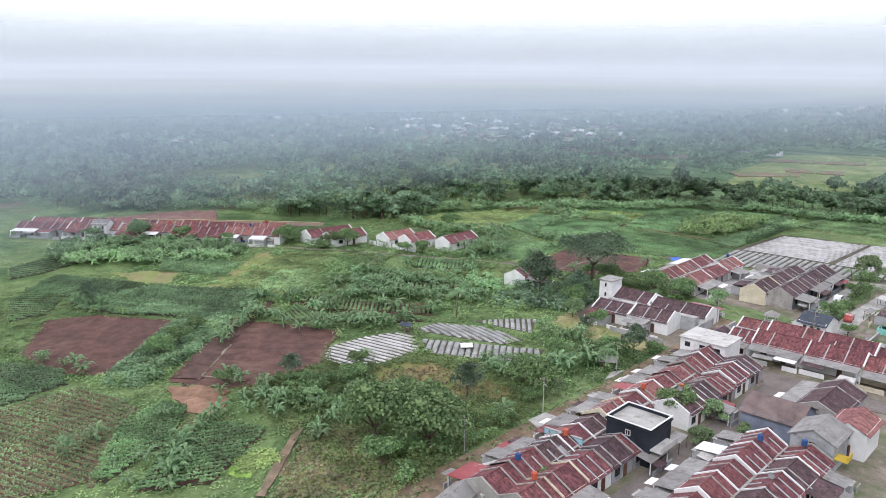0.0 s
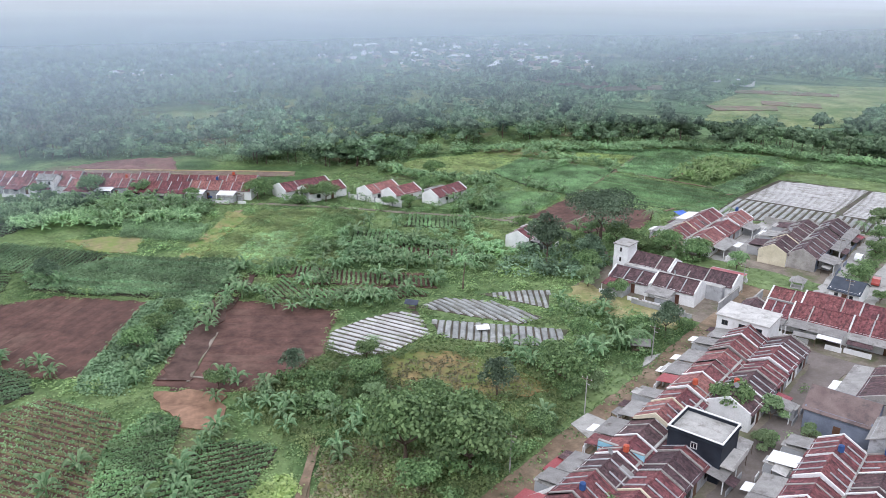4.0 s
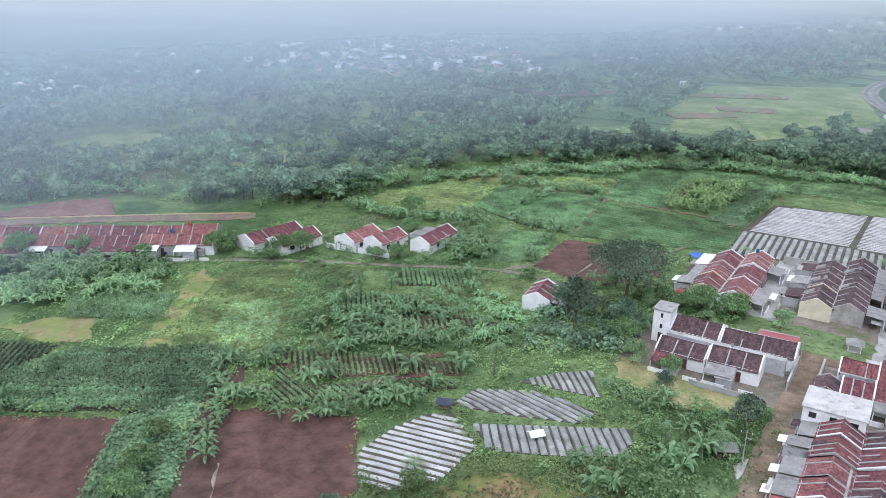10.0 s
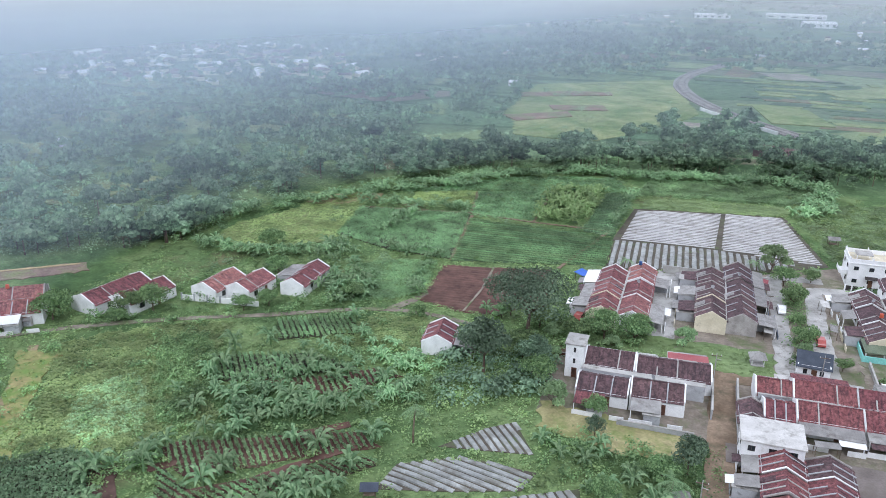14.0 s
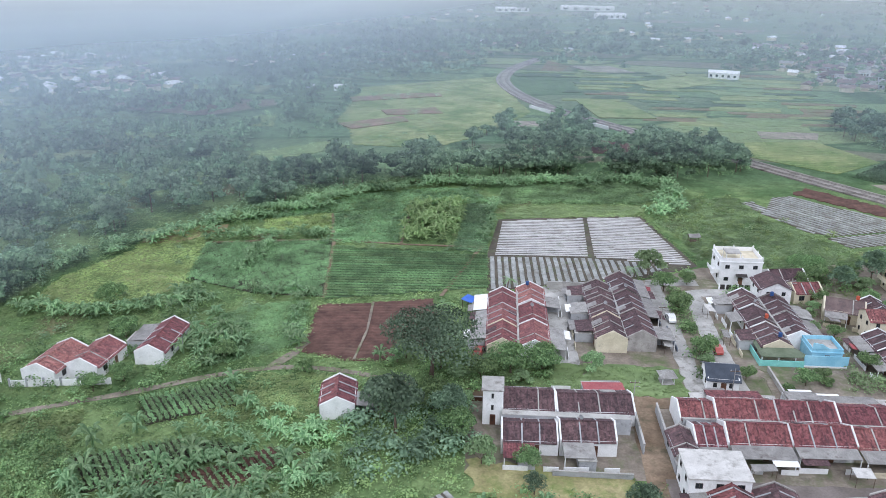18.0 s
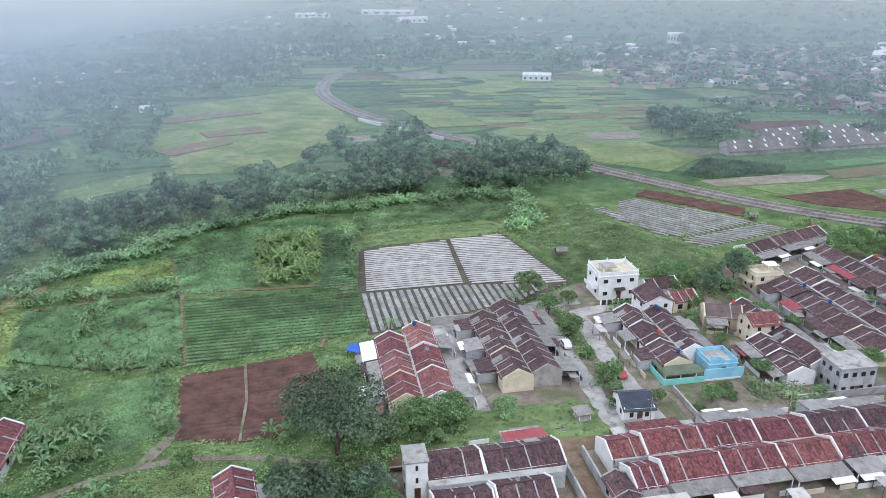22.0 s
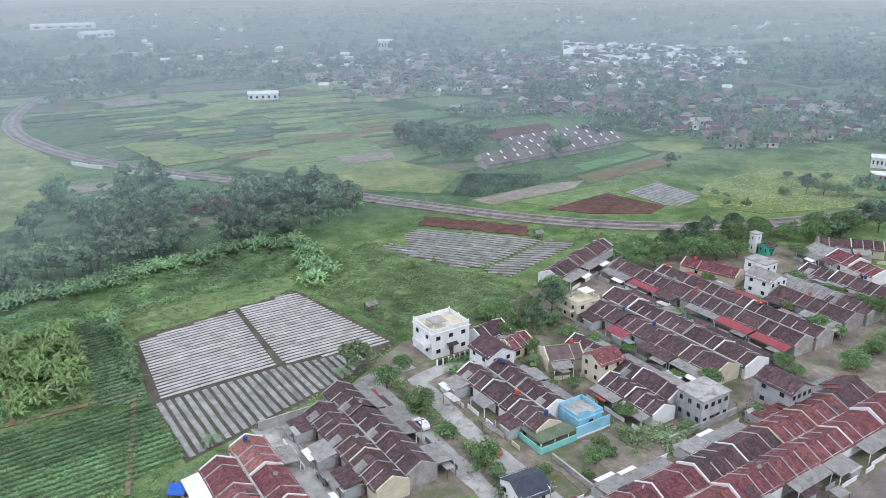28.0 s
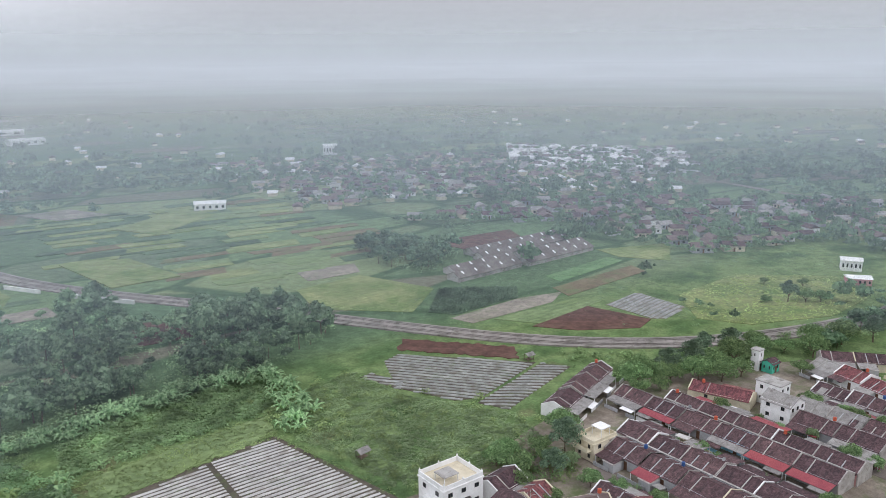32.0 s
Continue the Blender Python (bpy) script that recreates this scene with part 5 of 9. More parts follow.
        part("porch_roof", s, porch, h, "lean-to porch roof of a lighter sheet")
        if extra in (0, 1, 5):
            c = ROOF_GREY if porch is not ROOF_GREY else (ROOF_BROWN, WALL_WHITE)[extra % 2]
            xa, xb = (x0 + 0.2, x0 + L * 0.42) if extra != 1 else (x1 - L * 0.4, x1 - 0.1)
            part("awning", Solid().hexa([(xa, -W / 2 - d - 1.3, z1 - 0.42), (xb, -W / 2 - d - 1.3, z1 - 0.42), (xb, -W / 2 - d + 0.25, z1 - 0.16), (xa, -W / 2 - d + 0.25, z1 - 0.16)],
                                        [(xa, -W / 2 - d - 1.3, z1 - 0.37), (xb, -W / 2 - d - 1.3, z1 - 0.37), (xb, -W / 2 - d + 0.25, z1 - 0.11), (xa, -W / 2 - d + 0.25, z1 - 0.11)]), c, h, "small lower awning")
        if extra in (2, 4, 5):
            part("annex_wall", Solid().box(x1 - L * 0.3, -W / 2 - d - 0.2, 0, x1, -W / 2 - 0.02, 2.1), WALL_GREY, h)
            part("annex_roof", Solid().box(x1 - L * 0.33, -W / 2 - d - 0.4, 2.1, x1 + 0.08, -W / 2 - 0.02, 2.22), CONCRETE, h)
        for x in (x0 + 0.15, x1 - 0.15):
            part("post", Solid().box(x - 0.07, -W / 2 - d + 0.1, 0, x + 0.07, -W / 2 - d + 0.24, z1 - 0.05), WALL_WHITE, h)
        part("yard_wall", Solid().box(-L / 2 + 0.1, -W / 2 - d - 0.5, 0, -L * 0.05, -W / 2 - d - 0.36, 1.0), wall, h)
        part("yard_wall", Solid().box(L * 0.22, -W / 2 - d - 0.5, 0, L / 2 - 0.1, -W / 2 - d - 0.36, 1.0), wall, h)
    if extra in (3, 4):
        s = Solid()
        s.tube((L * 0.3, 0.7, hr - 0.5), (L * 0.3, 0.7, hr + 0.15), 0.06, 0.06, 4)
        tank = part("water_tank", Solid().tube((L * 0.3, 0.7, hr + 0.1), (L * 0.3, 0.7, hr + 0.95), 0.42, 0.40, 10).tube((L * 0.3, 0.7, hr + 0.95), (L * 0.3, 0.7, hr + 1.08), 0.40, 0.15, 10), TANK_ORANGE if extra == 3 else TANK_BLUE, h, "plastic water tank")
        part("tank_stand", s, STEEL, tank)
    return h


ROOF_WORD = {"red_clay_tiles": "red-tiled", "faded_clay_tiles": "faded red-tiled", "dark_brown_tiles": "dark brown-tiled", "grey_corrugated_sheet": "grey sheet-roofed", "slate_blue_sheet": "dark blue-roofed"}
WALL_WORD = {"white_plaster": "white", "cream_plaster": "cream", "grey_render": "grey", "salmon_paint": "salmon", "blue_grey_paint": "blue-grey", "light_blue_paint": "light blue"}
PORCH_WORD = {"grey_corrugated_sheet": "grey sheet porch", "red_clay_tiles": "red-tiled porch", "dark_brown_tiles": "brown-tiled porch", "red_metal_sheet": "red metal porch", "white_plaster": "white flat porch"}


def terrace(p, q, units, front, roofs, walls, porches, group, W=6.0, he=2.9, hr=4.5, seed=0, skip=()):
    """Row houses from p to q with the front on the given side (+1: left of the way from p to q)."""
    gen = random.Random(seed)
    d = Vector((q[0] - p[0], q[1] - p[1]))
    L = d.length / units
    a = math.degrees(math.atan2(d.y, d.x)) + (180 if front > 0 else 0)
    for k in range(units):
        if k in skip:
            continue
        c = Vector(p) + d * ((k + 0.5) / units)
        step = gen.choice((0, 0.4, -0.35, 0.2, -0.15))
        roof, wall, porch = gen.choice(roofs), gen.choice(walls), gen.choice(porches)
        label = f"{WALL_WORD.get(wall.name, 'plastered')} {ROOF_WORD.get(roof.name, 'tiled')} row house with a {PORCH_WORD.get(porch.name, 'sheet porch')}" if porch else f"{WALL_WORD.get(wall.name, 'plastered')} {ROOF_WORD.get(roof.name, 'tiled')} row house in a terrace"
        row_house(pose(c.x, c.y, 0, 0, 0, a), L, W, he + step * 0.6, hr + step, roof, wall, porch, label, group, gen.choice((0, 0, 1, 1, 1, 2, 2, 5, 0, 1, 3, 4)))


GREY_WHITE = [WALL_WHITE, WALL_GREY, WALL_CREAM, WALL_WHITE, WALL_GREY]
PORCHES = [ROOF_GREY, ROOF_GREY, ROOF_GREY, ROOF_BROWN, SHEET_RED]
RED_BY_FIELD, BROWN_LANE, BROWN_TEAL = "red terrace by the mulch field", "brown terrace by the lane", "brown terrace beside the turquoise wall"
terrace((-40.5, 137.6), (-40.6, 158.8), 3, 1, [ROOF_RED, ROOF_ORANGE], GREY_WHITE, [ROOF_GREY, WALL_WHITE], RED_BY_FIELD, 5.0, seed=1)
terrace((-35.3, 138.0), (-35.5, 162.0), 3, -1, [ROOF_ORANGE, ROOF_RED], GREY_WHITE, [None, ROOF_GREY], RED_BY_FIELD, 5.0, seed=2)
terrace((-22.6, 141.6), (-22.9, 165.0), 3, 1, [ROOF_BROWN], GREY_WHITE, [ROOF_GREY, ROOF_GREY, ROOF_BROWN], BROWN_LANE, 5.0, seed=3)
terrace((-17.7, 142.4), (-18.1, 168.4), 3, -1, [ROOF_BROWN], [WALL_DARKGREY, WALL_WHITE, WALL_GREY], [ROOF_GREY, SHEET_RED, ROOF_GREY], BROWN_LANE, 4.9, seed=4)
terrace((3.75, 141.5), (3.5, 162.4), 3, 1, [ROOF_BROWN], GREY_WHITE, [ROOF_GREY, ROOF_GREY, ROOF_BROWN], BROWN_TEAL, 4.8, seed=5)
terrace((8.4, 145.2), (8.5, 160.8), 2, -1, [ROOF_BROWN], GREY_WHITE, [ROOF_GREY], BROWN_TEAL, 4.8, seed=6)
terrace((21.4, 135.4), (21.4, 147.4), 2, 1, [ROOF_BROWN], [WALL_WHITE], [ROOF_GREY, None], "brown terrace near the grey block", 4.8, seed=7)
terrace((26.2, 136.8), (26.2, 152.6), 2, -1, [ROOF_BROWN], GREY_WHITE, [ROOF_GREY], "brown terrace near the grey block", 4.8, seed=8)
terrace((39.7, 138.4), (39.7, 169.6), 4, 1, [ROOF_BROWN], GREY_WHITE, PORCHES, "long brown terrace", 6.2, seed=9)
terrace((46.2, 137.4), (46.4, 172.4), 5, -1, [ROOF_BROWN], GREY_WHITE, PORCHES, "long brown terrace", 6.2, seed=10)
terrace((59.6, 137.6), (59.2, 184.4), 6, 1, [ROOF_BROWN], [WALL_WHITE, WALL_GREY, WALL_BLUE, WALL_GREY], PORCHES, "middle brown terrace", 5.6, seed=11)
terrace((65.2, 137.2), (65.0, 176.2), 5, -1, [ROOF_BROWN], [WALL_WHITE, WALL_GREY, WALL_PINK, WALL_GREY], PORCHES, "middle brown terrace", 5.4, seed=12)
terrace((77.4, 165.4), (73.6, 177.4), 1, -1, [ROOF_RED], [WALL_CREAM], [ROOF_ORANGE], "far brown terrace", 5.4, seed=13)
terrace((76.4, 138.4), (76.2, 155.0), 2, 1, [ROOF_BROWN], [WALL_WHITE, WALL_GREY], PORCHES, "far brown terrace", 6.4, seed=14)
terrace((83.2, 138.0), (83.4, 158.4), 3, -1, [ROOF_BROWN, ROOF_BROWN, ROOF_GREY], GREY_WHITE, PORCHES, "far brown terrace", 6.4, seed=33)
terrace((92.5, 138.0), (93.5, 160.0), 3, 1, [ROOF_BROWN, ROOF_ORANGE, ROOF_GREY], GREY_WHITE, PORCHES, "last brown terrace", 6.0, seed=15)
terrace((103.0, 148.0), (107.0, 167.0), 3, 1, [ROOF_GREY, ROOF_RED, ROOF_GREY], GREY_WHITE, PORCHES, "last brown terrace", 6.5, seed=16)
terrace((111.0, 169.0), (120.0, 158.0), 2, -1, [ROOF_RED, ROOF_BROWN], GREY_WHITE, PORCHES, "last brown terrace", 5.6, seed=34)
terrace((41.6, 187.4), (65.4, 195.9), 3, -1, [ROOF_BROWN], [WALL_GREY, WALL_WHITE, WALL_GREY], [ROOF_GREY], "terrace below the railway", 5.4, seed=17)
terrace((-11.4, 122.0), (13.0, 122.5), 3, 1, [ROOF_RED], GREY_WHITE, [ROOF_GREY, ROOF_RED, ROOF_GREY], "red terrace on the dirt track", 5.6, seed=18)
terrace((-16.3, 121.9), (-11.4, 122.0), 1, 1, [ROOF_RED], [WALL_WHITE], [None], "red terrace on the dirt track", 5.6, seed=35)
terrace((13.0, 122.5), (53.6, 123.5), 5, 1, [ROOF_RED, ROOF_RED, ROOF_BROWN], GREY_WHITE, [ROOF_GREY, ROOF_RED], "red terrace on the dirt track", 5.6, seed=19)
terrace((-11.4, 116.1), (13.0, 116.8), 3, -1, [ROOF_RED], GREY_WHITE, [ROOF_GREY], "red terrace on the grey lane", 5.3, seed=20)
terrace((-15.4, 116.0), (-11.4, 116.1), 1, -1, [ROOF_RED], [WALL_WHITE], [ROOF_GREY], "red terrace on the grey lane", 5.3, seed=36)
terrace((13.0, 116.8), (53.8, 117.9), 5, -1, [ROOF_RED], GREY_WHITE, [ROOF_GREY], "red terrace on the grey lane", 5.3, seed=21)
terrace((-40.4, 122.3), (-33.1, 122.4), 1, 1, [ROOF_BROWN], [WALL_WHITE], [None], "old brown terrace", 6.0, seed=22)
terrace((-32.9, 122.5), (-22.3, 123.0), 1, 1, [ROOF_BROWN], [WALL_WHITE], [SHEET_RED], "old brown terrace", 6.0, seed=37)
terrace((-40.4, 114.9), (-33.2, 115.0), 1, -1, [ROOF_BROWN], [WALL_WHITE], [ROOF_RED], "old brown terrace", 5.4, seed=23)
terrace((-32.9, 115.1), (-25.7, 115.4), 1, -1, [ROOF_BROWN], [WALL_WHITE, WALL_GREY], [ROOF_GREY], "old brown terrace", 5.4, seed=38)
terrace((-13.8, 49.8), (-13.8, 104.0), 12, 1, [ROOF_RED, ROOF_RED, ROOF_ORANGE, ROOF_BROWN], GREY_WHITE, [ROOF_GREY, SHEET_RED, ROOF_GREY, ROOF_RED], "red terrace beside the scrub", 5.0, seed=24)
terrace((-9.2, 49.8), (-8.6, 104.4), 12, -1, [ROOF_RED, ROOF_RED, ROOF_BROWN], GREY_WHITE, [ROOF_GREY, ROOF_GREY, None], "red terrace beside the scrub", 5.2, seed=25, skip=(5, 6))
terrace((3.4, 49.8), (3.5, 81.4), 7, 1, [ROOF_BROWN, ROOF_BROWN, ROOF_RED], GREY_WHITE, [ROOF_GREY, WALL_WHITE, ROOF_GREY], "brown terrace across the lane", 4.9, seed=26)
terrace((8.3, 50.2), (8.4, 81.8), 7, -1, [ROOF_BROWN, ROOF_RED, ROOF_BROWN], GREY_WHITE, [ROOF_GREY, ROOF_BROWN], "brown terrace across the lane", 4.9, seed=27)
terrace((5.0, 94.0), (5.2, 104.4), 1, 1, [ROOF_BROWN], [WALL_GREY], [ROOF_GREY], "brown terrace across the lane", 5.6, seed=28)
terrace((-191, 66.4), (-131.4, 108.8), 10, -1, [ROOF_RED, ROOF_ORANGE], [WALL_WHITE, WALL_GREY], [ROOF_GREY, ROOF_RED, WALL_WHITE], "red terrace beyond the banana groves", 5.2, seed=29)
terrace((-194, 71.0), (-135.5, 113.4), 10, 1, [ROOF_RED, ROOF_ORANGE], [WALL_WHITE, WALL_GREY], [ROOF_ORANGE, ROOF_GREY], "red terrace beyond the banana groves", 4.8, seed=30)


# gutter walls between back-to-back rows
for (x0, y0, x1, y1, label) in ((-38.0, 137.8, -37.8, 159.6, "white gutter wall between two red rows"), (-20.3, 141.8, -20.1, 165.0, "white gutter wall between two brown rows"), (6.0, 145.0, 6.2, 160.6, "grey gutter wall between two brown rows"), (42.9, 138.0, 43.2, 170.0, "grey gutter wall between two brown rows"),
                                (62.4, 137.6, 62.6, 176.0, "grey gutter wall between two brown rows"), (-11.9, 50.0, -11.7, 104.0, "white gutter wall between two red rows"), (5.8, 50.2, 6.0, 81.4, "grey gutter wall between two brown rows"), (-16.0, 118.75, 53.0, 119.1, "pale gutter wall between two red rows"), (-40.4, 117.8, -23.0, 119.0, "pale gutter wall between two brown rows")):
    o = thing("gutter_wall", pose(0, 0, 0), label, "wall")
    part("wall", Solid().box(x0, y0, 0, x1, y1, 2.42), WALL_WHITE if "white" in label else WALL_GREY, o)
    part("coping", Solid().box(x0 - 0.05, y0, 2.42, x1 + 0.05, y1, 2.49), CONCRETE, o)


def storey_house(x0, y0, x1, y1, h, wall, roof, label, rows=2, name="house", parapet=0.0, axis="y", turn=0.0, side_windows=(2, 2)):
    """A taller house: walls as a thick shell, floors of windows, and a flat, gabled or parapet roof."""
    w, d = (x1 - x0) * PLAN, (y1 - y0) * PLAN
    o = thing(name, site((x0 + x1) / 2, (y0 + y1) / 2, 0, turn), label, "house")
    t = 0.2
    part("wall", Solid().box(-w / 2, -d / 2, 0, w / 2, -d / 2 + t, h), wall, o)
    part("wall", Solid().box(-w / 2, d / 2 - t, 0, w / 2, d / 2, h), wall, o)
    part("wall", Solid().box(-w / 2, -d / 2 + t, 0, -w / 2 + t, d / 2 - t, h), wall, o)
    part("wall", Solid().box(w / 2 - t, -d / 2 + t, 0, w / 2, d / 2 - t, h), wall, o)
    if parapet:
        part("flat_roof", Solid().box(-w / 2 + t, -d / 2 + t, h - 0.35 - parapet, w / 2 - t, d / 2 - t, h - 0.15 - parapet), roof, o)
        part("cornice", Solid().box(-w / 2 - 0.2, -d / 2 - 0.2, h - parapet - 0.25, w / 2 + 0.2, -d / 2 - 0.002, h - parapet - 0.05).box(-w / 2 - 0.2, -d / 2, h - parapet - 0.25, -w / 2 - 0.002, d / 2 + 0.2, h - parapet - 0.05).box(w / 2 + 0.002, -d / 2, h - parapet - 0.25, w / 2 + 0.2, d / 2 + 0.2, h - parapet - 0.05), wall, o)
    elif roof in (CONCRETE, WALL_CREAM, WALL_WHITE, PALE_ROOF):
        part("flat_roof", Solid().box(-w / 2 - 0.25, -d / 2 - 0.25, h, w / 2 + 0.25, d / 2 + 0.25, h + 0.22), roof, o)
    else:
        L, W = (w, d) if axis == "x" else (d, w)
        hr = h + W * 0.24
        turn_up = pose(0, 0, 0) if axis == "x" else pose(0, 0, 0, 0, 0, 90)
        for sgn in (-1, 1):
            part("roof_slope", roof_slope(L, W, h, hr, sgn, 0.5, 0.12, -0.3), roof, o, at=turn_up)
        for side in (-1, 1):
            s = Solid()
            x = side * (L / 2 - 0.1)
            prof = [(-W / 2, h), (W / 2, h), (0, hr - 0.05)]
            s.hexa([(x - 0.1, y, z) for y, z in prof][::-1], [(x + 0.1, y, z) for y, z in prof][::-1])
            part("gable", s, wall, o, at=turn_up)
    floor_h = (h - parapet) / rows
    for r in range(rows):
        z = floor_h * r + floor_h * 0.55
        for k in range(side_windows[0]):
            x = -w / 2 + w * (k + 0.5) / side_windows[0]
            box_window(o, x, -d / 2, z, min(1.1, w * 0.12), 0.95, "-y", FRAME_WHITE if wall is WALL_BLACK else FRAME_DARK)
        for k in range(side_windows[1]):
            y = -d / 2 + d * (k + 0.5) / side_windows[1]
            box_window(o, -w / 2, y, z, min(1.1, d * 0.12), 0.95, "-x", FRAME_WHITE if wall is WALL_BLACK else FRAME_DARK)
    part("door", Solid().box(-0.5, -0.07, 0, 0.5, 0, 2.1), WOOD_DOOR, o, at=pose(w * 0.02, -d / 2, 0.02))
    return o


# tall white house with a roof terrace
w3 = storey_house(2.0, 171.9, 10.0, 178.6, 7.4, WALL_WHITE, WALL_CREAM, "tall white house with a cream roof terrace and parapet", parapet=0.9, side_windows=(3, 2))
part("roof_shelter", Solid().box(-3.6, -2.6, 7.9, 0.2, 1.0, 8.05), CONCRETE, w3, "grey slab shelter on the roof terrace")
for x, y in ((-3.4, -2.4), (0.0, -2.4), (-3.4, 0.8), (0.0, 0.8)):
    part("post", Solid().box(x - 0.08, y - 0.08, 6.3, x + 0.08, y + 0.08, 7.9), WALL_WHITE, w3)
for x, y in ((-4.95, -4.1), (0, -4.1), (4.95, -4.1), (-4.95, 4.1), (4.95, 4.1), (4.95, 0), (0.0, 4.1)):
    part("finial", Solid().tube((x, y, 7.4), (x, y, 7.65), 0.22, 0.22, 8).tube((x, y, 7.65), (x, y, 8.05), 0.16, 0.03, 8), WALL_WHITE, w3)
part("balcony", Solid().box(-6.9, -3.6, 3.0, -5.14, 1.5, 3.2).box(-6.9, -3.6, 3.2, -6.8, 1.5, 4.0).box(-6.8, -3.6, 3.2, -5.14, -3.5, 4.0), WALL_WHITE, w3, "white balcony with a solid rail")
part("awning", Solid().hexa([(-1.2, -5.3, 2.7), (1.6, -5.3, 2.7), (1.6, -4.31, 3.1), (-1.2, -4.31, 3.1)], [(-1.2, -5.3, 2.8), (1.6, -5.3, 2.8), (1.6, -4.31, 3.2), (-1.2, -4.31, 3.2)]), FRAME_DARK, w3, "small dark awning")
fence = thing("garden_fence", site(5.8, 169.4), "dark metal garden fence with white pillars", "fence")
for k in range(8):
    part("pillar", Solid().box(-5.6 + 1.5 * k, -0.15, 0, -5.3 + 1.5 * k, 0.15, 1.7), WALL_WHITE, fence)
    if k < 7:
        part("panel", Solid().box(-5.28 + 1.5 * k, -0.04, 0.2, -4.12 + 1.5 * k, 0.04, 1.5), FRAME_DARK, fence)

storey_house(6.5, 160.9, 12.0, 166.6, 5.3, WALL_WHITE, ROOF_BROWN, "white two-storey house with a dark tiled roof", axis="y")
row_house(pose(14.6, 172.6, 0, 0, 0, 8), 7.0, 5.4, 2.9, 4.6, ROOF_BROWN, WALL_WHITE, ROOF_GREY, "white dark-tiled house behind the tall white house", "", 1)
row_house(pose(16.2, 166.4, 0, 0, 0, 8), 5.4, 4.6, 2.9, 4.4, ROOF_RED, WALL_CREAM, None, "small cream house with a dark red roof", "", 2)
row_house(pose(20.6, 158.6, 0, 0, 0, -20), 6.6, 5.6, 2.9, 4.6, FADED, WALL_CREAM, ROOF_GREY, "old house with a broad weathered brown roof", "", 3)
row_house(pose(26.0, 157.6, 0, 0, 0, 92), 7.0, 4.6, 2.9, 4.4, ROOF_BROWN, WALL_WHITE, ROOF_GREY, "white dark-tiled house beside the lane", "", 0)
blue = storey_house(8.6, 140.4, 13.4, 145.2, 3.6, WALL_BLUE, CONCRETE, "light blue plastered house end beside the turquoise wall", rows=1, parapet=0.7, side_windows=(0, 0))
part("gable", Solid().hexa([(-3.07, -3.3, 3.6), (0.4, -3.3, 3.6), (-1.2, -3.3, 4.6), (-3.07, -3.3, 4.9)][::-1], [(-3.07, -3.08, 3.6), (0.4, -3.08, 3.6), (-1.2, -3.08, 4.6), (-3.07, -3.08, 4.9)][::-1]), WALL_BLUE, blue, "light blue stepped gable")
annex = thing("annex_roof", pose(0, 0, 0), "mossy green skirt roof behind the turquoise wall", "roof")
part("sheet", Solid().hexa([(0.6, 139.5, 1.45), (8.3, 139.5, 1.45), (6.4, 141.4, 2.1), (1.8, 141.4, 2.1)], [(0.6, 139.5, 1.53), (8.3, 139.5, 1.53), (6.4, 141.4, 2.18), (1.8, 141.4, 2.18)]), ROOF_GREEN, annex)
part("sheet", Solid().hexa([(0.6, 139.5, 1.45), (1.78, 141.4, 2.1), (1.4, 144.6, 2.1), (0.6, 144.6, 1.5)], [(0.6, 139.5, 1.53), (1.78, 141.4, 2.18), (1.4, 144.6, 2.18), (0.6, 144.6, 1.58)]), ROOF_GREEN, annex)
for x in (0.8, 3.4, 6.0, 8.1):
    part("post", Solid().box(x - 0.07, 139.6, 0, x + 0.07, 139.74, 1.46), WALL_WHITE, annex)
wall_t = thing("boundary_wall", pose(0, 0, 0), "turquoise painted boundary wall round the corner plot", "wall")
part("panel", Solid().box(0.3, 139.05, 0, 7.2, 139.2, 1.05), WALL_TEAL, wall_t)
part("panel", Solid().box(0.3, 139.22, 0, 0.45, 146.2, 1.05), WALL_TEAL, wall_t)
part("panel", Solid().box(7.22, 139.3, 0, 14.0, 139.45, 2.0), WALL_BLUE, wall_t, "light blue taller wall panel")
part("footing", Solid().box(7.22, 139.18, 0, 14.0, 139.28, 0.3), WALL_WHITE, wall_t)
storey_house(20.9, 148.9, 26.0, 153.6, 5.2, WALL_CREAM, ROOF_RED, "cream two-storey house with a red tiled roof", axis="x")
storey_house(25.0, 131.2, 31.0, 136.2, 6.0, WALL_GREY, CONCRETE, "pale grey two-storey block with a flat roof", side_windows=(4, 3))
storey_house(38.8, 125.8, 44.0, 132.4, 5.6, WALL_GREY, ROOF_BROWN, "grey two-storey house with a dark tiled roof", axis="y", side_windows=(4, 2))
storey_house(48.6, 121.8, 53.6, 127.0, 3.2, WALL_PINK, ROOF_BROWN, "salmon shop house with a dark roof", rows=1, axis="x")
cream = storey_house(34.0, 169.8, 40.0, 174.2, 5.4, WALL_CREAM, WALL_CREAM, "cream two-storey house with a flat roof and balconies", parapet=0.7)
part("canopy", Solid().box(0.0, -1.6, 6.5, 3.2, 1.6, 6.7), WALL_WHITE, cream, "white slab canopy on the roof")
for x, y in ((0.2, -1.4), (3.0, -1.4), (0.2, 1.4), (3.0, 1.4)):
    part("post", Solid().box(x - 0.08, y - 0.08, 4.5, x + 0.08, y + 0.08, 6.5), WALL_WHITE, cream)
part("balcony", Solid().box(-5.4, -2.2, 2.7, -3.86, 2.2, 2.9).box(-5.4, -2.2, 2.9, -5.3, 2.2, 3.7), WALL_CREAM, cream)
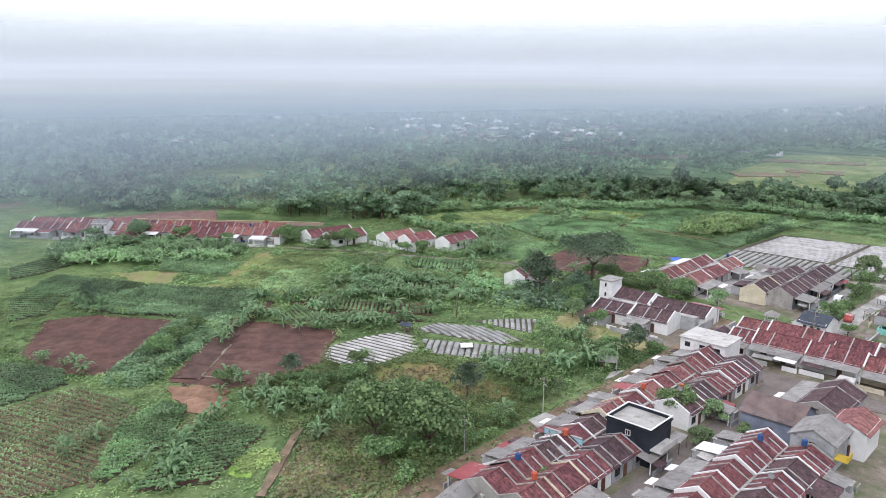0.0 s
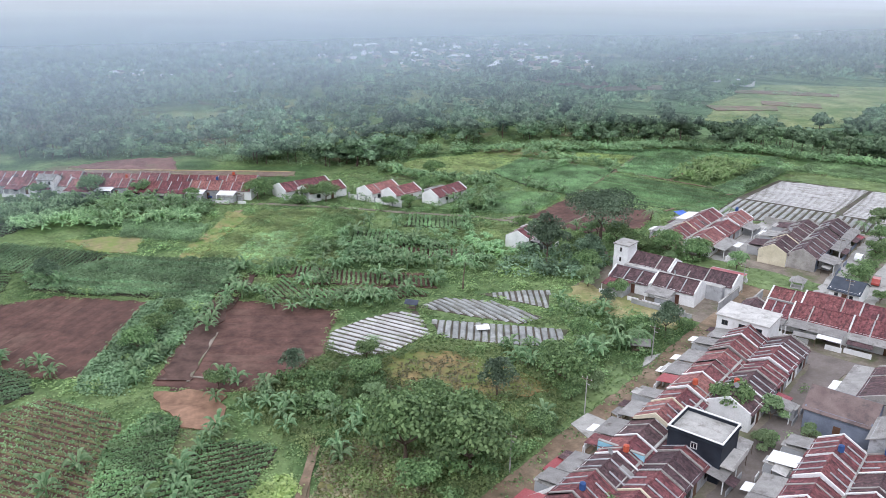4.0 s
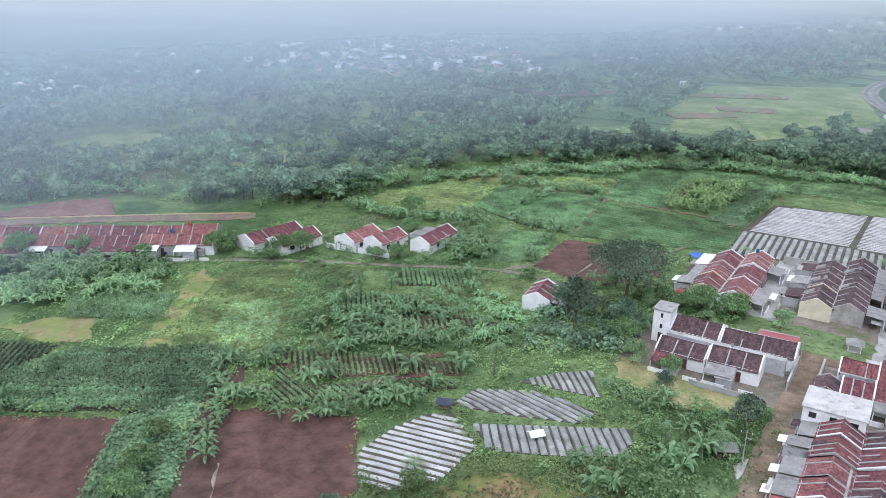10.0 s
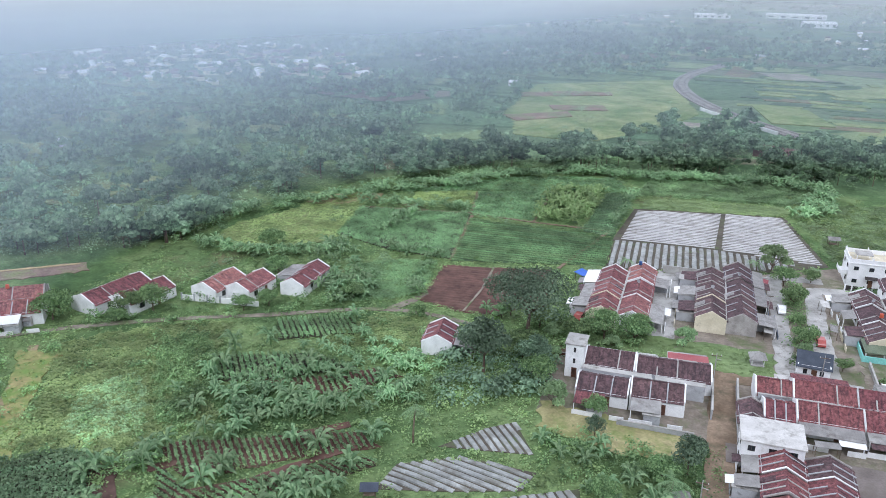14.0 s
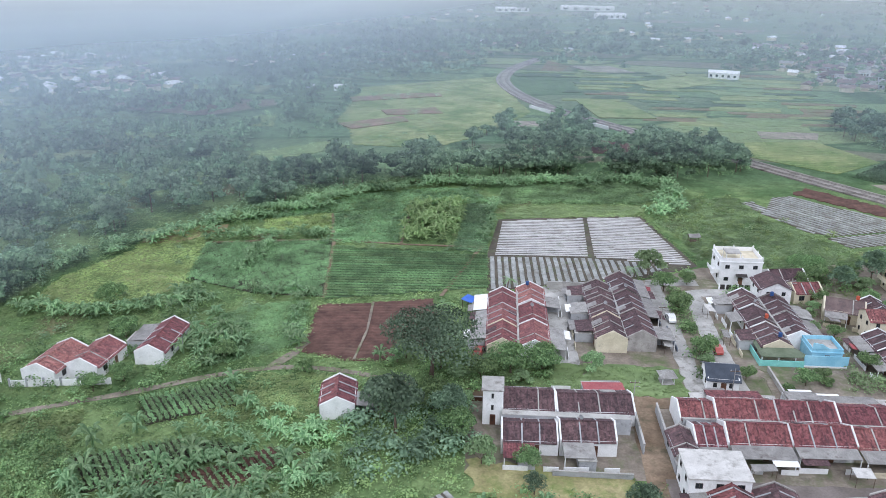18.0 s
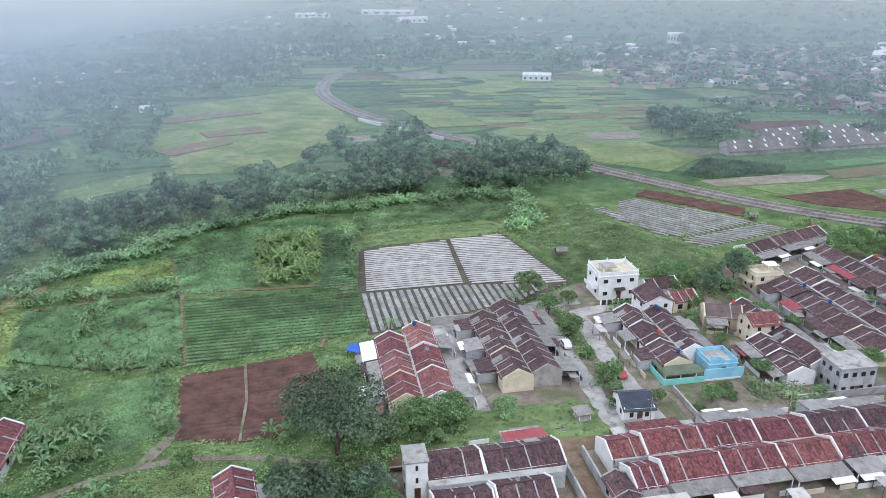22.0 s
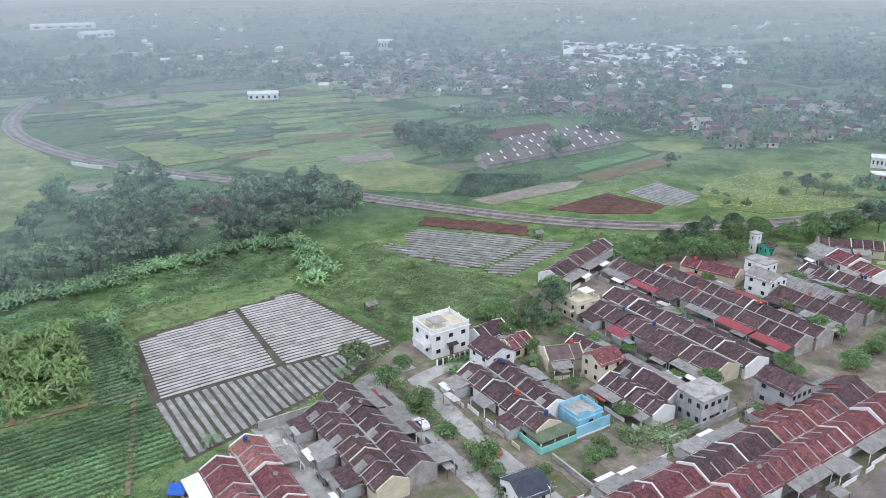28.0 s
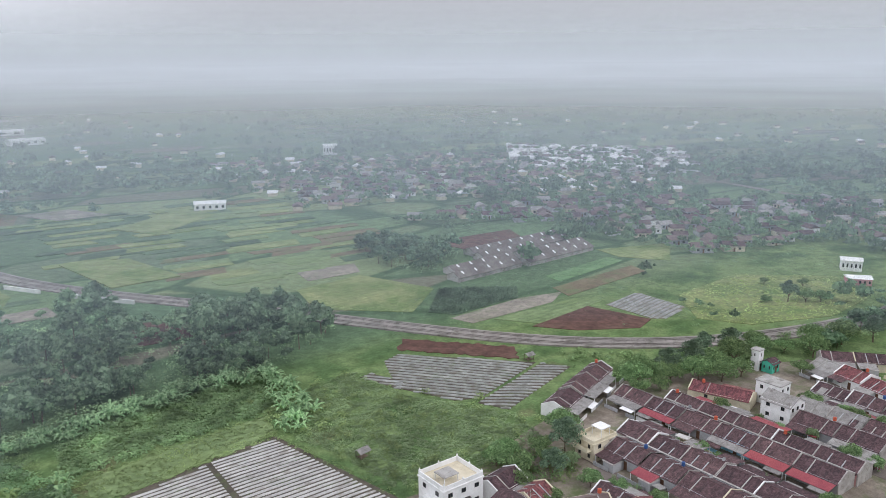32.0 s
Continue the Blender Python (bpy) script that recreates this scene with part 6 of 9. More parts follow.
storey_house(74.8, 156.0, 80.2, 162.2, 5.2, WALL_WHITE, ROOF_GREY, "whitish two-storey house with a pale grey gabled roof", side_windows=(3, 2))
storey_house(80.4, 161.4, 84.4, 166.8, 6.2, WALL_WHITE, CONCRETE, "white upper block with a flat grey roof", side_windows=(2, 2))
storey_house(96.6, 172.4, 99.6, 175.0, 3.2, paint("mint_paint", "4fae94", "5cbca2", 0.5, 10, 0.8, 0.1), ROOF_BROWN, "small mint green prayer house", rows=1, axis="x")
storey_house(95.8, 175.4, 97.8, 177.4, 6.2, WALL_WHITE, CONCRETE, "slim white tower beside the prayer house", rows=2, side_windows=(1, 1), name="tower")
storey_house(-18.6, 103.4, -11.4, 109.0, 5.2, WALL_WHITE, PALE_ROOF, "plain white block house with a flat white roof", side_windows=(3, 2))
black = storey_house(-11.1, 69.6, -5.3, 74.6, 6.2, WALL_BLACK, CONCRETE, "black-painted two-storey house with white window frames", parapet=0.3, side_windows=(1, 2))
part("rim", Solid().box(-3.85, -3.36, 6.2, 3.85, -3.1, 6.32).box(-3.85, -3.1, 6.2, -3.6, 3.36, 6.32).box(3.6, -3.1, 6.2, 3.85, 3.36, 6.32).box(-3.6, 3.1, 6.2, 3.6, 3.36, 6.32), WALL_WHITE, black, "white parapet rim")
part("balcony", Solid().box(3.74, -3.2, 2.9, 5.6, 2.0, 3.1).box(5.5, -3.2, 3.1, 5.6, 2.0, 3.9), PALE_ROOF, black, "pale concrete balcony")
storey_house(-1.8, 86.6, 5.3, 92.8, 3.9, WALL_DARKGREY, FADED, "unfinished blue-grey block house under a weathered roof", rows=1, axis="x", side_windows=(0, 0))
gable_g = storey_house(5.8, 82.4, 10.6, 87.8, 5.0, WALL_GREY, ROOF_GREY, "pale blue-grey two-storey house with a grey gabled roof", axis="y", side_windows=(1, 0))
part("balcony", Solid().box(3.1, -3.2, 2.6, 5.0, -1.0, 2.75).box(4.9, -3.2, 2.75, 5.0, -1.0, 3.6), paint("yellow_paint", "c9ac3a", "d6ba4c", 0.5, 10, 0.8, 0.1), gable_g, "yellow painted balcony")
storey_house(8.2, 88.4, 12.4, 94.0, 4.6, WALL_WHITE, ROOF_ORANGE, "white house with a faded pink tiled roof", axis="y", side_windows=(1, 1))
storey_house(-43.1, 118.9, -40.4, 122.4, 6.9, WALL_WHITE, CONCRETE, "narrow white stair tower with a flat roof", rows=3, side_windows=(1, 1), name="tower")
storey_house(-171.5, 77.2, -167.4, 80.8, 5.4, WALL_WHITE, ROOF_GREY, "white two-storey house in the red terrace", axis="x", turn=35)
storey_house(-9.8, 130.2, -5.2, 135.4, 2.9, WALL_WHITE, ROOF_BLUE, "small white house with a dark blue sheet roof", rows=1, axis="x", turn=-4)
row_house(pose(-17.0, 113.4, 0, 0, 0, 92), 6.0, 3.2, 2.8, 3.8, ROOF_BROWN, WALL_GREY, None, "low dark-roofed house at the end of the red terrace", "", 1)
pergola = thing("lean_to", pose(-14.6, 53.6, 0, 0, 0, -24), "long lean-to roof of rusty and white striped sheets", "lean-to")
for k in range(11):
    x = -2.9 + 0.53 * k
    part("sheet", Solid().hexa([(x, -3.4, 1.9), (x + 0.51, -3.4, 1.9), (x + 0.51, 3.4, 2.3), (x, 3.4, 2.3)], [(x, -3.4, 1.96), (x + 0.51, -3.4, 1.96), (x + 0.51, 3.4, 2.36), (x, 3.4, 2.36)]), FADED if k % 2 else PALE_ROOF, pergola)
for x in (-2.7, 2.7):
    for y in (-3.2, 3.2):
        part("post", Solid().box(x - 0.07, y - 0.07, 0, x + 0.07, y + 0.07, 1.9 + 0.059 * (y + 3.2)), WALL_WHITE, pergola)
gable_b = thing("gable_screen", pose(0, 0, 0), "light blue painted gable wall between two red roofs", "wall")
part("panel", Solid().hexa([(-17.0, 65.3, 0), (-17.0, 65.55, 0), (-11.6, 65.35, 0), (-11.6, 65.1, 0)][::-1], [(-17.0, 65.3, 2.7), (-17.0, 65.55, 2.7), (-11.6, 65.35, 3.1), (-11.6, 65.1, 3.1)][::-1]), WALL_BLUE, gable_b)
part("coping", Solid().hexa([(-17.0, 65.25, 2.7), (-17.0, 65.6, 2.7), (-11.6, 65.4, 3.1), (-11.6, 65.05, 3.1)][::-1], [(-17.0, 65.25, 2.8), (-17.0, 65.6, 2.8), (-11.6, 65.4, 3.2), (-11.6, 65.05, 3.2)][::-1]), CONCRETE, gable_b)

# single houses by the footpath
for (x, y, a, L, W, roof, label) in ((-125.4, 118.6, 78, 12.5, 6.4, ROOF_RED, "white house under a long red tiled roof"), (-119.8, 119.6, 78, 10.0, 5.8, ROOF_RED, "white gabled house with red tiles"),
                                     (-109.6, 128.4, 84, 8.6, 5.6, ROOF_ORANGE, "white gabled house with faded red tiles"), (-104.0, 130.2, 84, 8.0, 5.4, ROOF_ORANGE, "white gabled house with faded red tiles"),
                                     (-96.0, 136.6, 270, 10.6, 4.8, ROOF_RED, "narrow white house with a long red roof"), (-63.8, 121.8, 98, 6.6, 4.9, ROOF_RED, "small white house with a red tiled roof")):
    row_house(pose(x, y, 0, 0, 0, a), L, W, 2.8, 4.4, roof, WALL_WHITE, ROOF_GREY if W < 5.3 else None, label, "houses on the footpath", 2 if W < 5.3 else 1)
wall_w = thing("garden_wall", pose(-106.5, 124.0, 0, 0, 0, 8), "low whitewashed garden wall with pillars", "wall")
for k in range(6):
    part("panel", Solid().box(-7.4 + 2.5 * k, -0.08, 0, -5.2 + 2.5 * k, 0.08, 1.1), WALL_WHITE, wall_w)
    part("pillar", Solid().box(-7.7 + 2.5 * k, -0.14, 0, -7.42 + 2.5 * k, 0.14, 1.4), WALL_GREY, wall_w)
row_house(pose(-133.5, 105.0, 0, 0, 0, 36), 4.4, 2.6, 1.6, 2.3, ROOF_GREY, WALL_GREY, None, "small grey sheet-roofed kiosk by the track", "", 0)


def shed(x, y, a, w, d, h, roof, label, name="field_shed"):
    """An open shelter on four posts with a pitched sheet."""
    o = thing(name, site(x, y, 0, a), label, "shed")
    for px in (-w / 2 + 0.1, w / 2 - 0.1):
        for py in (-d / 2 + 0.1, d / 2 - 0.1):
            part("post", Solid().box(px - 0.06, py - 0.06, 0, px + 0.06, py + 0.06, h), BARK, o)
    for sgn in (-1, 1):
        part("roof_slope", roof_slope(w + 0.8, d, h, h + d * 0.28, sgn, 0.35, 0.06, 0), roof, o)
    part("bench", Solid().box(-w / 2 + 0.2, -d / 2 + 0.2, 0.35, w / 2 - 0.2, d / 2 - 0.2, 0.45), BARK, o)
    return o


shed(-59.4, 83.4, 20, 2.0, 1.6, 1.7, ROOF_BLUE, "small dark field shelter beside the mulch beds")
shed(2.6, 197.0, 10, 2.6, 2.0, 2.0, ROOF_GREY, "small grey field shelter in tall grass")
tarp = thing("field_shed", site(-46.6, 157.2, 0, 62), "blue tarpaulin shelter at the field corner", "shed")
for px in (-1.4, 1.4):
    for py in (-1.1, 1.1):
        part("post", Solid().box(px - 0.05, py - 0.05, 0, px + 0.05, py + 0.05, 2.2), BARK, tarp)
part("tarpaulin", Solid().hexa([(-1.7, -1.4, 2.05), (1.7, -1.4, 2.1), (1.6, 1.4, 2.5), (-1.7, 1.4, 2.45)], [(-1.7, -1.4, 2.09), (1.7, -1.4, 2.14), (1.6, 1.4, 2.54), (-1.7, 1.4, 2.49)]), TARP_BLUE, tarp)
shed(59.4, 213.2, 0, 2.4, 2.0, 2.0, ROOF_GREY, "small grey shelter beside the mulch beds")
shed(-46.2, 84.0, 50, 1.8, 1.4, 1.0, WALL_WHITE, "low pale sheet shelter beside the beds")
shed(-25.4, 93.2, 30, 2.8, 2.2, 1.8, ROOF_GREY, "patched grey shelter under trees")
shed(-15.6, 47.8, 100, 5.0, 3.4, 2.4, ROOF_GREY, "long rusty lean-to at the lane end")
gaz = thing("gazebo", site(-15.4, 132.6, 0, 6) @ Matrix.Scale(0.8, 4), "small gazebo with a grey hipped roof", "gazebo")
part("base", Solid().box(-1.6, -1.6, 0, 1.6, 1.6, 0.35), CONCRETE, gaz)
for x in (-1.4, 1.4):
    for y in (-1.4, 1.4):
        part("post", Solid().box(x - 0.08, y - 0.08, 0.35, x + 0.08, y + 0.08, 2.3), WALL_WHITE, gaz)
part("roof", Solid().hexa([(-2.1, -2.1, 2.2), (2.1, -2.1, 2.2), (2.1, 2.1, 2.2), (-2.1, 2.1, 2.2)], [(-0.25, -0.25, 3.5), (0.25, -0.25, 3.5), (0.25, 0.25, 3.5), (-0.25, 0.25, 3.5)]), ROOF_GREY, gaz)


def car(x, y, a, colour, label):
    o = thing("car", site(x, y, 0.09, a), label, "car")
    prof = [(-2.05, 0.35), (2.05, 0.35), (2.1, 0.75), (1.9, 0.95), (1.05, 1.02), (0.45, 1.55), (-1.35, 1.58), (-1.95, 1.0), (-2.1, 0.8)]
    part("body", Solid().hexa([(px, -0.82, pz) for px, pz in prof][::-1], [(px, 0.82, pz) for px, pz in prof][::-1]), colour, o)
    for sgn in (-1, 1):
        w = [(0.85, 1.05), (0.36, 1.47), (-1.25, 1.5), (-1.65, 1.05)]
        part("side_window", Solid().hexa([(px, sgn * 0.82, pz) for px, pz in w], [(px, sgn * 0.835, pz) for px, pz in w]), glass(), o)
        for px in (-1.3, 1.3):
            part("wheel", Solid().tube((px, sgn * 0.62, 0.32), (px, sgn * 0.86, 0.32), 0.32, 0.32, 12), FRAME_DARK, o)
    part("windscreen", Solid().hexa([(1.02, -0.7, 1.07), (1.02, 0.7, 1.07), (0.5, 0.65, 1.53), (0.5, -0.65, 1.53)], [(1.05, -0.7, 1.09), (1.05, 0.7, 1.09), (0.53, 0.65, 1.55), (0.53, -0.65, 1.55)]), glass(), o)
    return o


CAR_WHITE = paint("white_car_paint", "d8d8d6", "e2e2e0", 1, 6, 0.25, 0, spec=0.6)
car(-10.6, 154.6, 92, CAR_WHITE, "white parked car on the concrete lane")
car(-28.5, 150.4, 88, paint("grey_car_paint", "6d6a66", "7a7773", 1, 6, 0.3, 0, spec=0.6), "grey parked car beside the brown terrace")
car(-5.4, 143.2, 96, paint("red_car_paint", "a5453c", "b04f45", 1, 6, 0.3, 0, spec=0.6), "red parked car on the lane")
car(-139.0, 101.0, 30, paint("blue_car_paint", "2c4272", "35508a", 1, 6, 0.3, 0, spec=0.6), "dark blue car parked by the red terrace")
car(-44.2, 139.4, 80, paint("maroon_car_paint", "8f4238", "9a4c42", 1, 6, 0.3, 0, spec=0.6), "maroon parked car beside the red terrace")


def lamp_post(x, y, h, label):
    o = thing("utility_pole", site(x, y), label, "pole")
    part("pole", Solid().tube((0, 0, -0.1), (0, 0, h), 0.10, 0.07, 8), CONCRETE, o)
    part("crossarm", Solid().box(-0.9, -0.06, h - 0.6, 0.9, 0.06, h - 0.48), BARK, o)
    part("lamp", Solid().tube((0.1, -0.1, h - 1.2), (0.7, -0.5, h - 1.0), 0.05, 0.05, 5).box(0.55, -0.62, h - 1.06, 0.85, -0.46, h - 0.98), CONCRETE, o)
    for k in (-0.8, 0.8):
        part("insulator", Solid().tube((k, 0, h - 0.48), (k, 0, h - 0.28), 0.06, 0.04, 6), FRAME_WHITE, o)
    return o


for x, y in ((-22.9, 73.2), (-23.0, 57.5), (-23.0, 92.0), (-21.8, 124.0), (-13.2, 150.0), (-6.8, 128.5), (15.9, 129.5), (31.2, 128.0), (13.0, 164.0)):
    lamp_post(x, y, 6.5, "grey concrete utility pole beside the lane")

# boundary walls along the lanes
for (x0, y0, x1, y1, h, m, label) in ((-22.0, 113.5, -21.8, 122.6, 1.6, WALL_GREY, "weathered grey wall beside the dirt lane"), (-18.6, 109.5, -18.4, 124.0, 1.5, WALL_GREY, "weathered grey wall beside the dirt lane"),
                                      (-34.0, 108.0, -24.0, 108.2, 0.8, WALL_GREY, "low white wall in front of the old terrace"), (-32.0, 166.8, -12.5, 167.0, 1.6, CONCRETE, "grey concrete wall behind the terraces"),
                                      (1.0, 137.4, 1.2, 128.6, 0.9, CONCRETE, "low concrete kerb wall down the dirt yard"), (18.0, 131.0, 33.0, 131.2, 1.1, WALL_GREY, "low grey garden wall"),
                                      (-45.6, 124.8, -24.0, 125.0, 0.7, WOOD_DOOR, "low rusty fence wall along the dirt track")):
    o = thing("boundary_wall", pose(0, 0, 0), label, "wall")
    part("panel", Solid().box(min(x0, x1), min(y0, y1), 0, max(x0, x1), max(y0, y1), h), m, o)
    part("coping", Solid().box(min(x0, x1) - 0.04, min(y0, y1) - 0.04, h, max(x0, x1) + 0.04, max(y0, y1) + 0.04, h + 0.08), CONCRETE, o)


# dishes on the roofs and loose things in the lanes
def dish(x, y, z, a):
    o = thing("satellite_dish", site(x, y, z, a), "pale satellite dish on a short pole above a roof", "dish", "satellite dishes on the roofs")
    part("mast", Solid().tube((0, 0, -0.9), (0, 0, 0.5), 0.04, 0.04, 6), STEEL, o)
    s = Solid()
    s.v.append((0, -0.12, 0.6))
    for r in (0.15, 0.3, 0.45):
        s.v += [(r * math.cos(0.6283 * i), -0.12 - 0.3 * r * r, 0.6 + r * math.sin(0.6283 * i)) for i in range(10)]
    s.f += [(0, 1 + i, 1 + (i + 1) % 10) for i in range(10)]
    for k in (1, 11):
        s.f += [(k + i, k + 10 + i, k + 10 + (i + 1) % 10, k + (i + 1) % 10) for i in range(10)]
    back = len(s.v)
    s.v += [(x, y + 0.03, z) for x, y, z in s.v]
    s.f += [tuple(back + i for i in f[::-1]) for f in s.f]
    s.f += [(21 + i, back + 21 + i, back + 21 + (i + 1) % 10, 21 + (i + 1) % 10) for i in range(10)]
    part("reflector", s, WALL_GREY, o)
    return o


first_dish = None
gen_d = random.Random(501)
for x, y, z in ((-13.8, 62.0, 3.9), (-8.9, 84.0, 3.9), (8.3, 70.0, 3.9), (-30.0, 115.1, 3.9), (3.0, 122.2, 3.9), (19.0, 116.9, 3.9), (-35.4, 150.0, 3.9), (-22.7, 152.0, 3.9), (-18.0, 160.0, 3.9), (3.6, 155.0, 3.9), (39.7, 150.0, 3.9), (46.3, 152.0, 3.9), (59.4, 168.0, 3.9), (76.3, 150.0, 3.9)):
    if first_dish is None:
        first_dish = dish(x, y, z, -20)
    else:
        copy_thing(first_dish, pose(x, y, z, 0, 0, gen_d.uniform(-60, 30)))


def loose_sheet(x, y, z, a, w, d, mat, label):
    """A low lean-to sheet on sticks in a yard."""
    o = thing("lean_to", site(x, y, 0, a), label, "lean-to", "lean-to sheets in the yards")
    part("sheet", Solid().hexa([(-w / 2, -d / 2, z - 0.25), (w / 2, -d / 2, z - 0.22), (w / 2, d / 2, z), (-w / 2, d / 2, z)], [(-w / 2, -d / 2, z - 0.2), (w / 2, -d / 2, z - 0.17), (w / 2, d / 2, z + 0.05), (-w / 2, d / 2, z + 0.05)]), mat, o)
    for px in (-w / 2 + 0.1, w / 2 - 0.1):
        for py, top in ((-d / 2 + 0.1, z - 0.2), (d / 2 - 0.1, z)):
            part("post", Solid().box(px - 0.04, py - 0.04, 0, px + 0.04, py + 0.04, top - 0.02), BARK, o)
    return o


SHEETS = ((ROOF_GREY, "grey corrugated lean-to on posts in a yard"), (PALE_ROOF, "whitish sheet lean-to on posts in a yard"), (SHEET_RED, "red metal lean-to on posts in a yard"), (CONCRETE, "weathered pale lean-to on posts in a yard"), (ROOF_GREY, "grey corrugated lean-to on posts in a yard"))
for k, (x, y, a) in enumerate(((-13.4, 143.0, 92), (-13.2, 156.0, 90), (-13.0, 165.4, 88), (-3.0, 147.0, 90), (-3.4, 157.0, 88), (12.0, 148.0, 90), (12.2, 158.0, 92), (17.0, 144.0, 90), (17.2, 154.4, 91), (30.0, 147.0, 90), (34.8, 141.0, 90), (34.6, 156.0, 88), (50.9, 141.0, 90), (51.9, 149.0, 90), (52.0, 164.0, 92), (69.6, 144.0, 90), (69.7, 158.0, 88), (71.6, 150.0, 92), (71.7, 164.0, 90), (-12.0, 126.6, 2), (-3.0, 126.0, -4), (8.0, 126.4, 3), (24.0, 127.2, 0), (-8.0, 109.4, 2), (4.0, 109.6, -3), (16.0, 109.8, 2), (27.0, 110.0, 0), (-18.9, 60.0, 90), (-18.8, 74.0, 88), (-18.9, 88.0, 91), (-5.0, 58.0, 90), (-5.0, 76.0, 92), (-5.0, 90.0, 90), (-0.4, 64.0, 90), (-0.4, 74.0, 88), (-0.4, 93.0, 92))):
    mat, label = SHEETS[(k * 7 + 3) % 5]
    loose_sheet(x, y, gen_d.uniform(1.8, 2.5), a + gen_d.uniform(-6, 6), gen_d.uniform(2.2, 4.0), gen_d.uniform(1.5, 2.4), mat, label)

# ---- trees and plants ----
def tree_kind(name, seed, lumps, wide, tall, base, leaves, size, mat, trunk_r, label, flat=0.75):
    o = thing(name, pose(0, 0, 0), label, "tree")
    part("trunk", trunk_solid(seed, base + tall * 0.35, trunk_r, 5, wide * 0.5), BARK, o)
    part("crown", quads("crown", crown_cloud(seed, lumps, wide, tall, base, leaves, size, flat)), mat, o)
    return o


TREES = [
    tree_kind("tree", 1, 9, 3.2, 4.6, -0.4, 1900, 0.26, LEAF_TREE, 0.18, "leafy green garden tree with a rounded crown"),
    tree_kind("tree", 2, 12, 4.3, 5.6, -0.3, 2600, 0.28, LEAF_TREE, 0.24, "broad leafy tree with a billowing crown"),
    tree_kind("tree", 3, 7, 2.4, 3.6, -0.4, 1300, 0.235, LEAF_BRIGHT, 0.12, "small bright green tree"),
    tree_kind("tree", 4, 11, 3.6, 7.2, 0.2, 2400, 0.28, LEAF_DARK, 0.22, "tall dark green tree with a dense crown", 0.95),
    tree_kind("tree", 5, 8, 2.0, 2.2, -0.3, 900, 0.235, LEAF_TREE, 0.08, "low spreading green bush tree"),
    tree_kind("tree", 6, 15, 5.6, 6.0, 1.2, 6500, 0.17, LEAF_DARK, 0.30, "wide spreading dark tree with a flat airy crown", 0.45),
]
USED = set()


def plant_tree(kind, x, y, size=1.0, tall=1.0):
    turn = rnd.uniform(0, 360)
    m = pose(x, y, 0, 0, 0, turn)
    ob = TREES[kind]
    if kind in USED:
        ob = copy_thing(ob, m)
    USED.add(kind)
    ob.matrix_basis = m @ Matrix.Diagonal((0.95 * size, 0.95 * size, 0.95 * size * tall, 1))
    return ob


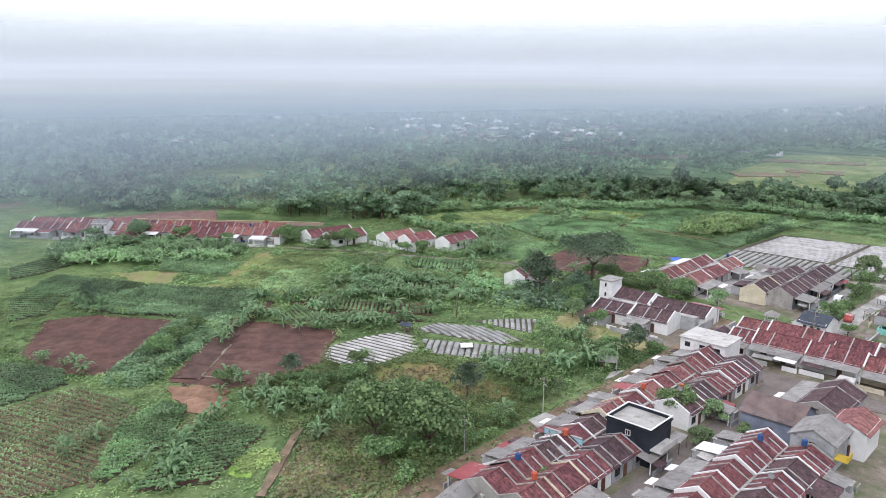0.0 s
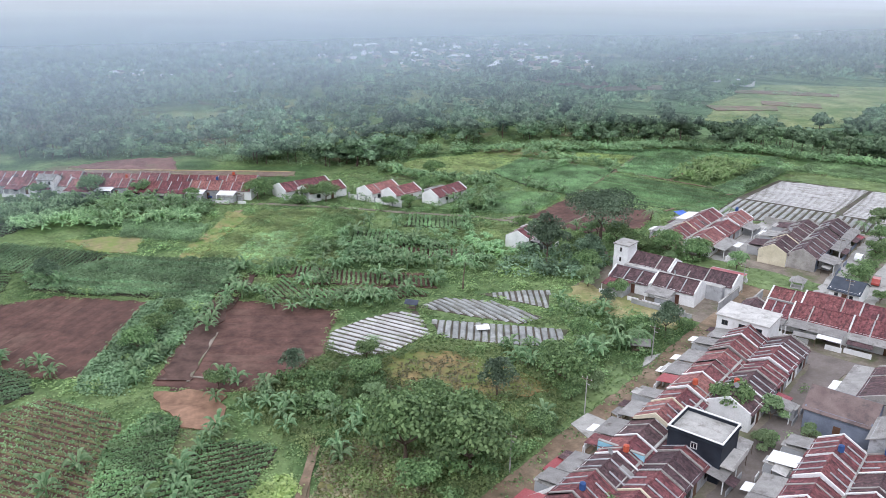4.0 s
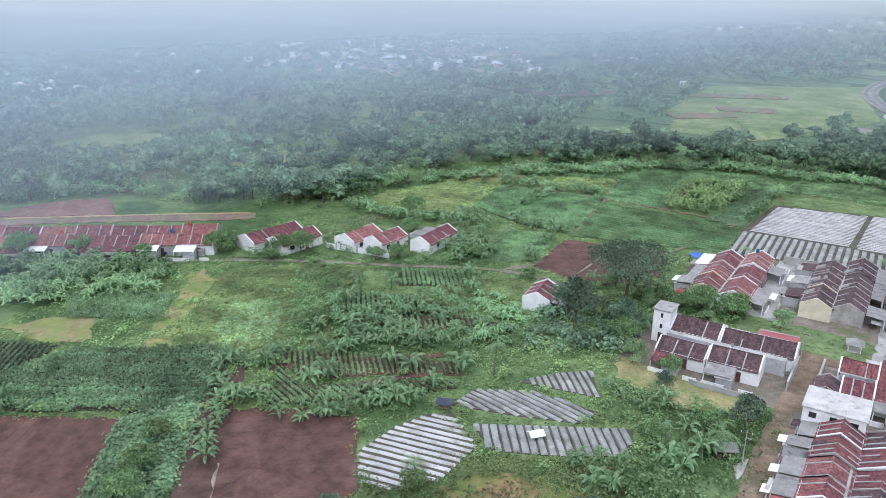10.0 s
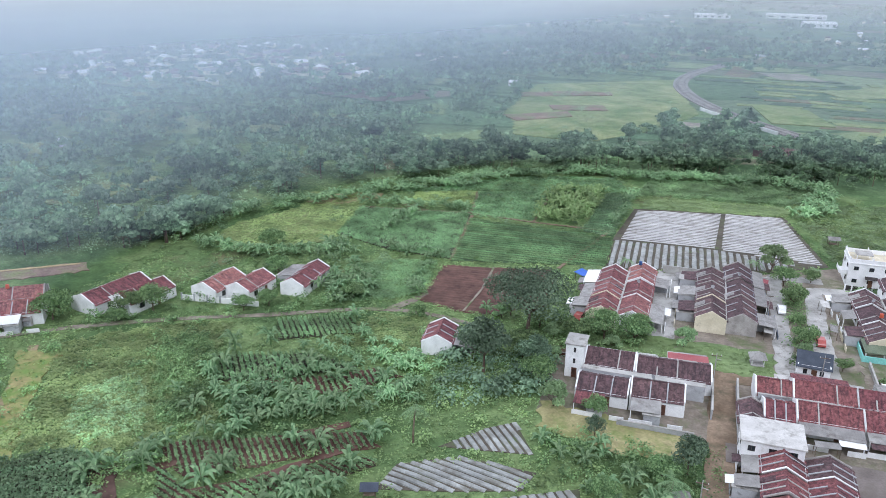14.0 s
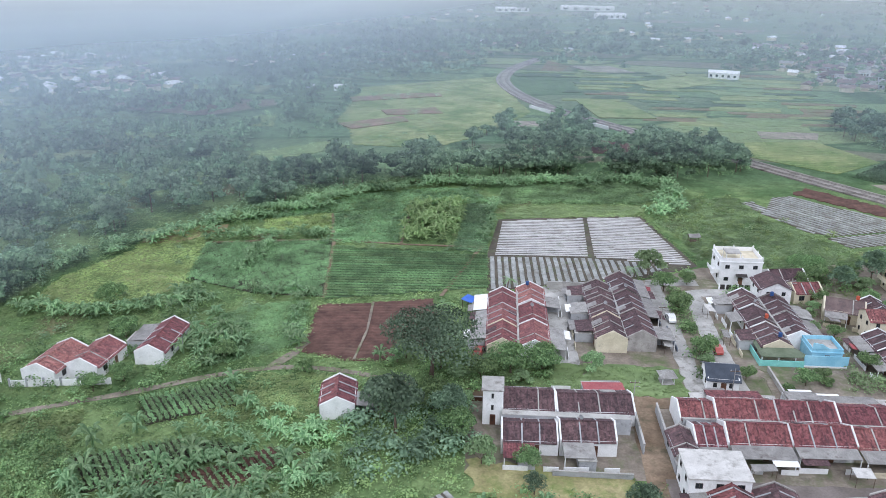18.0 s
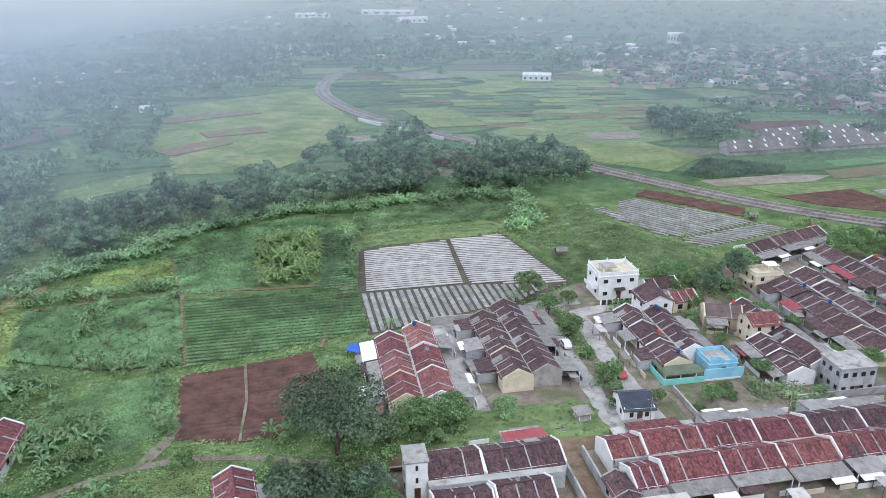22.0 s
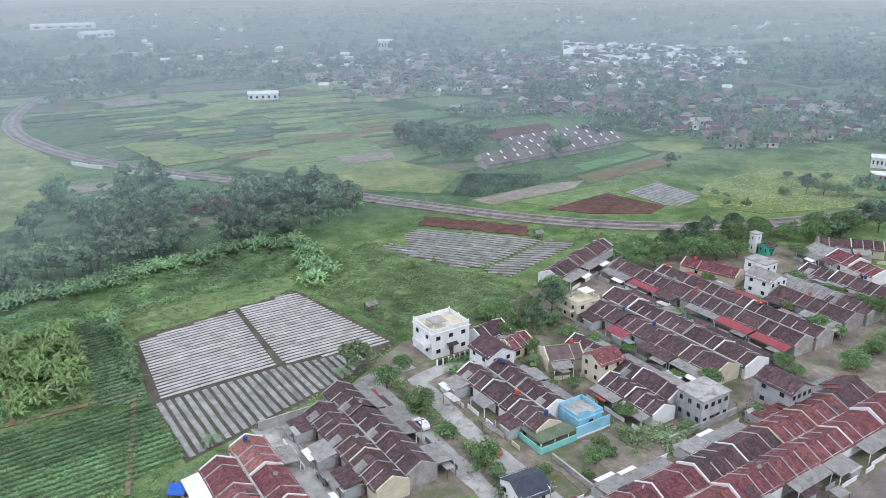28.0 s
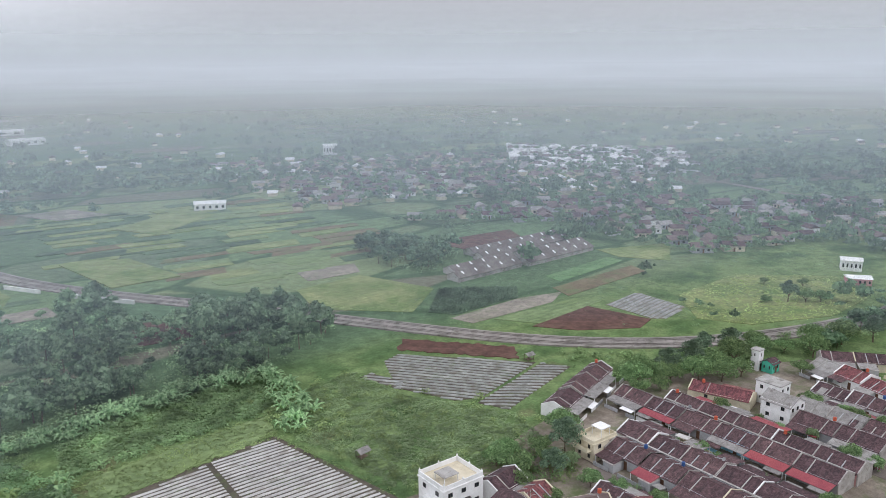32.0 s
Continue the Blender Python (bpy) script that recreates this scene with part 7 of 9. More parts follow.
# by kind: x, y, size
for k, x, y, s in ((5, -51.1, 128.6, 1.75), (3, -54.8, 115.6, 1.3), (3, -47.6, 118.6, 0.9), (1, -50.4, 122.4, 0.9), (1, -46.4, 115.7, 0.8), (2, -42.9, 109.8, 1.2), (0, -37.1, 109.2, 0.7), (3, -58.0, 121.0, 0.8),
                   (1, -50.1, 134.0, 0.9), (0, -43.7, 131.0, 1.0), (1, -39.1, 133.4, 0.95), (0, -34.2, 133.6, 1.0), (2, -26.5, 134.6, 1.0), (0, -55.9, 137.0, 0.8), (2, -57.2, 135.5, 0.9), (4, -47.0, 137.0, 1.2),
                   (0, -8.0, 141.2, 0.85), (4, -8.0, 151.0, 0.8), (0, -8.3, 158.5, 0.9), (0, -9.4, 167.8, 0.9), (0, -3.0, 134.5, 0.6), (0, 5.4, 133.2, 0.7), (4, 8.6, 133.6, 0.8), (4, 2.2, 131.4, 0.7),
                   (2, -11.1, 175.8, 1.75), (0, -4.2, 171.5, 0.7), (3, 32.6, 175.5, 1.05), (1, 36.8, 180.4, 1.0), (0, 28.8, 178.2, 0.9), (0, 18.0, 164.4, 0.8), (2, 15.8, 160.4, 0.8), (0, 27.5, 164.5, 0.8),
                   (0, 40.7, 127.5, 0.8), (1, 36.5, 139.0, 0.6), (0, 17.0, 139.2, 0.7), (2, 22.4, 131.6, 0.7), (0, 51.7, 136.0, 0.7), (0, 70.3, 142.0, 0.8), (4, 71.0, 160.0, 1.0), (0, 84.8, 148.0, 0.9), (1, 85.0, 138.0, 0.9),
                   (3, 85.3, 186.0, 1.0), (1, 80.5, 180.5, 1.1), (1, 88.0, 182.0, 1.0), (3, 92.4, 188.0, 0.9), (1, 103.5, 179.5, 1.0), (0, 111.5, 178.0, 1.0), (1, 75.0, 184.0, 0.9), (0, 69.0, 182.0, 0.9), (1, 120.0, 176.0, 1.0), (1, 66.5, 187.0, 1.0), (3, 78.5, 187.5, 1.0), (1, 95.0, 181.0, 1.1), (3, 99.0, 185.0, 1.0), (1, 107.0, 183.0, 0.9), (1, 72.0, 190.0, 0.9), (0, 63.5, 183.5, 0.9), (1, 84.0, 177.0, 0.9), (0, 90.0, 176.0, 1.0), (1, 114.0, 172.0, 1.0), (0, 101.5, 168.0, 0.9), (0, 86.5, 158.0, 0.9), (2, 71.8, 150.0, 0.8), (0, 29.5, 160.0, 0.7), (0, 70.0, 168.0, 0.7), (2, 35.1, 150.0, 0.6), (0, 32.6, 143.0, 0.6), (0, 51.8, 160.0, 0.6), (0, 16.2, 150.5, 0.6), (2, 13.0, 152.0, 0.7), (1, 128.0, 172.0, 1.1), (3, 136.0, 168.0, 1.0),
                   (1, -28.1, 77.4, 1.05), (0, -31.3, 80.6, 0.9), (3, -33.4, 69.8, 0.75), (1, -29.6, 57.5, 1.25), (1, -33.0, 52.2, 1.3), (1, -26.4, 55.0, 1.4), (1, -36.6, 60.8, 0.95), (2, -44.1, 58.8, 0.9), (0, -48.6, 61.8, 0.8), (0, -53.0, 66.6, 0.7),
                   (2, -47.1, 53.6, 0.8), (3, -57.2, 57.2, 0.55), (0, -61.8, 48.8, 0.7), (0, -28.5, 49.0, 1.0), (0, -24.5, 66.0, 0.7), (2, -25.0, 79.0, 0.8), (0, -25.8, 75.0, 0.6), (3, -113.2, 51.5, 0.75), (1, -78.6, 47.6, 0.7), (0, -81.5, 52.5, 0.8), (0, -85.0, 57.5, 0.7),
                   (0, -9.4, 84.0, 1.0), (2, -5.2, 86.4, 0.9), (2, -3.8, 79.0, 0.8), (4, -3.8, 80.4, 0.9), (2, -0.4, 84.6, 0.6), (0, -9.6, 75.5, 0.7), (0, -11.0, 58.0, 0.7), (4, 1.2, 58.0, 0.8), (2, 9.4, 69.0, 0.7), (3, -24.4, 99.6, 0.75), (0, -27.0, 97.4, 0.9), (4, -23.4, 104.0, 0.9), (1, -33.6, 91.0, 0.6),
                   (0, -119.2, 115.0, 1.0), (1, -116.0, 117.4, 0.9), (0, -101.0, 122.8, 0.7), (0, -97.8, 126.0, 0.7), (0, -84.8, 134.0, 0.8), (0, -131.6, 112.0, 1.0), (1, -129.6, 108.4, 0.9), (4, -119.0, 112.0, 1.2), (0, -152.0, 92.0, 0.9), (1, -160.0, 84.5, 0.9), (0, -140.0, 98.0, 0.8), (0, -169.0, 76.0, 0.9),
                   (1, -112.0, 152.0, 0.8), (0, -104.0, 140.0, 0.9), (0, -98.0, 146.0, 0.8), (4, -71.0, 131.0, 1.0), (4, -69.0, 160.6, 0.5), (2, -60.5, 171.8, 0.4), (3, -36.4, 104.2, 0.45)):
    plant_tree(k, x, y, s * rnd.uniform(0.94, 1.06), rnd.uniform(0.9, 1.1))

# banana plants
BANANA_CLOUDS = [banana_cloud(s) for s in (1, 2, 3, 4)]
GROVE_CLOUDS = [0.76 * c for c in BANANA_CLOUDS]


def stem_solid(seed):
    gen = random.Random(seed)
    return Solid().tube((0, 0, -0.1), (gen.uniform(-0.1, 0.1), gen.uniform(-0.1, 0.1), 1.25), 0.17, 0.10, 7)


BANANA_KIND = []
for s in range(4):
    o = thing("banana_plant", pose(0, 0, 0), "banana plant with long arching green leaves", "banana plant", "banana plants in the fields")
    part("stem", stem_solid(s), LEAF_CROP2, o)
    part("leaves", quads("leaves", BANANA_CLOUDS[s]), LEAF_BANANA, o)
    BANANA_KIND.append(o)
banana_used = set()


def plant_banana(x, y, size):
    k = rnd.randrange(4)
    m = pose(x, y, 0, 0, 0, rnd.uniform(0, 360))
    ob = BANANA_KIND[k]
    if k in banana_used:
        ob = copy_thing(ob, m)
    banana_used.add(k)
    ob.matrix_basis = m @ Matrix.Diagonal((0.76 * size, 0.76 * size, 0.76 * size * rnd.uniform(0.85, 1.2), 1))


bananas = []
bananas += along([(-90.8, 73), (-86, 70), (-80, 71.5), (-74, 69.5), (-68.5, 77), (-62, 84)], 1.9, rnd, 0.9)
bananas += along([(-92, 77), (-88, 82), (-82, 90), (-73, 97), (-64, 100)], 2.0, rnd, 1.3)
bananas += along([(-84, 94), (-75, 99.5), (-66, 104), (-59, 106)], 1.7, rnd, 1.4)
bananas += along([(-92, 98), (-82, 104.5), (-72, 108)], 2.6, rnd, 1.2)
bananas += along([(-76, 57), (-82, 63), (-89, 71)], 2.0, rnd, 0.9)
bananas += along([(-71, 41), (-74, 48), (-77, 52)], 1.8, rnd, 1.1)
bananas += along([(-92, 33), (-84, 36.2), (-78, 36.0)], 2.2, rnd, 0.9)
bananas += along([(-62, 50), (-56, 52.5), (-51, 51), (-43.6, 54.3), (-38, 47)], 1.7, rnd, 1.6)
bananas += along([(-53, 42.5), (-47.5, 33), (-41, 29)], 1.6, rnd, 0.9)
bananas += along([(-36, 92), (-28, 95.5), (-27, 90)], 1.5, rnd, 1.3)
bananas += along([(-40, 80), (-33, 84.5)], 1.6, rnd, 1.2)
bananas += along([(-105, 53), (-115, 51), (-121, 49)], 2.2, rnd, 1.2)
bananas += along([(-94, 140), (-90.5, 142), (-87, 131.5), (-84, 138), (-87.5, 146)], 1.2, rnd, 1.8)
bananas += along([(-77, 140), (-76.5, 150), (-79, 158)], 2.4, rnd, 0.9)
bananas += along([(-88, 160.5), (-80, 160), (-75.5, 158)], 2.2, rnd, 0.8)
bananas += along([(-80, 188.5), (-86, 196)], 2.2, rnd, 1.5)
bananas += [(-86.5, 95.4), (-81.6, 87.8), (-62.9, 93.8), (-91.1, 77.8), (-94.5, 95.1), (-82.0, 93.8), (-67.6, 107.5), (-58.4, 106.8), (-84.2, 69.9), (-75.0, 72.7), (-67.5, 82.2), (-71.3, 79.7), (-42.5, 99.8), (-34.8, 99.8), (-69.5, 81.0), (-77.5, 82.5), (-72.6, 89.6), (-36.5, 97.2), (-38.0, 84.4), (-31.0, 97.4)]
bananas = bananas[-290:]
for x, y in bananas:
    plant_banana(x, y, rnd.uniform(0.8, 1.3))
for x, y in ((-85.4, 95.5), (-89.2, 91.5), (-81.1, 87.4), (-63.7, 94.0), (-74.3, 105.4), (-67.5, 107.1), (-80.2, 108.2), (-74.9, 96.0), (-71.9, 96.2), (-78.5, 78.1), (-77.8, 81.1), (-83.2, 71.2), (-83.3, 68.8), (-92.2, 76.6), (-92.3, 74.7), (-70.0, 76.1), (-66.8, 79.5), (-63.8, 81.6), (-89.2, 81.8), (-94.2, 109.4), (-89.8, 112.9), (-77.0, 120.2), (-92.0, 103.0), (-69.3, 89.5), (-63.5, 86.9), (-87.0, 78.4), (-83.6, 105.3), (-65.2, 80.4), (-68.4, 77.6), (-72.4, 74.2), (-78.0, 98.4), (-69.6, 98.8)):
    plant_banana(x, y, rnd.uniform(1.2, 1.65))
for x, y in ((-112.5, 147.3), (-109.2, 150.0), (-105.4, 151.8), (-102.0, 157.9), (-96.3, 152.4), (-94.1, 154.4), (-95.4, 142.1), (-96.2, 149.5), (-89.4, 136.8), (-87.9, 140.0), (-85.7, 138.3), (-91.3, 148.3), (-83.1, 134.9), (-92.2, 135.3), (-98.6, 146.0), (-100.4, 150.6), (-93.0, 139.0), (-88.4, 143.4), (-87.9, 159.6), (-83.7, 158.3), (-80.4, 161.5), (-76.9, 159.1), (-74.1, 139.4), (-80.5, 125.4), (-59.9, 135.5)):
    plant_banana(x, y, rnd.uniform(1.15, 1.6))
for x, y in ((-28.7, 89.0), (-27.6, 91.3), (-35.8, 78.0), (-31.8, 89.4), (-28.6, 86.4), (-34.1, 78.6), (-25.9, 68.8), (-35.3, 100.9), (-39.8, 97.6), (-30.4, 87.0)):
    plant_banana(x, y, rnd.uniform(1.1, 1.5))
for x, y in ((-45.0, 26.4), (-48.2, 30.2), (-40.6, 29.0), (-44.9, 33.4), (-57.8, 37.4), (-72.6, 42.9), (-58.8, 46.3), (-54.9, 47.5), (-55.9, 51.8), (-51.3, 46.0), (-56.2, 24.4), (-58.0, 28.5), (-53.0, 49.4), (-49.6, 49.0), (-47.2, 47.6)):
    plant_banana(x, y, rnd.uniform(0.85, 1.25))

# a few coconut palms
def palm(x, y, h, size, label):
    o = thing("coconut_palm", site(x, y, 0, rnd.uniform(0, 360)), label, "palm")
    s = Solid()
    pts = [Vector((0.5 * (k / 4) ** 2, 0, h * k / 4 - (0.2 if k == 0 else 0))) for k in range(5)]
    for k in range(4):
        s.tube(pts[k], pts[k + 1], 0.2 - 0.025 * k, 0.2 - 0.025 * (k + 1), 7)
    part("trunk", s, BARK, o)
    top = pts[4]
    for k in range(13):
        a = 2.4 * k
        rise = rnd.uniform(-0.1, 0.75)
        out = []
        spine = []
        for i in range(9):
            t = i / 8
            r = size * t
            spine.append(Vector((top.x + r * math.cos(a), r * math.sin(a), top.z + size * (rise * t - 0.75 * t * t))))
        side = Vector((-math.sin(a), math.cos(a), 0))
        for i in range(8):
            w = size * 0.17 * math.sin(math.pi * (0.12 + 0.85 * i / 8))
            for sgn in (-1, 1):
                for j in range(2):
                    p = spine[i].lerp(spine[i + 1], j / 2)
                    q = spine[i].lerp(spine[i + 1], j / 2 + 0.3)
                    tip = p + side * sgn * w + (spine[i + 1] - spine[i]) * 0.7 - Vector((0, 0, w * 0.45))
                    tip2 = tip + (q - p) * 0.4
                    out.append([tuple(p), tuple(q), tuple(tip2), tuple(tip)] if sgn > 0 else [tuple(tip), tuple(tip2), tuple(q), tuple(p)])
        part("frond", quads("frond", np.array(out)), LEAF_CROP2, o)
    return o


for x, y, h, s in ((-58.4, 95.1, 6.2, 2.6), (-51.5, 152.5, 3.2, 3.2), (-45.2, 160.0, 3.0, 2.6), (-26.2, 93.8, 3.4, 3.0), (-14.0, 174.5, 2.6, 2.4), (-55.0, 70.0, 1.4, 2.2), (-39.6, 166.4, 2.6, 2.4), (-3.2, 173.8, 2.6, 2.2), (-55.9, 239, 7.0, 3.0), (-70, 246, 7.0, 3.0), (-41, 246, 6.4, 3.0), (-104, 236, 8.0, 3.0), (-62, 250, 7.0, 3.0)):
    palm(x, y, h, s, "coconut palm with feathery drooping fronds")


# ---- uncountable greenery ----
def stuff(name, mesh, mat, label, category):
    return tagged(part(name, mesh, mat), label, category, kind="stuff")


def tuft_cloud(seed, n, wide, high, size):
    gen = np.random.default_rng(seed)
    c = np.stack([gen.normal(0, wide * 0.4, n), gen.normal(0, wide * 0.4, n), gen.uniform(0.15, 1, n) * high], 1)
    o = c * np.array([1, 1, 0.3])
    return leaf_quads(c, o, size, gen, 1.5, 1.3)


WEED = tuft_cloud(1, 14, 0.85, 0.5, 0.235)
TUFT = tuft_cloud(5, 8, 0.9, 0.45, 0.27)
WEED_FINE = tuft_cloud(4, 26, 0.8, 0.6, 0.17)
BUSH = tuft_cloud(2, 60, 1.5, 1.5, 0.28)
BUSH_FINE = crown_cloud(77, 6, 1.5, 1.6, 0.0, 170, 0.23)
GRASS = tuft_cloud(3, 7, 0.5, 0.35, 0.34)


def places(points, gen, lo, hi, z=0.0, tall=1.0):
    return [(x, y, z, gen.uniform(0, 6.28), s := gen.uniform(lo, hi), s * tall * gen.uniform(0.8, 1.25)) for x, y in points]


def cover(name, poly, count, proto, mat, label, category, lo=0.7, hi=1.3, seed=1, z=0.0, tall=1.0, clear=False):
    gen = random.Random(seed)
    pts = scatter(poly, count, gen)
    if clear:
        pts = [p for p in pts if not any(inside(c, *p) for c in CLEAR)]
    return stuff(name, quads(name, spread(proto, places(pts, gen, lo, hi, z, tall))), mat, label, category)


cover("leafy_crop", [(-92.6, 57.6), (-90.2, 69.6), (-84, 62.6), (-80.0, 57.8), (-74.0, 48.3), (-69.4, 40.0), (-74, 36.6), (-78, 39.4)], 1500, WEED, LEAF_CROP, "dense leafy crop on the field bank", "crop", 0.8, 1.6, 32)
cover("leafy_crop", [(-107.0, 186), (-80.2, 190), (-79, 186.8), (-74.6, 159.7), (-88.1, 160.2), (-103.5, 166.1)], 3000, WEED_FINE, LEAF_CROP2, "dense green vegetable leaves", "crop", 0.6, 1.1, 33)
cover("leafy_crop", [(-92.7, 147.4), (-88, 153), (-77, 157.6), (-75.6, 152), (-74.2, 141), (-78, 136), (-87.1, 131.5)], 1500, WEED_FINE, LEAF_CROP2, "bright green bean leaves", "crop", 0.6, 1.0, 34)
cover("leafy_crop", [(-82.8, 209.1), (-65.1, 218.6), (-63.8, 190.5), (-79.0, 189.4)], 2200, GRASS, LEAF_CROP2, "smooth pale green young crop", "crop", 0.7, 1.2, 35)
cover("banana_grove", [(-65.0, 217.2), (-50.6, 222.4), (-52, 188.6), (-63.4, 190.4)], 74, GROVE_CLOUDS[0], LEAF_YOUNG, "close grove of yellow-green banana plants", "banana plants", 1.2, 1.6, 36)
cover("leafy_crop", [(-50.0, 221.4), (-44.2, 222), (-45.0, 190.4), (-51.2, 189)], 520, WEED, LEAF_DARK, "dark green vegetables in a narrow plot", "crop", 0.5, 0.9, 91)
cover("rice", [(-98.6, 204.2), (-83.9, 210), (-81.7, 199.1), (-96.3, 194.2)], 1100, GRASS, LEAF_YELLOW, "bright yellow-green young rice", "crop", 0.6, 1.0, 92)
for line in ([(-107.4, 186.6), (-79.2, 191.0), (-63.6, 189.2), (-44.4, 189.0)], [(-79.2, 190.8), (-83.2, 210.0)], [(-64.4, 218.4), (-63.5, 189.6)], [(-74.2, 158.8), (-78.8, 190.0)], [(-52.2, 161.6), (-45.4, 189.0)]):
    strip("path", line, 0.75, 0.17, DIRT, "narrow bare footpath between vegetable plots", "path", 0.12)
cover("banana_grove", [(-171, 73), (-150, 90), (-137, 99), (-127, 94), (-123.5, 87.8), (-133, 76), (-145.2, 60), (-160, 60)], 330, GROVE_CLOUDS[1], LEAF_BANANA, "dense banana groves in front of the red terrace", "banana plants", 0.8, 1.3, 37)
cover("banana_grove", [(-97, 104), (-90, 97), (-84, 91), (-72, 98), (-60, 105), (-58, 112), (-66, 118), (-76, 122), (-84, 114)], 150, GROVE_CLOUDS[2], LEAF_BANANA, "scattered banana plants between the vegetable plots", "banana plants", 0.6, 1.1, 38, clear=True)
gen_b = random.Random(39)
line_b = along([(-118, 186), (-106, 203), (-92, 212), (-82, 227), (-69.6, 234), (-56, 240), (-40, 240), (-26, 242), (-9, 247), (5, 241), (3, 225), (-2, 214)], 0.75, gen_b, 3.2)
stuff("banana_grove", quads("banana_grove", spread(GROVE_CLOUDS[3], places(line_b, gen_b, 1.15, 1.6))), LEAF_BANANA, "long belt of banana plants along the field edge", "banana plants")
line_c = along([(-128, 150), (-122, 147), (-112, 148), (-103, 152), (-96, 158)], 1.0, gen_b, 1.8) + along([(-108, 189), (-96, 190.5), (-80, 193)], 1.3, gen_b, 1.0) + along([(-94, 170), (-92, 188)], 1.4, gen_b, 1.0) + along([(-43, 222), (-44, 205), (-44.6, 190)], 1.6, gen_b, 0.8) + along([(-208, 100), (-190, 122), (-160, 142), (-140, 155), (-127, 178), (-120, 190)], 1.0, gen_b, 4.0)
stuff("banana_grove", quads("banana_grove", spread(GROVE_CLOUDS[1], places(line_c, gen_b, 1.0, 1.45))), LEAF_BANANA, "rows of banana plants on the field banks", "banana plants")
cover("tall_grass", [(-128, 150), (-129, 165), (-121, 181), (-125, 194), (-108, 199), (-107, 186), (-102.8, 163), (-112, 151)], 2400, WEED, LEAF_YELLOW, "yellow-green tall grass on a low rise", "grass", 0.6, 1.2, 40, 0, 0.6)
slab("field", [(-128, 150), (-129, 165), (-121, 181), (-125, 194), (-108, 199), (-107, 186), (-102.8, 163), (-112, 151)], 0.07, TURF_YELLOW, "yellow-green grass rise", "meadow")
slab("field", [(-82.8, 209.1), (-65.1, 218.6), (-63.8, 189.5), (-79.0, 189.1)], 0.06, TURF, "smooth green meadow plot", "meadow")
slab("field", [(-122.0, 185.0), (-120.4, 195.6), (-106.4, 199.2), (-105.6, 194.6), (-114.2, 185.3)], 0.12, paint("dry_tan_earth", "8d7c5e", "a18f70", 0.15, 2.5, 0.95, 0.5, stain="7c8055", stain_scale=0.15, stain_at=0.56), "dry tan fallow plot on the rise", "field")
slab("field", [(-98.8, 204.4), (-83.7, 210.3), (-81.5, 198.9), (-96.5, 193.9)], 0.06, TURF_YELLOW, "bright yellow-green rice plot", "meadow")
slab("field", [(-39.4, 220), (-4.0, 224), (-5.6, 215), (-40.6, 210)], 0.06, TURF, "strip of green grass above the mulch beds", "meadow")
cover("leafy_crop", [(-43, 222), (-4, 225.5), (1, 229), (2, 240), (-8, 245), (-40, 238)], 1800, WEED, LEAF_CROP2, "tall green cassava between the mulch beds and the wood", "crop", 0.9, 1.6, 51)
cover("weeds", [(-42, 221), (-4, 224.5), (-5.6, 214), (-40.6, 210)], 700, WEED, LEAF_WEED, "rank grass above the mulch beds", "weeds", 0.5, 1.0, 52, 0, 0.6)
cover("leafy_crop", [(-106, 204), (-92, 212), (-80, 226), (-66, 233), (-50, 236), (-44, 222), (-65, 219), (-84, 210), (-99, 204)], 1500, WEED, LEAF_CROP2, "green crop below the banana belt", "crop", 0.7, 1.3, 53)
slab("field", [(-107, 186.4), (-79, 190.6), (-74.6, 159.5), (-88.1, 160), (-103.5, 166)], 0.05, CROP_SOIL, "dark soil under a vegetable crop", "field")
slab("field", [(-133.2, 64.3), (-125.4, 77.2), (-116.6, 69.9), (-122, 65.0)], 0.06, paint("stubble", "847f58", "968a66", 0.2, 3, 0.95, 0.4, stain="7a8a48", stain_scale=0.2, stain_at=0.5), "patch of dry yellow stubble", "field")
cover("weeds", [(-102.7, 82.1), (-108.3, 91.7), (-103.4, 97.9), (-97.5, 92.6), (-93.5, 86.2), (-96.5, 80.6)], 520, WEED, LEAF_BRIGHT, "bright yellow-green creepers over fallow land", "weeds", 0.7, 1.2, 98, 0.1, 0.7)
cover("cassava", [(-107.3, 108.3), (-101.2, 112.7), (-94, 104), (-91, 99.2), (-87.1, 87.9), (-90.9, 86.2), (-98.8, 95.9)], 340, BUSH, LEAF_TREE, "leafy green cassava thicket beside the plots", "bushes", 0.4, 0.8, 99, 0, 1.1)
cover("weeds", [(-122, 101), (-117.6, 107), (-107.2, 115), (-100, 118), (-92.4, 96), (-84.6, 92), (-90.4, 84.4), (-95, 79), (-109.4, 75.4), (-112, 88)], 3000, WEED, LEAF_WEED, "bright green weeds and creepers over fallow land", "weeds", 0.7, 1.4, 41, 0, 0.7)
cover("weeds", [(0, 229), (22, 233), (24.3, 214.2), (37, 193.4), (33, 179.4), (12, 182), (1.2, 185), (0, 200), (-4, 213)], 3200, WEED, LEAF_BRIGHT, "rank green grass behind the tall white house", "weeds", 0.6, 1.2, 42, 0, 0.6)
SCRUB = [(-41, 48), (-40, 52.2), (-32.9, 54.6), (-21.9, 45.1), (-31.5, 35.9), (-36.9, 42.8)]
cover("dry_grass", SCRUB, 900, TUFT, GRASS_DRY, "dry olive grass over the old clearing", "grass", 0.5, 1.1, 93)
cover("weeds", SCRUB, 420, WEED, LEAF_WEED, "low weeds over the old clearing", "weeds", 0.4, 0.9, 94, 0, 0.8)
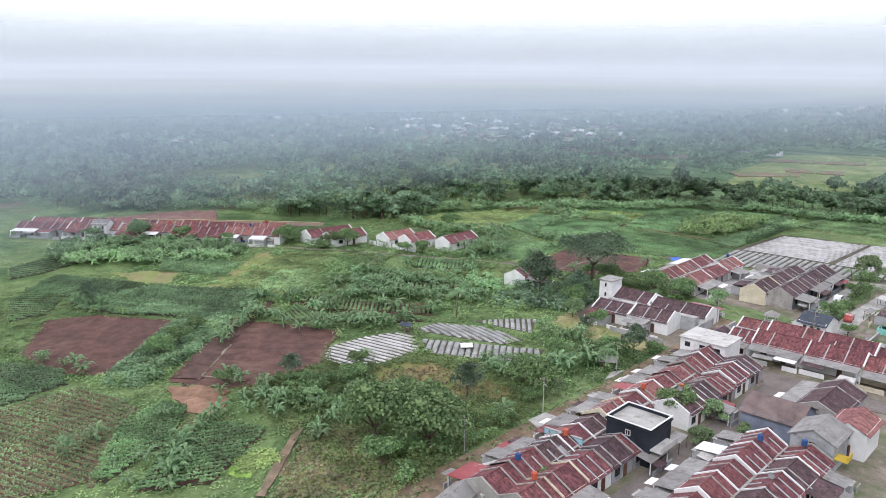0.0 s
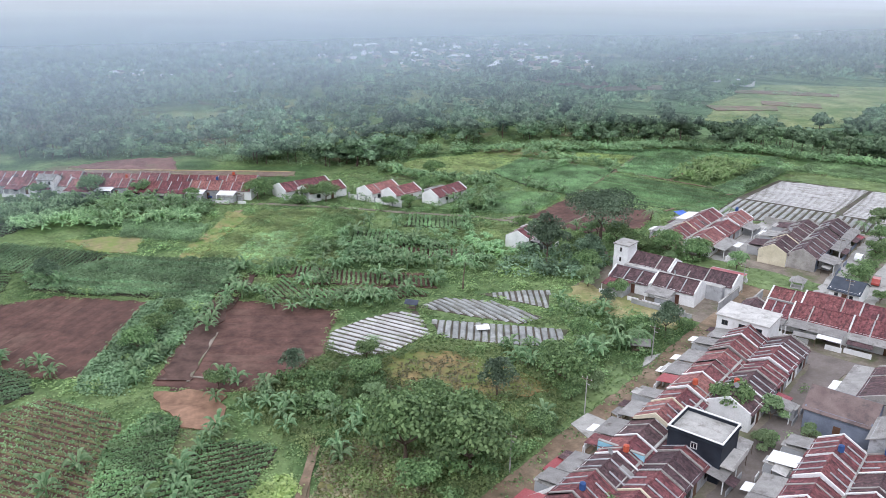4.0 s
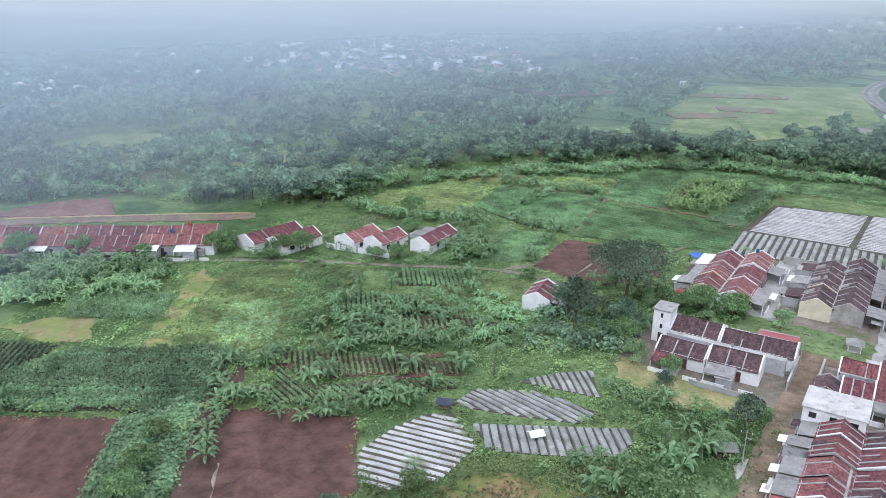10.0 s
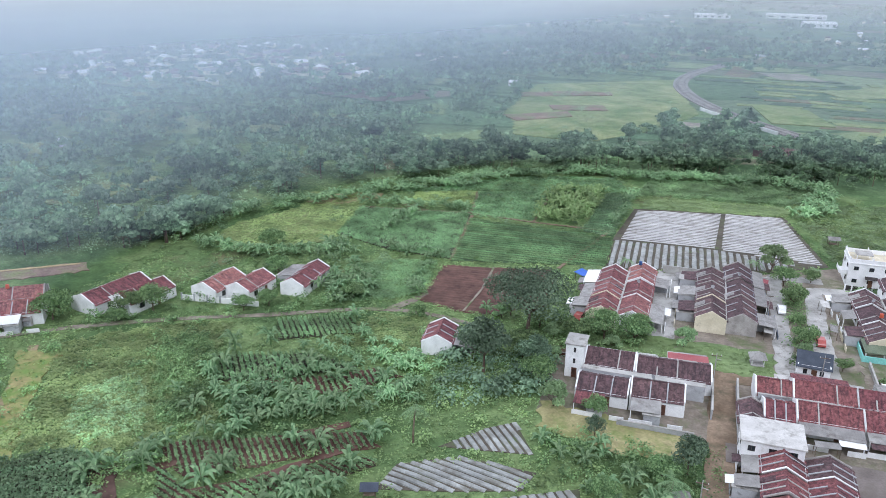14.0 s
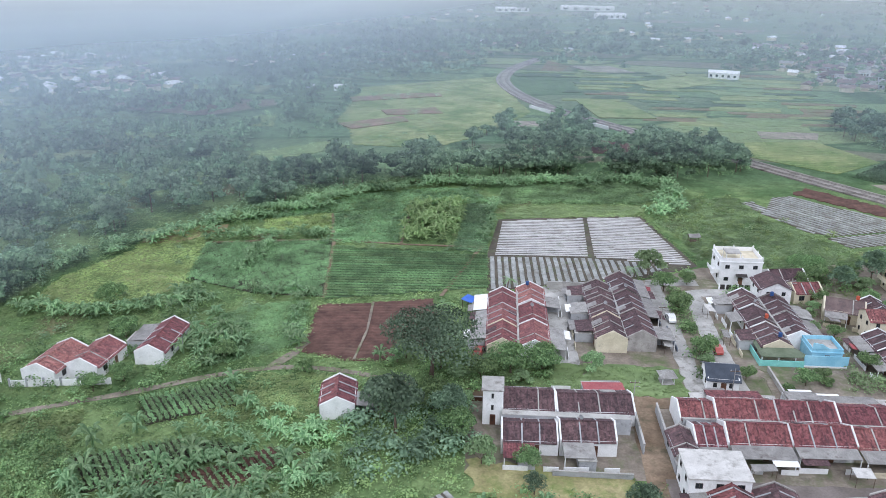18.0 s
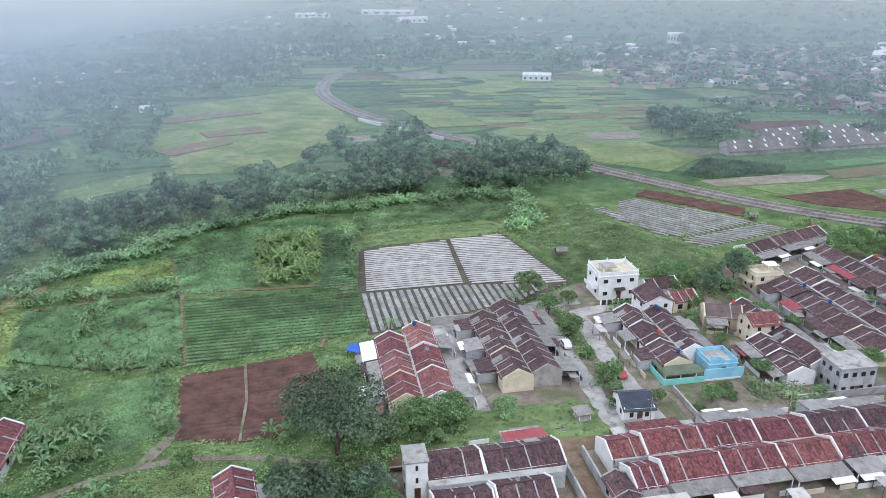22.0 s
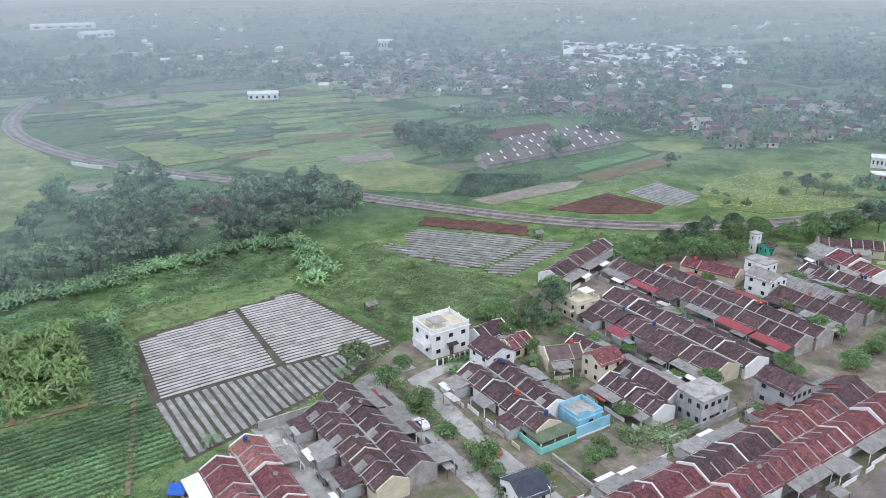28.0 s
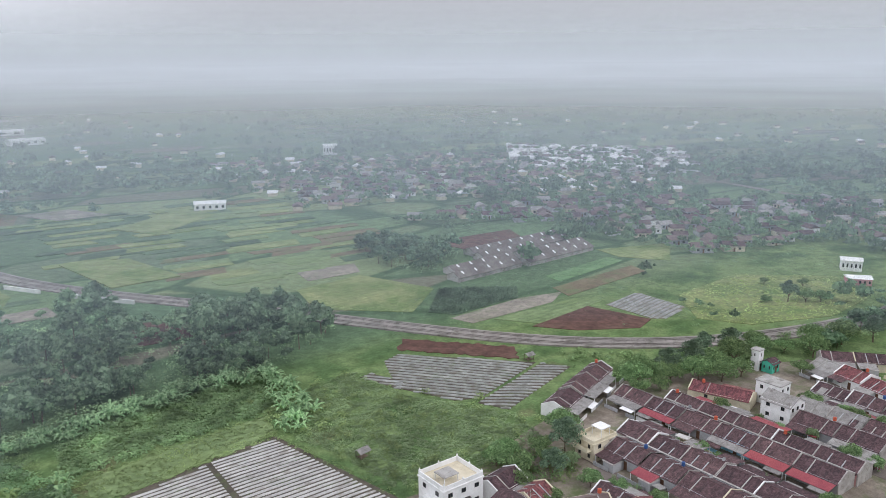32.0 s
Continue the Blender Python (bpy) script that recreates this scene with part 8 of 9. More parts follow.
cover("dry_grass", [(-49, 68), (-47, 73.4), (-42, 75.5), (-36.5, 75.6), (-31, 75), (-32.6, 70.4), (-38, 60), (-46, 62)], 700, TUFT, GRASS_DRY, "dry brown grass in the scrubby clearing", "grass", 0.4, 0.9, 95)
cover("weeds", [(-49, 68), (-47, 73.4), (-42, 75.5), (-31, 75), (-38, 60), (-46, 62)], 200, WEED, LEAF_WEED, "weeds in the scrubby clearing", "weeds", 0.4, 0.8, 96, 0, 0.8)
cover("grass", [(-42, 38), (-40.6, 42.2), (-37.3, 41.5), (-37.9, 36.5)], 240, GRASS, LEAF_YELLOW, "small lime-green seed plot", "grass", 0.6, 1.0, 97)
cover("weeds", [(-40, 46), (-22, 42), (-24, 72), (-30, 80), (-40, 82), (-52, 76), (-60, 62), (-58, 48)], 1700, WEED_FINE, LEAF_WEED, "tangled weeds in the scrub beside the lane", "weeds", 0.7, 1.5, 43, clear=True)
cover("bushes", [(-32.5, 55), (-22, 46), (-23, 68), (-30, 64), (-40, 62), (-50, 62), (-58, 60), (-56, 50), (-44, 50), (-40, 53.4)], 75, BUSH_FINE, LEAF_TREE, "thick green scrub bushes beside the lane", "bushes", 0.7, 1.4, 44)
cover("bushes", [(-58, 104), (-50, 108), (-44, 112), (-44, 122), (-52, 126), (-62, 118)], 70, BUSH, LEAF_DARK, "dark undergrowth beneath the big trees", "bushes", 0.8, 1.5, 45)
cover("bushes", [(-36, 78), (-22.5, 84), (-23, 104), (-40, 104), (-44, 96), (-34, 92)], 80, BUSH, LEAF_TREE, "bushes round the straw-coloured clearing", "bushes", 0.5, 1.1, 46)
cover("weeds", [(-84, 116), (-66, 118), (-58, 128), (-68, 131), (-78, 130)], 900, WEED, LEAF_WEED, "green weeds beside the footpath", "weeds", 0.6, 1.1, 47, 0, 0.6)
cover("bushes", [(-110, 100), (-100, 110), (-92, 104), (-88, 92), (-96, 88)], 40, BUSH, LEAF_WEED, "low bushes on fallow land", "bushes", 0.5, 1.0, 48, 0, 0.7)
gen_g = random.Random(49)
edge_pts = []
for line in ([(-24, 40), (-24, 108)], [(-106, 50), (-98, 56), (-93, 58.5), (-76.6, 38.6)], [(-75.5, 157), (-53, 161.5)], [(-50, 146), (-49, 160)], [(-73.5, 136.5), (-58, 134.8)], [(-62.5, 83.4), (-51, 79)], [(-59, 91.5), (-42, 95.5), (-40, 90)], [(-55, 81), (-49, 77.3), (-36, 85)], [(-45, 163), (-11, 174), (-2, 180)], [(0.6, 183), (-6, 214)], [(30, 204), (36, 194)], [(-88, 85.5), (-66, 97)], [(-80, 69.5), (-61, 88)], [(-68, 36.5), (-47, 24)], [(-62.8, 41), (-52, 37)]):
    edge_pts += along(line, 0.45, gen_g, 0.7)
stuff("bank_grass", quads("bank_grass", spread(WEED, places(edge_pts, gen_g, 0.4, 0.9, 0, 0.7))), LEAF_WEED, "rough grass along field banks and lane edges", "grass")
gen_e = random.Random(55)
rim = []
for poly in EDGES:
    rim += along(poly + poly[:1], 0.7, gen_e, 0.45)
stuff("bank_grass", quads("bank_grass", spread(WEED, places(rim, gen_e, 0.35, 0.8, 0.02, 0.7))), LEAF_WEED, "ragged grass round the edges of the plots", "grass")
gen_m = random.Random(50)
open_pts = [p for p in scatter([(-135, 20), (-20, 0), (-20, 128), (-45, 165), (-45, 240), (-135, 205)], 30000, gen_m) if not any(inside(c, *p) for c in CLEAR)]
stuff("meadow_tufts", quads("meadow_tufts", spread(TUFT, places(open_pts[::2], gen_m, 0.4, 1.0, 0, 0.6))), LEAF_WEED, "tufts of grass and herbs over the open ground", "grass")
stuff("meadow_tufts", quads("meadow_tufts", spread(TUFT, places(open_pts[1::2], gen_m, 0.4, 1.1, 0, 0.6))), LEAF_TREE, "dark herbs over the open ground", "grass")

# shrubs strewn over banks, yards and fallow corners
for k, (poly, count, mat, label) in enumerate((
        ([(-135, 60), (-95, 60), (-60, 100), (-60, 132), (-100, 132), (-135, 100)], 160, LEAF_TREE, "green shrubs between plots and footpath"),
        ([(-135, 135), (-75, 132), (-45, 165), (-2, 215), (-5, 250), (-70, 245), (-135, 205)], 150, LEAF_CROP, "shrubs along the field banks"),
        ([(-112, 20), (-66, 40), (-46, 70), (-24, 60), (-24, 110), (-60, 110), (-112, 60)], 190, LEAF_WEED, "shrubs and climbers on the field banks"),
        ([(-64, 108), (-46, 106), (-44, 136), (-16, 137), (-46, 140), (-60, 134)], 80, LEAF_TREE, "garden shrubs under the trees"),
        ([(0, 178), (34, 178), (40, 192), (26, 232), (-6, 232)], 110, LEAF_WEED, "bushes in the rank grass"),
        ([(-134, 106), (-118, 110), (-100, 120), (-88, 128), (-84, 140), (-104, 140), (-128, 130), (-136, 118)], 150, LEAF_TREE, "garden shrubs round the houses on the footpath"),
        ([(60, 184), (68, 180), (130, 170), (124, 184), (98, 192), (78, 205), (66, 214)], 190, LEAF_TREE, "bushes along the railway")) ):
    gen = random.Random(300 + k)
    pts = [p for p in scatter(poly, count, gen) if not any(inside(c, *p) for c in CLEAR)]
    stuff("shrubs", quads("shrubs", spread(BUSH, places(pts, gen, 0.4, 1.1, 0, 0.9))), mat, label, "bushes")
gen = random.Random(310)
yard = []
for _ in range(260):
    x, y = gen.uniform(-18, 96), gen.uniform(52, 176)
    yard.append((x, y))
lanes = [(-31, 4), (-11, 3), (-5, 3), (14.5, 3.4), (33, 3.4), (51.4, 3.2), (70.6, 3), (-3.0, 3)]
yard = [(x, y) for x, y in yard if any(abs(x - c) < w and (y > 128 or c == -3.0) for c, w in lanes) or 108.5 < y < 109.8]
stuff("yard_shrubs", quads("yard_shrubs", spread(BUSH, places(yard, gen, 0.25, 0.6, 0, 1.1))), LEAF_TREE, "potted shrubs and small garden bushes in the yards", "bushes")

for k, (poly, count, mat, label) in enumerate((
        ([(-50, 127.5), (-32.6, 128), (-32.6, 136.5), (-45, 137), (-52, 134)], 60, LEAF_TREE, "thick shrubs beneath the trees behind the terraces"),
        ([(-9.8, 134), (-6.8, 134), (-6.6, 168), (-9.6, 168)], 60, LEAF_TREE, "garden hedge of shrubs between two lanes"),
        ([(14, 128.6), (24, 128.6), (24, 131), (14, 138), (12.6, 134)], 34, LEAF_BRIGHT, "bright garden shrubs beside the dirt yard"),
        ([(60, 128.5), (68, 129), (86, 131), (86, 136), (60, 131)], 50, LEAF_TREE, "shrubs along the dirt track"),
        ([(2, 164), (12, 162), (14, 170), (3, 170)], 22, LEAF_TREE, "shrubs before the tall white house"),
        ([(33, 120), (37, 120), (37, 131), (32.6, 131)], 26, LEAF_DARK, "dark shrubs beside the grey house"))):
    gen = random.Random(330 + k)
    stuff("shrubs", quads("shrubs", spread(BUSH, places(scatter(poly, count, gen), gen, 0.45, 1.1, 0, 1.0))), mat, label, "bushes")
cover("lawn_grass", [(-46, 128.4), (-12.4, 128.2), (-12.6, 137), (-46, 137)], 700, WEED, LEAF_WEED, "rough grass and herbs on the lawn", "grass", 0.3, 0.7, 61, 0.05, 0.5)
for x, y, s in ((-47, 130.5, 0.9), (-42, 134.6, 1.0), (-37.4, 130.4, 0.8), (-34.0, 136.2, 0.8), (-45.6, 124.0, 0.7), (-8.2, 138.0, 0.8), (8.6, 135.6, 0.5), (34.6, 124.5, 0.9), (35.0, 128.6, 0.8), (62.0, 129.8, 0.7), (70.0, 130.4, 0.8)):
    plant_tree(rnd.choice((0, 1, 2)), x, y, s * rnd.uniform(0.9, 1.1), rnd.uniform(0.8, 1.0))
cover("leafy_crop", [(-136.5, 78.9), (-131.9, 82.7), (-119.8, 88.2), (-113.5, 80.6), (-126.8, 72.3)], 900, WEED, LEAF_CROP, "tall dark green maize plot below the banana groves", "crop", 0.6, 1.0, 71, 0, 2.0)

for x, y, k, s in ((17.6, 171.5, 1, 0.7), (21.4, 175.4, 0, 1.0), (25.0, 171.0, 3, 0.8), (19.6, 179.6, 1, 0.8), (27.4, 174.6, 0, 0.9), (23.6, 181.2, 1, 0.7), (29.8, 171.6, 2, 1.0), (51.4, 133.4, 0, 0.6), (51.3, 147.0, 2, 0.7), (51.3, 156.0, 0, 0.6), (70.6, 138.0, 0, 0.7), (70.4, 155.4, 2, 0.8), (85.6, 150.0, 0, 0.9), (86.4, 143.0, 1, 0.7), (33.2, 135.0, 2, 0.6), (32.6, 154.6, 0, 0.6)):
    plant_tree(k, x, y, s, 0.9)
cover("weeds", [(15.5, 168.5), (31, 168), (32, 178), (26, 183), (15, 181)], 420, WEED, LEAF_WEED, "weedy grass between the houses and the meadow", "weeds", 0.5, 1.0, 81, 0.03, 0.7)
cover("shrubs", [(16, 170), (31, 169.4), (31.5, 177), (25, 182), (16, 180)], 34, BUSH, LEAF_TREE, "garden shrubs between the houses and the meadow", "bushes", 0.5, 1.0, 82, 0.02)
for k, x in enumerate((51.4, 70.6, 33.0, 14.5)):
    gen = random.Random(400 + k)
    line = [(x + gen.uniform(-1.6, 1.6), y) for y in [gen.uniform(130, 168) for _ in range(22)]]
    stuff("yard_shrubs", quads("yard_shrubs", spread(BUSH, places(line, gen, 0.3, 0.7, 0.02, 1.1))), LEAF_TREE if k % 2 else LEAF_BRIGHT, "small garden bushes along the narrow lane", "bushes")

# ---- beyond the railway and the far land ----
def plot(poly, mat, label, top=0.06):
    slab("field", poly, top, mat, label, "field")


MAIZE = paint("maize_ground", "3f523a", "4e6244", 0.1, 1.5, 0.95, 0.6, wave=0.2, wave_axis="Y", wave_dark=0.85)
PALE_FALLOW = paint("pale_fallow", "847c70", "979083", 0.1, 2, 0.95, 0.4, stain="6f7458", stain_scale=0.1, stain_at=0.58)
BROWN_GREEN = paint("brown_green", "6b6049", "7c6f55", 0.08, 1.2, 0.95, 0.4, stain="667049", stain_scale=0.12, stain_at=0.55)
plot([(78.7, 275.3), (99, 260), (92, 252.4), (67, 251.2), (62, 258)], MAIZE, "dark green maize plot beyond the railway")
cover("maize", [(78.7, 274.5), (98.4, 260), (91.6, 253), (67.6, 252), (63, 258)], 1100, WEED, LEAF_DARK, "dark green standing maize", "crop", 0.7, 1.1, 101, 0, 2.2)
plot([(64, 249.6), (91.9, 251.8), (106.8, 248.4), (97, 242.8), (66, 242.4)], PALE_FALLOW, "pale fallow strip beyond the railway")
plot([(116, 264.7), (152.3, 269.4), (151.8, 262.3), (114.8, 256.9)], paint("fresh_green_turf", "5b7a4e", "6d8c5c", 0.08, 1.2, 0.95, 0.4), "fresh green vegetable strip", 0.08)
plot([(107.8, 253.5), (149.2, 256.1), (147, 248), (105.3, 244)], BROWN_GREEN, "brown-green fallow strip", 0.065)
plot([(72.7, 241.6), (104.5, 241.4), (109.2, 234.2), (80, 230.8)], TURF, "green vegetable strip beside a tilled plot", 0.08)
plot([(77, 230.4), (101.7, 234.8), (107, 214.4), (98.8, 211.5), (84.2, 220.6)], SOIL, "tilled red-brown plot beyond the railway", 0.07)
field("mulch_field", "pale grey mulch plot beyond the railway", [(107.4, 231.2), (124.5, 233), (123.6, 215.3), (111, 212), (107.6, 214.6)], BARE, 10, 1.6, PLASTIC_OLD, wide=0.85, seed=61, top=0.1)
PASTURE = [(131.9, 223.7), (166.5, 226.9), (190.3, 204.6), (173.3, 186.5), (149.1, 184.5), (124.5, 194.5), (117.3, 206.8)]
plot(PASTURE, TURF_YELLOW, "rough yellow-green pasture inside the railway curve", 0.05)
cover("rough_grass", PASTURE, 1500, WEED, LEAF_YELLOW, "rough yellow-green grass in tussocks", "grass", 0.5, 1.2, 102, 0, 0.7)
plot([(157.8, 280), (188, 269), (165.7, 252), (155.6, 267)], TURF_YELLOW, "yellow-green plot behind the long sheds", 0.05)
plot([(116.4, 330), (156.7, 328), (150, 312), (119.5, 309)], SOIL, "tilled brown plot beside the long sheds")
BRIGHT_PLOT = [(43, 302), (68, 305), (78, 276.5), (58.7, 260.8), (38, 280.7)]
plot(BRIGHT_PLOT, TURF_YELLOW, "bright yellow-green plot beyond the railway")
cover("rice", BRIGHT_PLOT, 900, WEED, LEAF_YELLOW, "yellow-green ripening crop", "crop", 0.5, 0.9, 103, 0, 0.6)
plot([(52.8, 321.4), (74.8, 320), (70.2, 308.4), (50.8, 309)], PALE_FALLOW, "pale fallow plot beside the tree clump")
plot([(-37, 332), (-23.5, 332), (-22.4, 321), (-37, 322)], PALE_FALLOW, "grey-brown ploughed plot below the railway")
plot([(-10, 301.8), (2, 296), (1.7, 280), (-11.9, 281)], SOIL, "dark ploughed plot below the railway")
plot([(-14.6, 525), (-3.7, 497.5), (-10.8, 468.5), (-22, 469)], BROWN_GREEN, "brownish fallow plot by the railway curve")
plot([(-3.7, 497.5), (19.7, 499), (31.4, 472), (8.5, 471)], PALE_FALLOW, "pale plot under grey film in the far fields", 0.4)
plot([(-9.5, 383), (12.9, 377), (19.8, 341.3), (-2.9, 340.5)], TURF_YELLOW, "yellow-green plot beside the railway", 0.4)
plot([(24, 434), (63, 466), (71, 441), (34.4, 412)], TURF_YELLOW, "bright green rise in the far fields", 0.42)
FALLOW = paint("reddish_fallow", "776352", "8a7561", 0.1, 2, 0.95, 0.4, stain="6f7a50", stain_scale=0.1, stain_at=0.52)
for poly in ([(-104.8, 319), (-81.8, 336.4), (-78, 326), (-97, 310)], [(-113.6, 375.4), (-93.8, 388.7), (-71.5, 393.7), (-69.6, 385), (-109.3, 366.7)], [(-92, 348), (-70, 356), (-66, 344), (-88, 338)]):
    plot(poly, FALLOW, "reddish fallow plot in the northern meadow", 0.42)
gen_f = random.Random(70)
for k in range(95):
    x, y = -36 + (k % 5) * 29 + gen_f.uniform(-9, 9), 322 + (k // 5) * 8.2 + gen_f.uniform(-2, 2)
    w, d = gen_f.uniform(14, 34), gen_f.uniform(4.5, 9)
    mid = (x + w / 2, y + d / 2)
    if any(abs(mid[0] - tx) + abs(mid[1] - ty) < 24 for tx, ty in TRACK):
        continue
    tilt = gen_f.uniform(-0.16, 0.02)
    plot([(x, y), (x + w, y + w * tilt), (x + w + gen_f.uniform(-2, 3), y + w * tilt + d), (x + gen_f.uniform(-2, 3), y + d)], gen_f.choice((TURF, TURF_DARK, TURF_YELLOW, MAIZE, TURF_DARK, TURF_YELLOW, BROWN_GREEN, TURF)), gen_f.choice(("green rice strip in the far fields", "dark green crop strip in the far fields")), 0.05 + 0.0035 * k)


def barn(x0, x1, y, w, label):
    o = thing("poultry_barn", pose((x0 + x1) / 2, y, 0, 0, 0, 4), label, "barn", "long sheds beyond the railway")
    L = x1 - x0
    part("wall", Solid().box(-L / 2, -w / 2, 0, L / 2, -w / 2 + 0.2, 1.7), CONCRETE, o)
    part("wall", Solid().box(-L / 2, w / 2 - 0.2, 0, L / 2, w / 2, 1.7), CONCRETE, o)
    for sgn in (-1, 1):
        part("roof_slope", roof_slope(L, w, 1.8, 3.0, sgn, 0.6, 0.1, 0), paint("barn_roof", "68625e", "7b7570", 0.2, 3, 0.8, 0.4, stain="665e58", stain_at=0.55), o)
    for k in range(int(L / 6)):
        x = -L / 2 + 3 + 6 * k
        part("skylight", Solid().hexa([(x, -w * 0.3, 2.2), (x + 0.7, -w * 0.3, 2.2), (x + 0.7, -0.4, 2.8), (x, -0.4, 2.8)], [(x, -w * 0.3, 2.34), (x + 0.7, -w * 0.3, 2.34), (x + 0.7, -0.4, 2.96), (x, -0.4, 2.96)]), WALL_WHITE, o)
    for side in (-1, 1):
        x = side * (L / 2 - 0.12)
        part("gable", Solid().hexa([(x - 0.1, -w / 2, 0), (x - 0.1, -w / 2, 1.7), (x - 0.1, 0, 2.9), (x - 0.1, w / 2, 1.7), (x - 0.1, w / 2, 0)], [(x + 0.1, -w / 2, 0), (x + 0.1, -w / 2, 1.7), (x + 0.1, 0, 2.9), (x + 0.1, w / 2, 1.7), (x + 0.1, w / 2, 0)]), CONCRETE, o)


for x0, x1, y in ((88, 118, 280.5), (120, 156, 281.5), (92, 122, 288), (124, 160, 289), (112, 160, 297), (114, 162, 305)):
    barn(x0, x1, y, 5.6, "long low shed with a grey roof and white skylights")

# far halls and pale buildings
def hall(x, y, a, w, d, h, label, wall=WALL_WHITE):
    o = thing("hall", pose(x, y, 0, 0, 0, a), label, "building")
    part("wall", Solid().box(-w / 2, -d / 2, 0, w / 2, d / 2, h), wall, o)
    part("roof", Solid().hexa([(-w / 2 - 0.3, -d / 2 - 0.3, h), (w / 2 + 0.3, -d / 2 - 0.3, h), (w / 2 + 0.3, d / 2 + 0.3, h), (-w / 2 - 0.3, d / 2 + 0.3, h)], [(-w / 2 - 0.3, -0.5, h + d * 0.12), (w / 2 + 0.3, -0.5, h + d * 0.12), (w / 2 + 0.3, 0.5, h + d * 0.12), (-w / 2 - 0.3, 0.5, h + d * 0.12)]), WALL_WHITE, o)
    for k in range(5):
        part("window", Solid().box(-w / 2 + w * (k + 0.3) / 5, -d / 2 - 0.06, h * 0.35, -w / 2 + w * (k + 0.7) / 5, -d / 2 - 0.005, h * 0.72), glass(), o)


hall(75, 457, -22, 15, 8, 3.4, "low white house at the edge of the far fields")
hall(55, 1003, -12, 62, 14, 4, "long white factory hall in the mist")
hall(66, 876, 10, 30, 14, 4.4, "white factory hall in the mist")
hall(-34, 972, 6, 38, 12, 4, "white factory hall in the mist")
hall(238, 627, -30, 11, 8, 7.5, "pale three-storey building in the village")
hall(203, 206, -60, 6.4, 5.4, 3.6, "white two-storey house by the railway")
hall(187, 196, -50, 7, 5, 2.2, "low pinkish house by the railway", WALL_PINK)
hall(-117, 398, -20, 9.5, 5, 2.3, "low white shed at the wood's edge")
hall(-134, 404, -15, 6, 3, 1.6, "long low grey shed at the wood's edge", WALL_GREY)
hall(-226, 214, -40, 4.6, 3.4, 1.9, "pale house among the trees", WALL_GREY)
hall(-272, 210, -35, 5.0, 3.2, 1.9, "grey-roofed house among the trees", WALL_GREY)


FAR_ROOFS = [ROOF_BROWN, FADED, ROOF_GREY, FADED, ROOF_BROWN, ROOF_GREY, FADED]


def far_house_solids(gen, x, y, a, L, W, h, walls, roofs):
    c, s = math.cos(a), math.sin(a)

    def at(p):
        return (x + p[0] * c - p[1] * s, y + p[0] * s + p[1] * c, p[2])

    low = [(-L / 2, -W / 2, 0), (L / 2, -W / 2, 0), (L / 2, W / 2, 0), (-L / 2, W / 2, 0)]
    walls.hexa([at(p) for p in low], [at((px, py, h)) for px, py, _ in low])
    hr = h + W * 0.25
    roofs.add([at(p) for p in ((-L / 2 - 0.4, -W / 2 - 0.5, h - 0.15), (L / 2 + 0.4, -W / 2 - 0.5, h - 0.15), (L / 2 + 0.4, 0, hr), (-L / 2 - 0.4, 0, hr), (L / 2 + 0.4, W / 2 + 0.5, h - 0.15), (-L / 2 - 0.4, W / 2 + 0.5, h - 0.15))],
              [(0, 1, 2, 3), (3, 2, 4, 5), (1, 4, 2), (0, 3, 5), (0, 5, 4, 1)])


VILLAGE_KIND = {}


def village_house(gen, x, y, a):
    """A simple village house with gable roof, door and windows, built once for each look."""
    roof, wall = gen.choice(FAR_ROOFS), gen.choice((WALL_GREY, WALL_CREAM, WALL_GREY, WALL_WHITE))
    L, W = gen.choice(((8, 6), (10, 7), (7, 6)))
    key = (roof.name, wall.name, L)
    m = site(x, y, 0, a)
    label = f"{WALL_WORD.get(wall.name, 'pale')} {ROOF_WORD.get(roof.name, 'tiled')} village house among trees"
    if key in VILLAGE_KIND:
        return copy_thing(VILLAGE_KIND[key], pose(x, y, 0, 0, 0, a))
    o = thing("village_house", m, label, "house", "village houses beyond the railway")
    walls, roofs = Solid(), Solid()
    far_house_solids(gen, 0, 0, 0, L, W, 2.9, walls, roofs)
    part("wall", walls, wall, o)
    part("roof", roofs, roof, o)
    for k in (-0.25, 0.25):
        part("window", Solid().box(L * k - 0.6, -W / 2 - 0.05, 1.0, L * k + 0.6, -W / 2 - 0.004, 2.1), glass(), o)
    part("door", Solid().box(-0.45, -W / 2 - 0.05, 0, 0.45, -W / 2 - 0.004, 2.0), WOOD_DOOR, o)
    VILLAGE_KIND[key] = o
    return o


VILLAGES = {"east": [(134, 373), (160, 350), (187, 320), (181, 297), (184, 252), (206, 244), (250, 236), (240, 212), (262, 215), (346, 262), (283, 311), (262, 352), (200, 372)],
            "middle": [(105, 418), (148, 420), (231, 382), (300, 340), (328, 400), (328, 546), (232, 592), (130, 623)],
            "white": [(293, 468), (306, 409), (370, 378), (465, 472), (384, 585)],
            "north": [(-405, 412), (-410, 484), (-346, 515), (-298, 520), (-200, 420), (-200, 395), (-238, 348), (-300, 340), (-357, 332)]}
gen_v = random.Random(80)
HOMES = []


def spaced(poly, count, gap, gen):
    """Points in a plot that keep their distance from one another and from every house so far."""
    out = []
    for x, y in scatter(poly, count * 6, gen):
        if len(out) < count and all(abs(x - a) + abs(y - b) > gap for a, b in HOMES):
            HOMES.append((x, y))
            out.append((x, y))
    return out


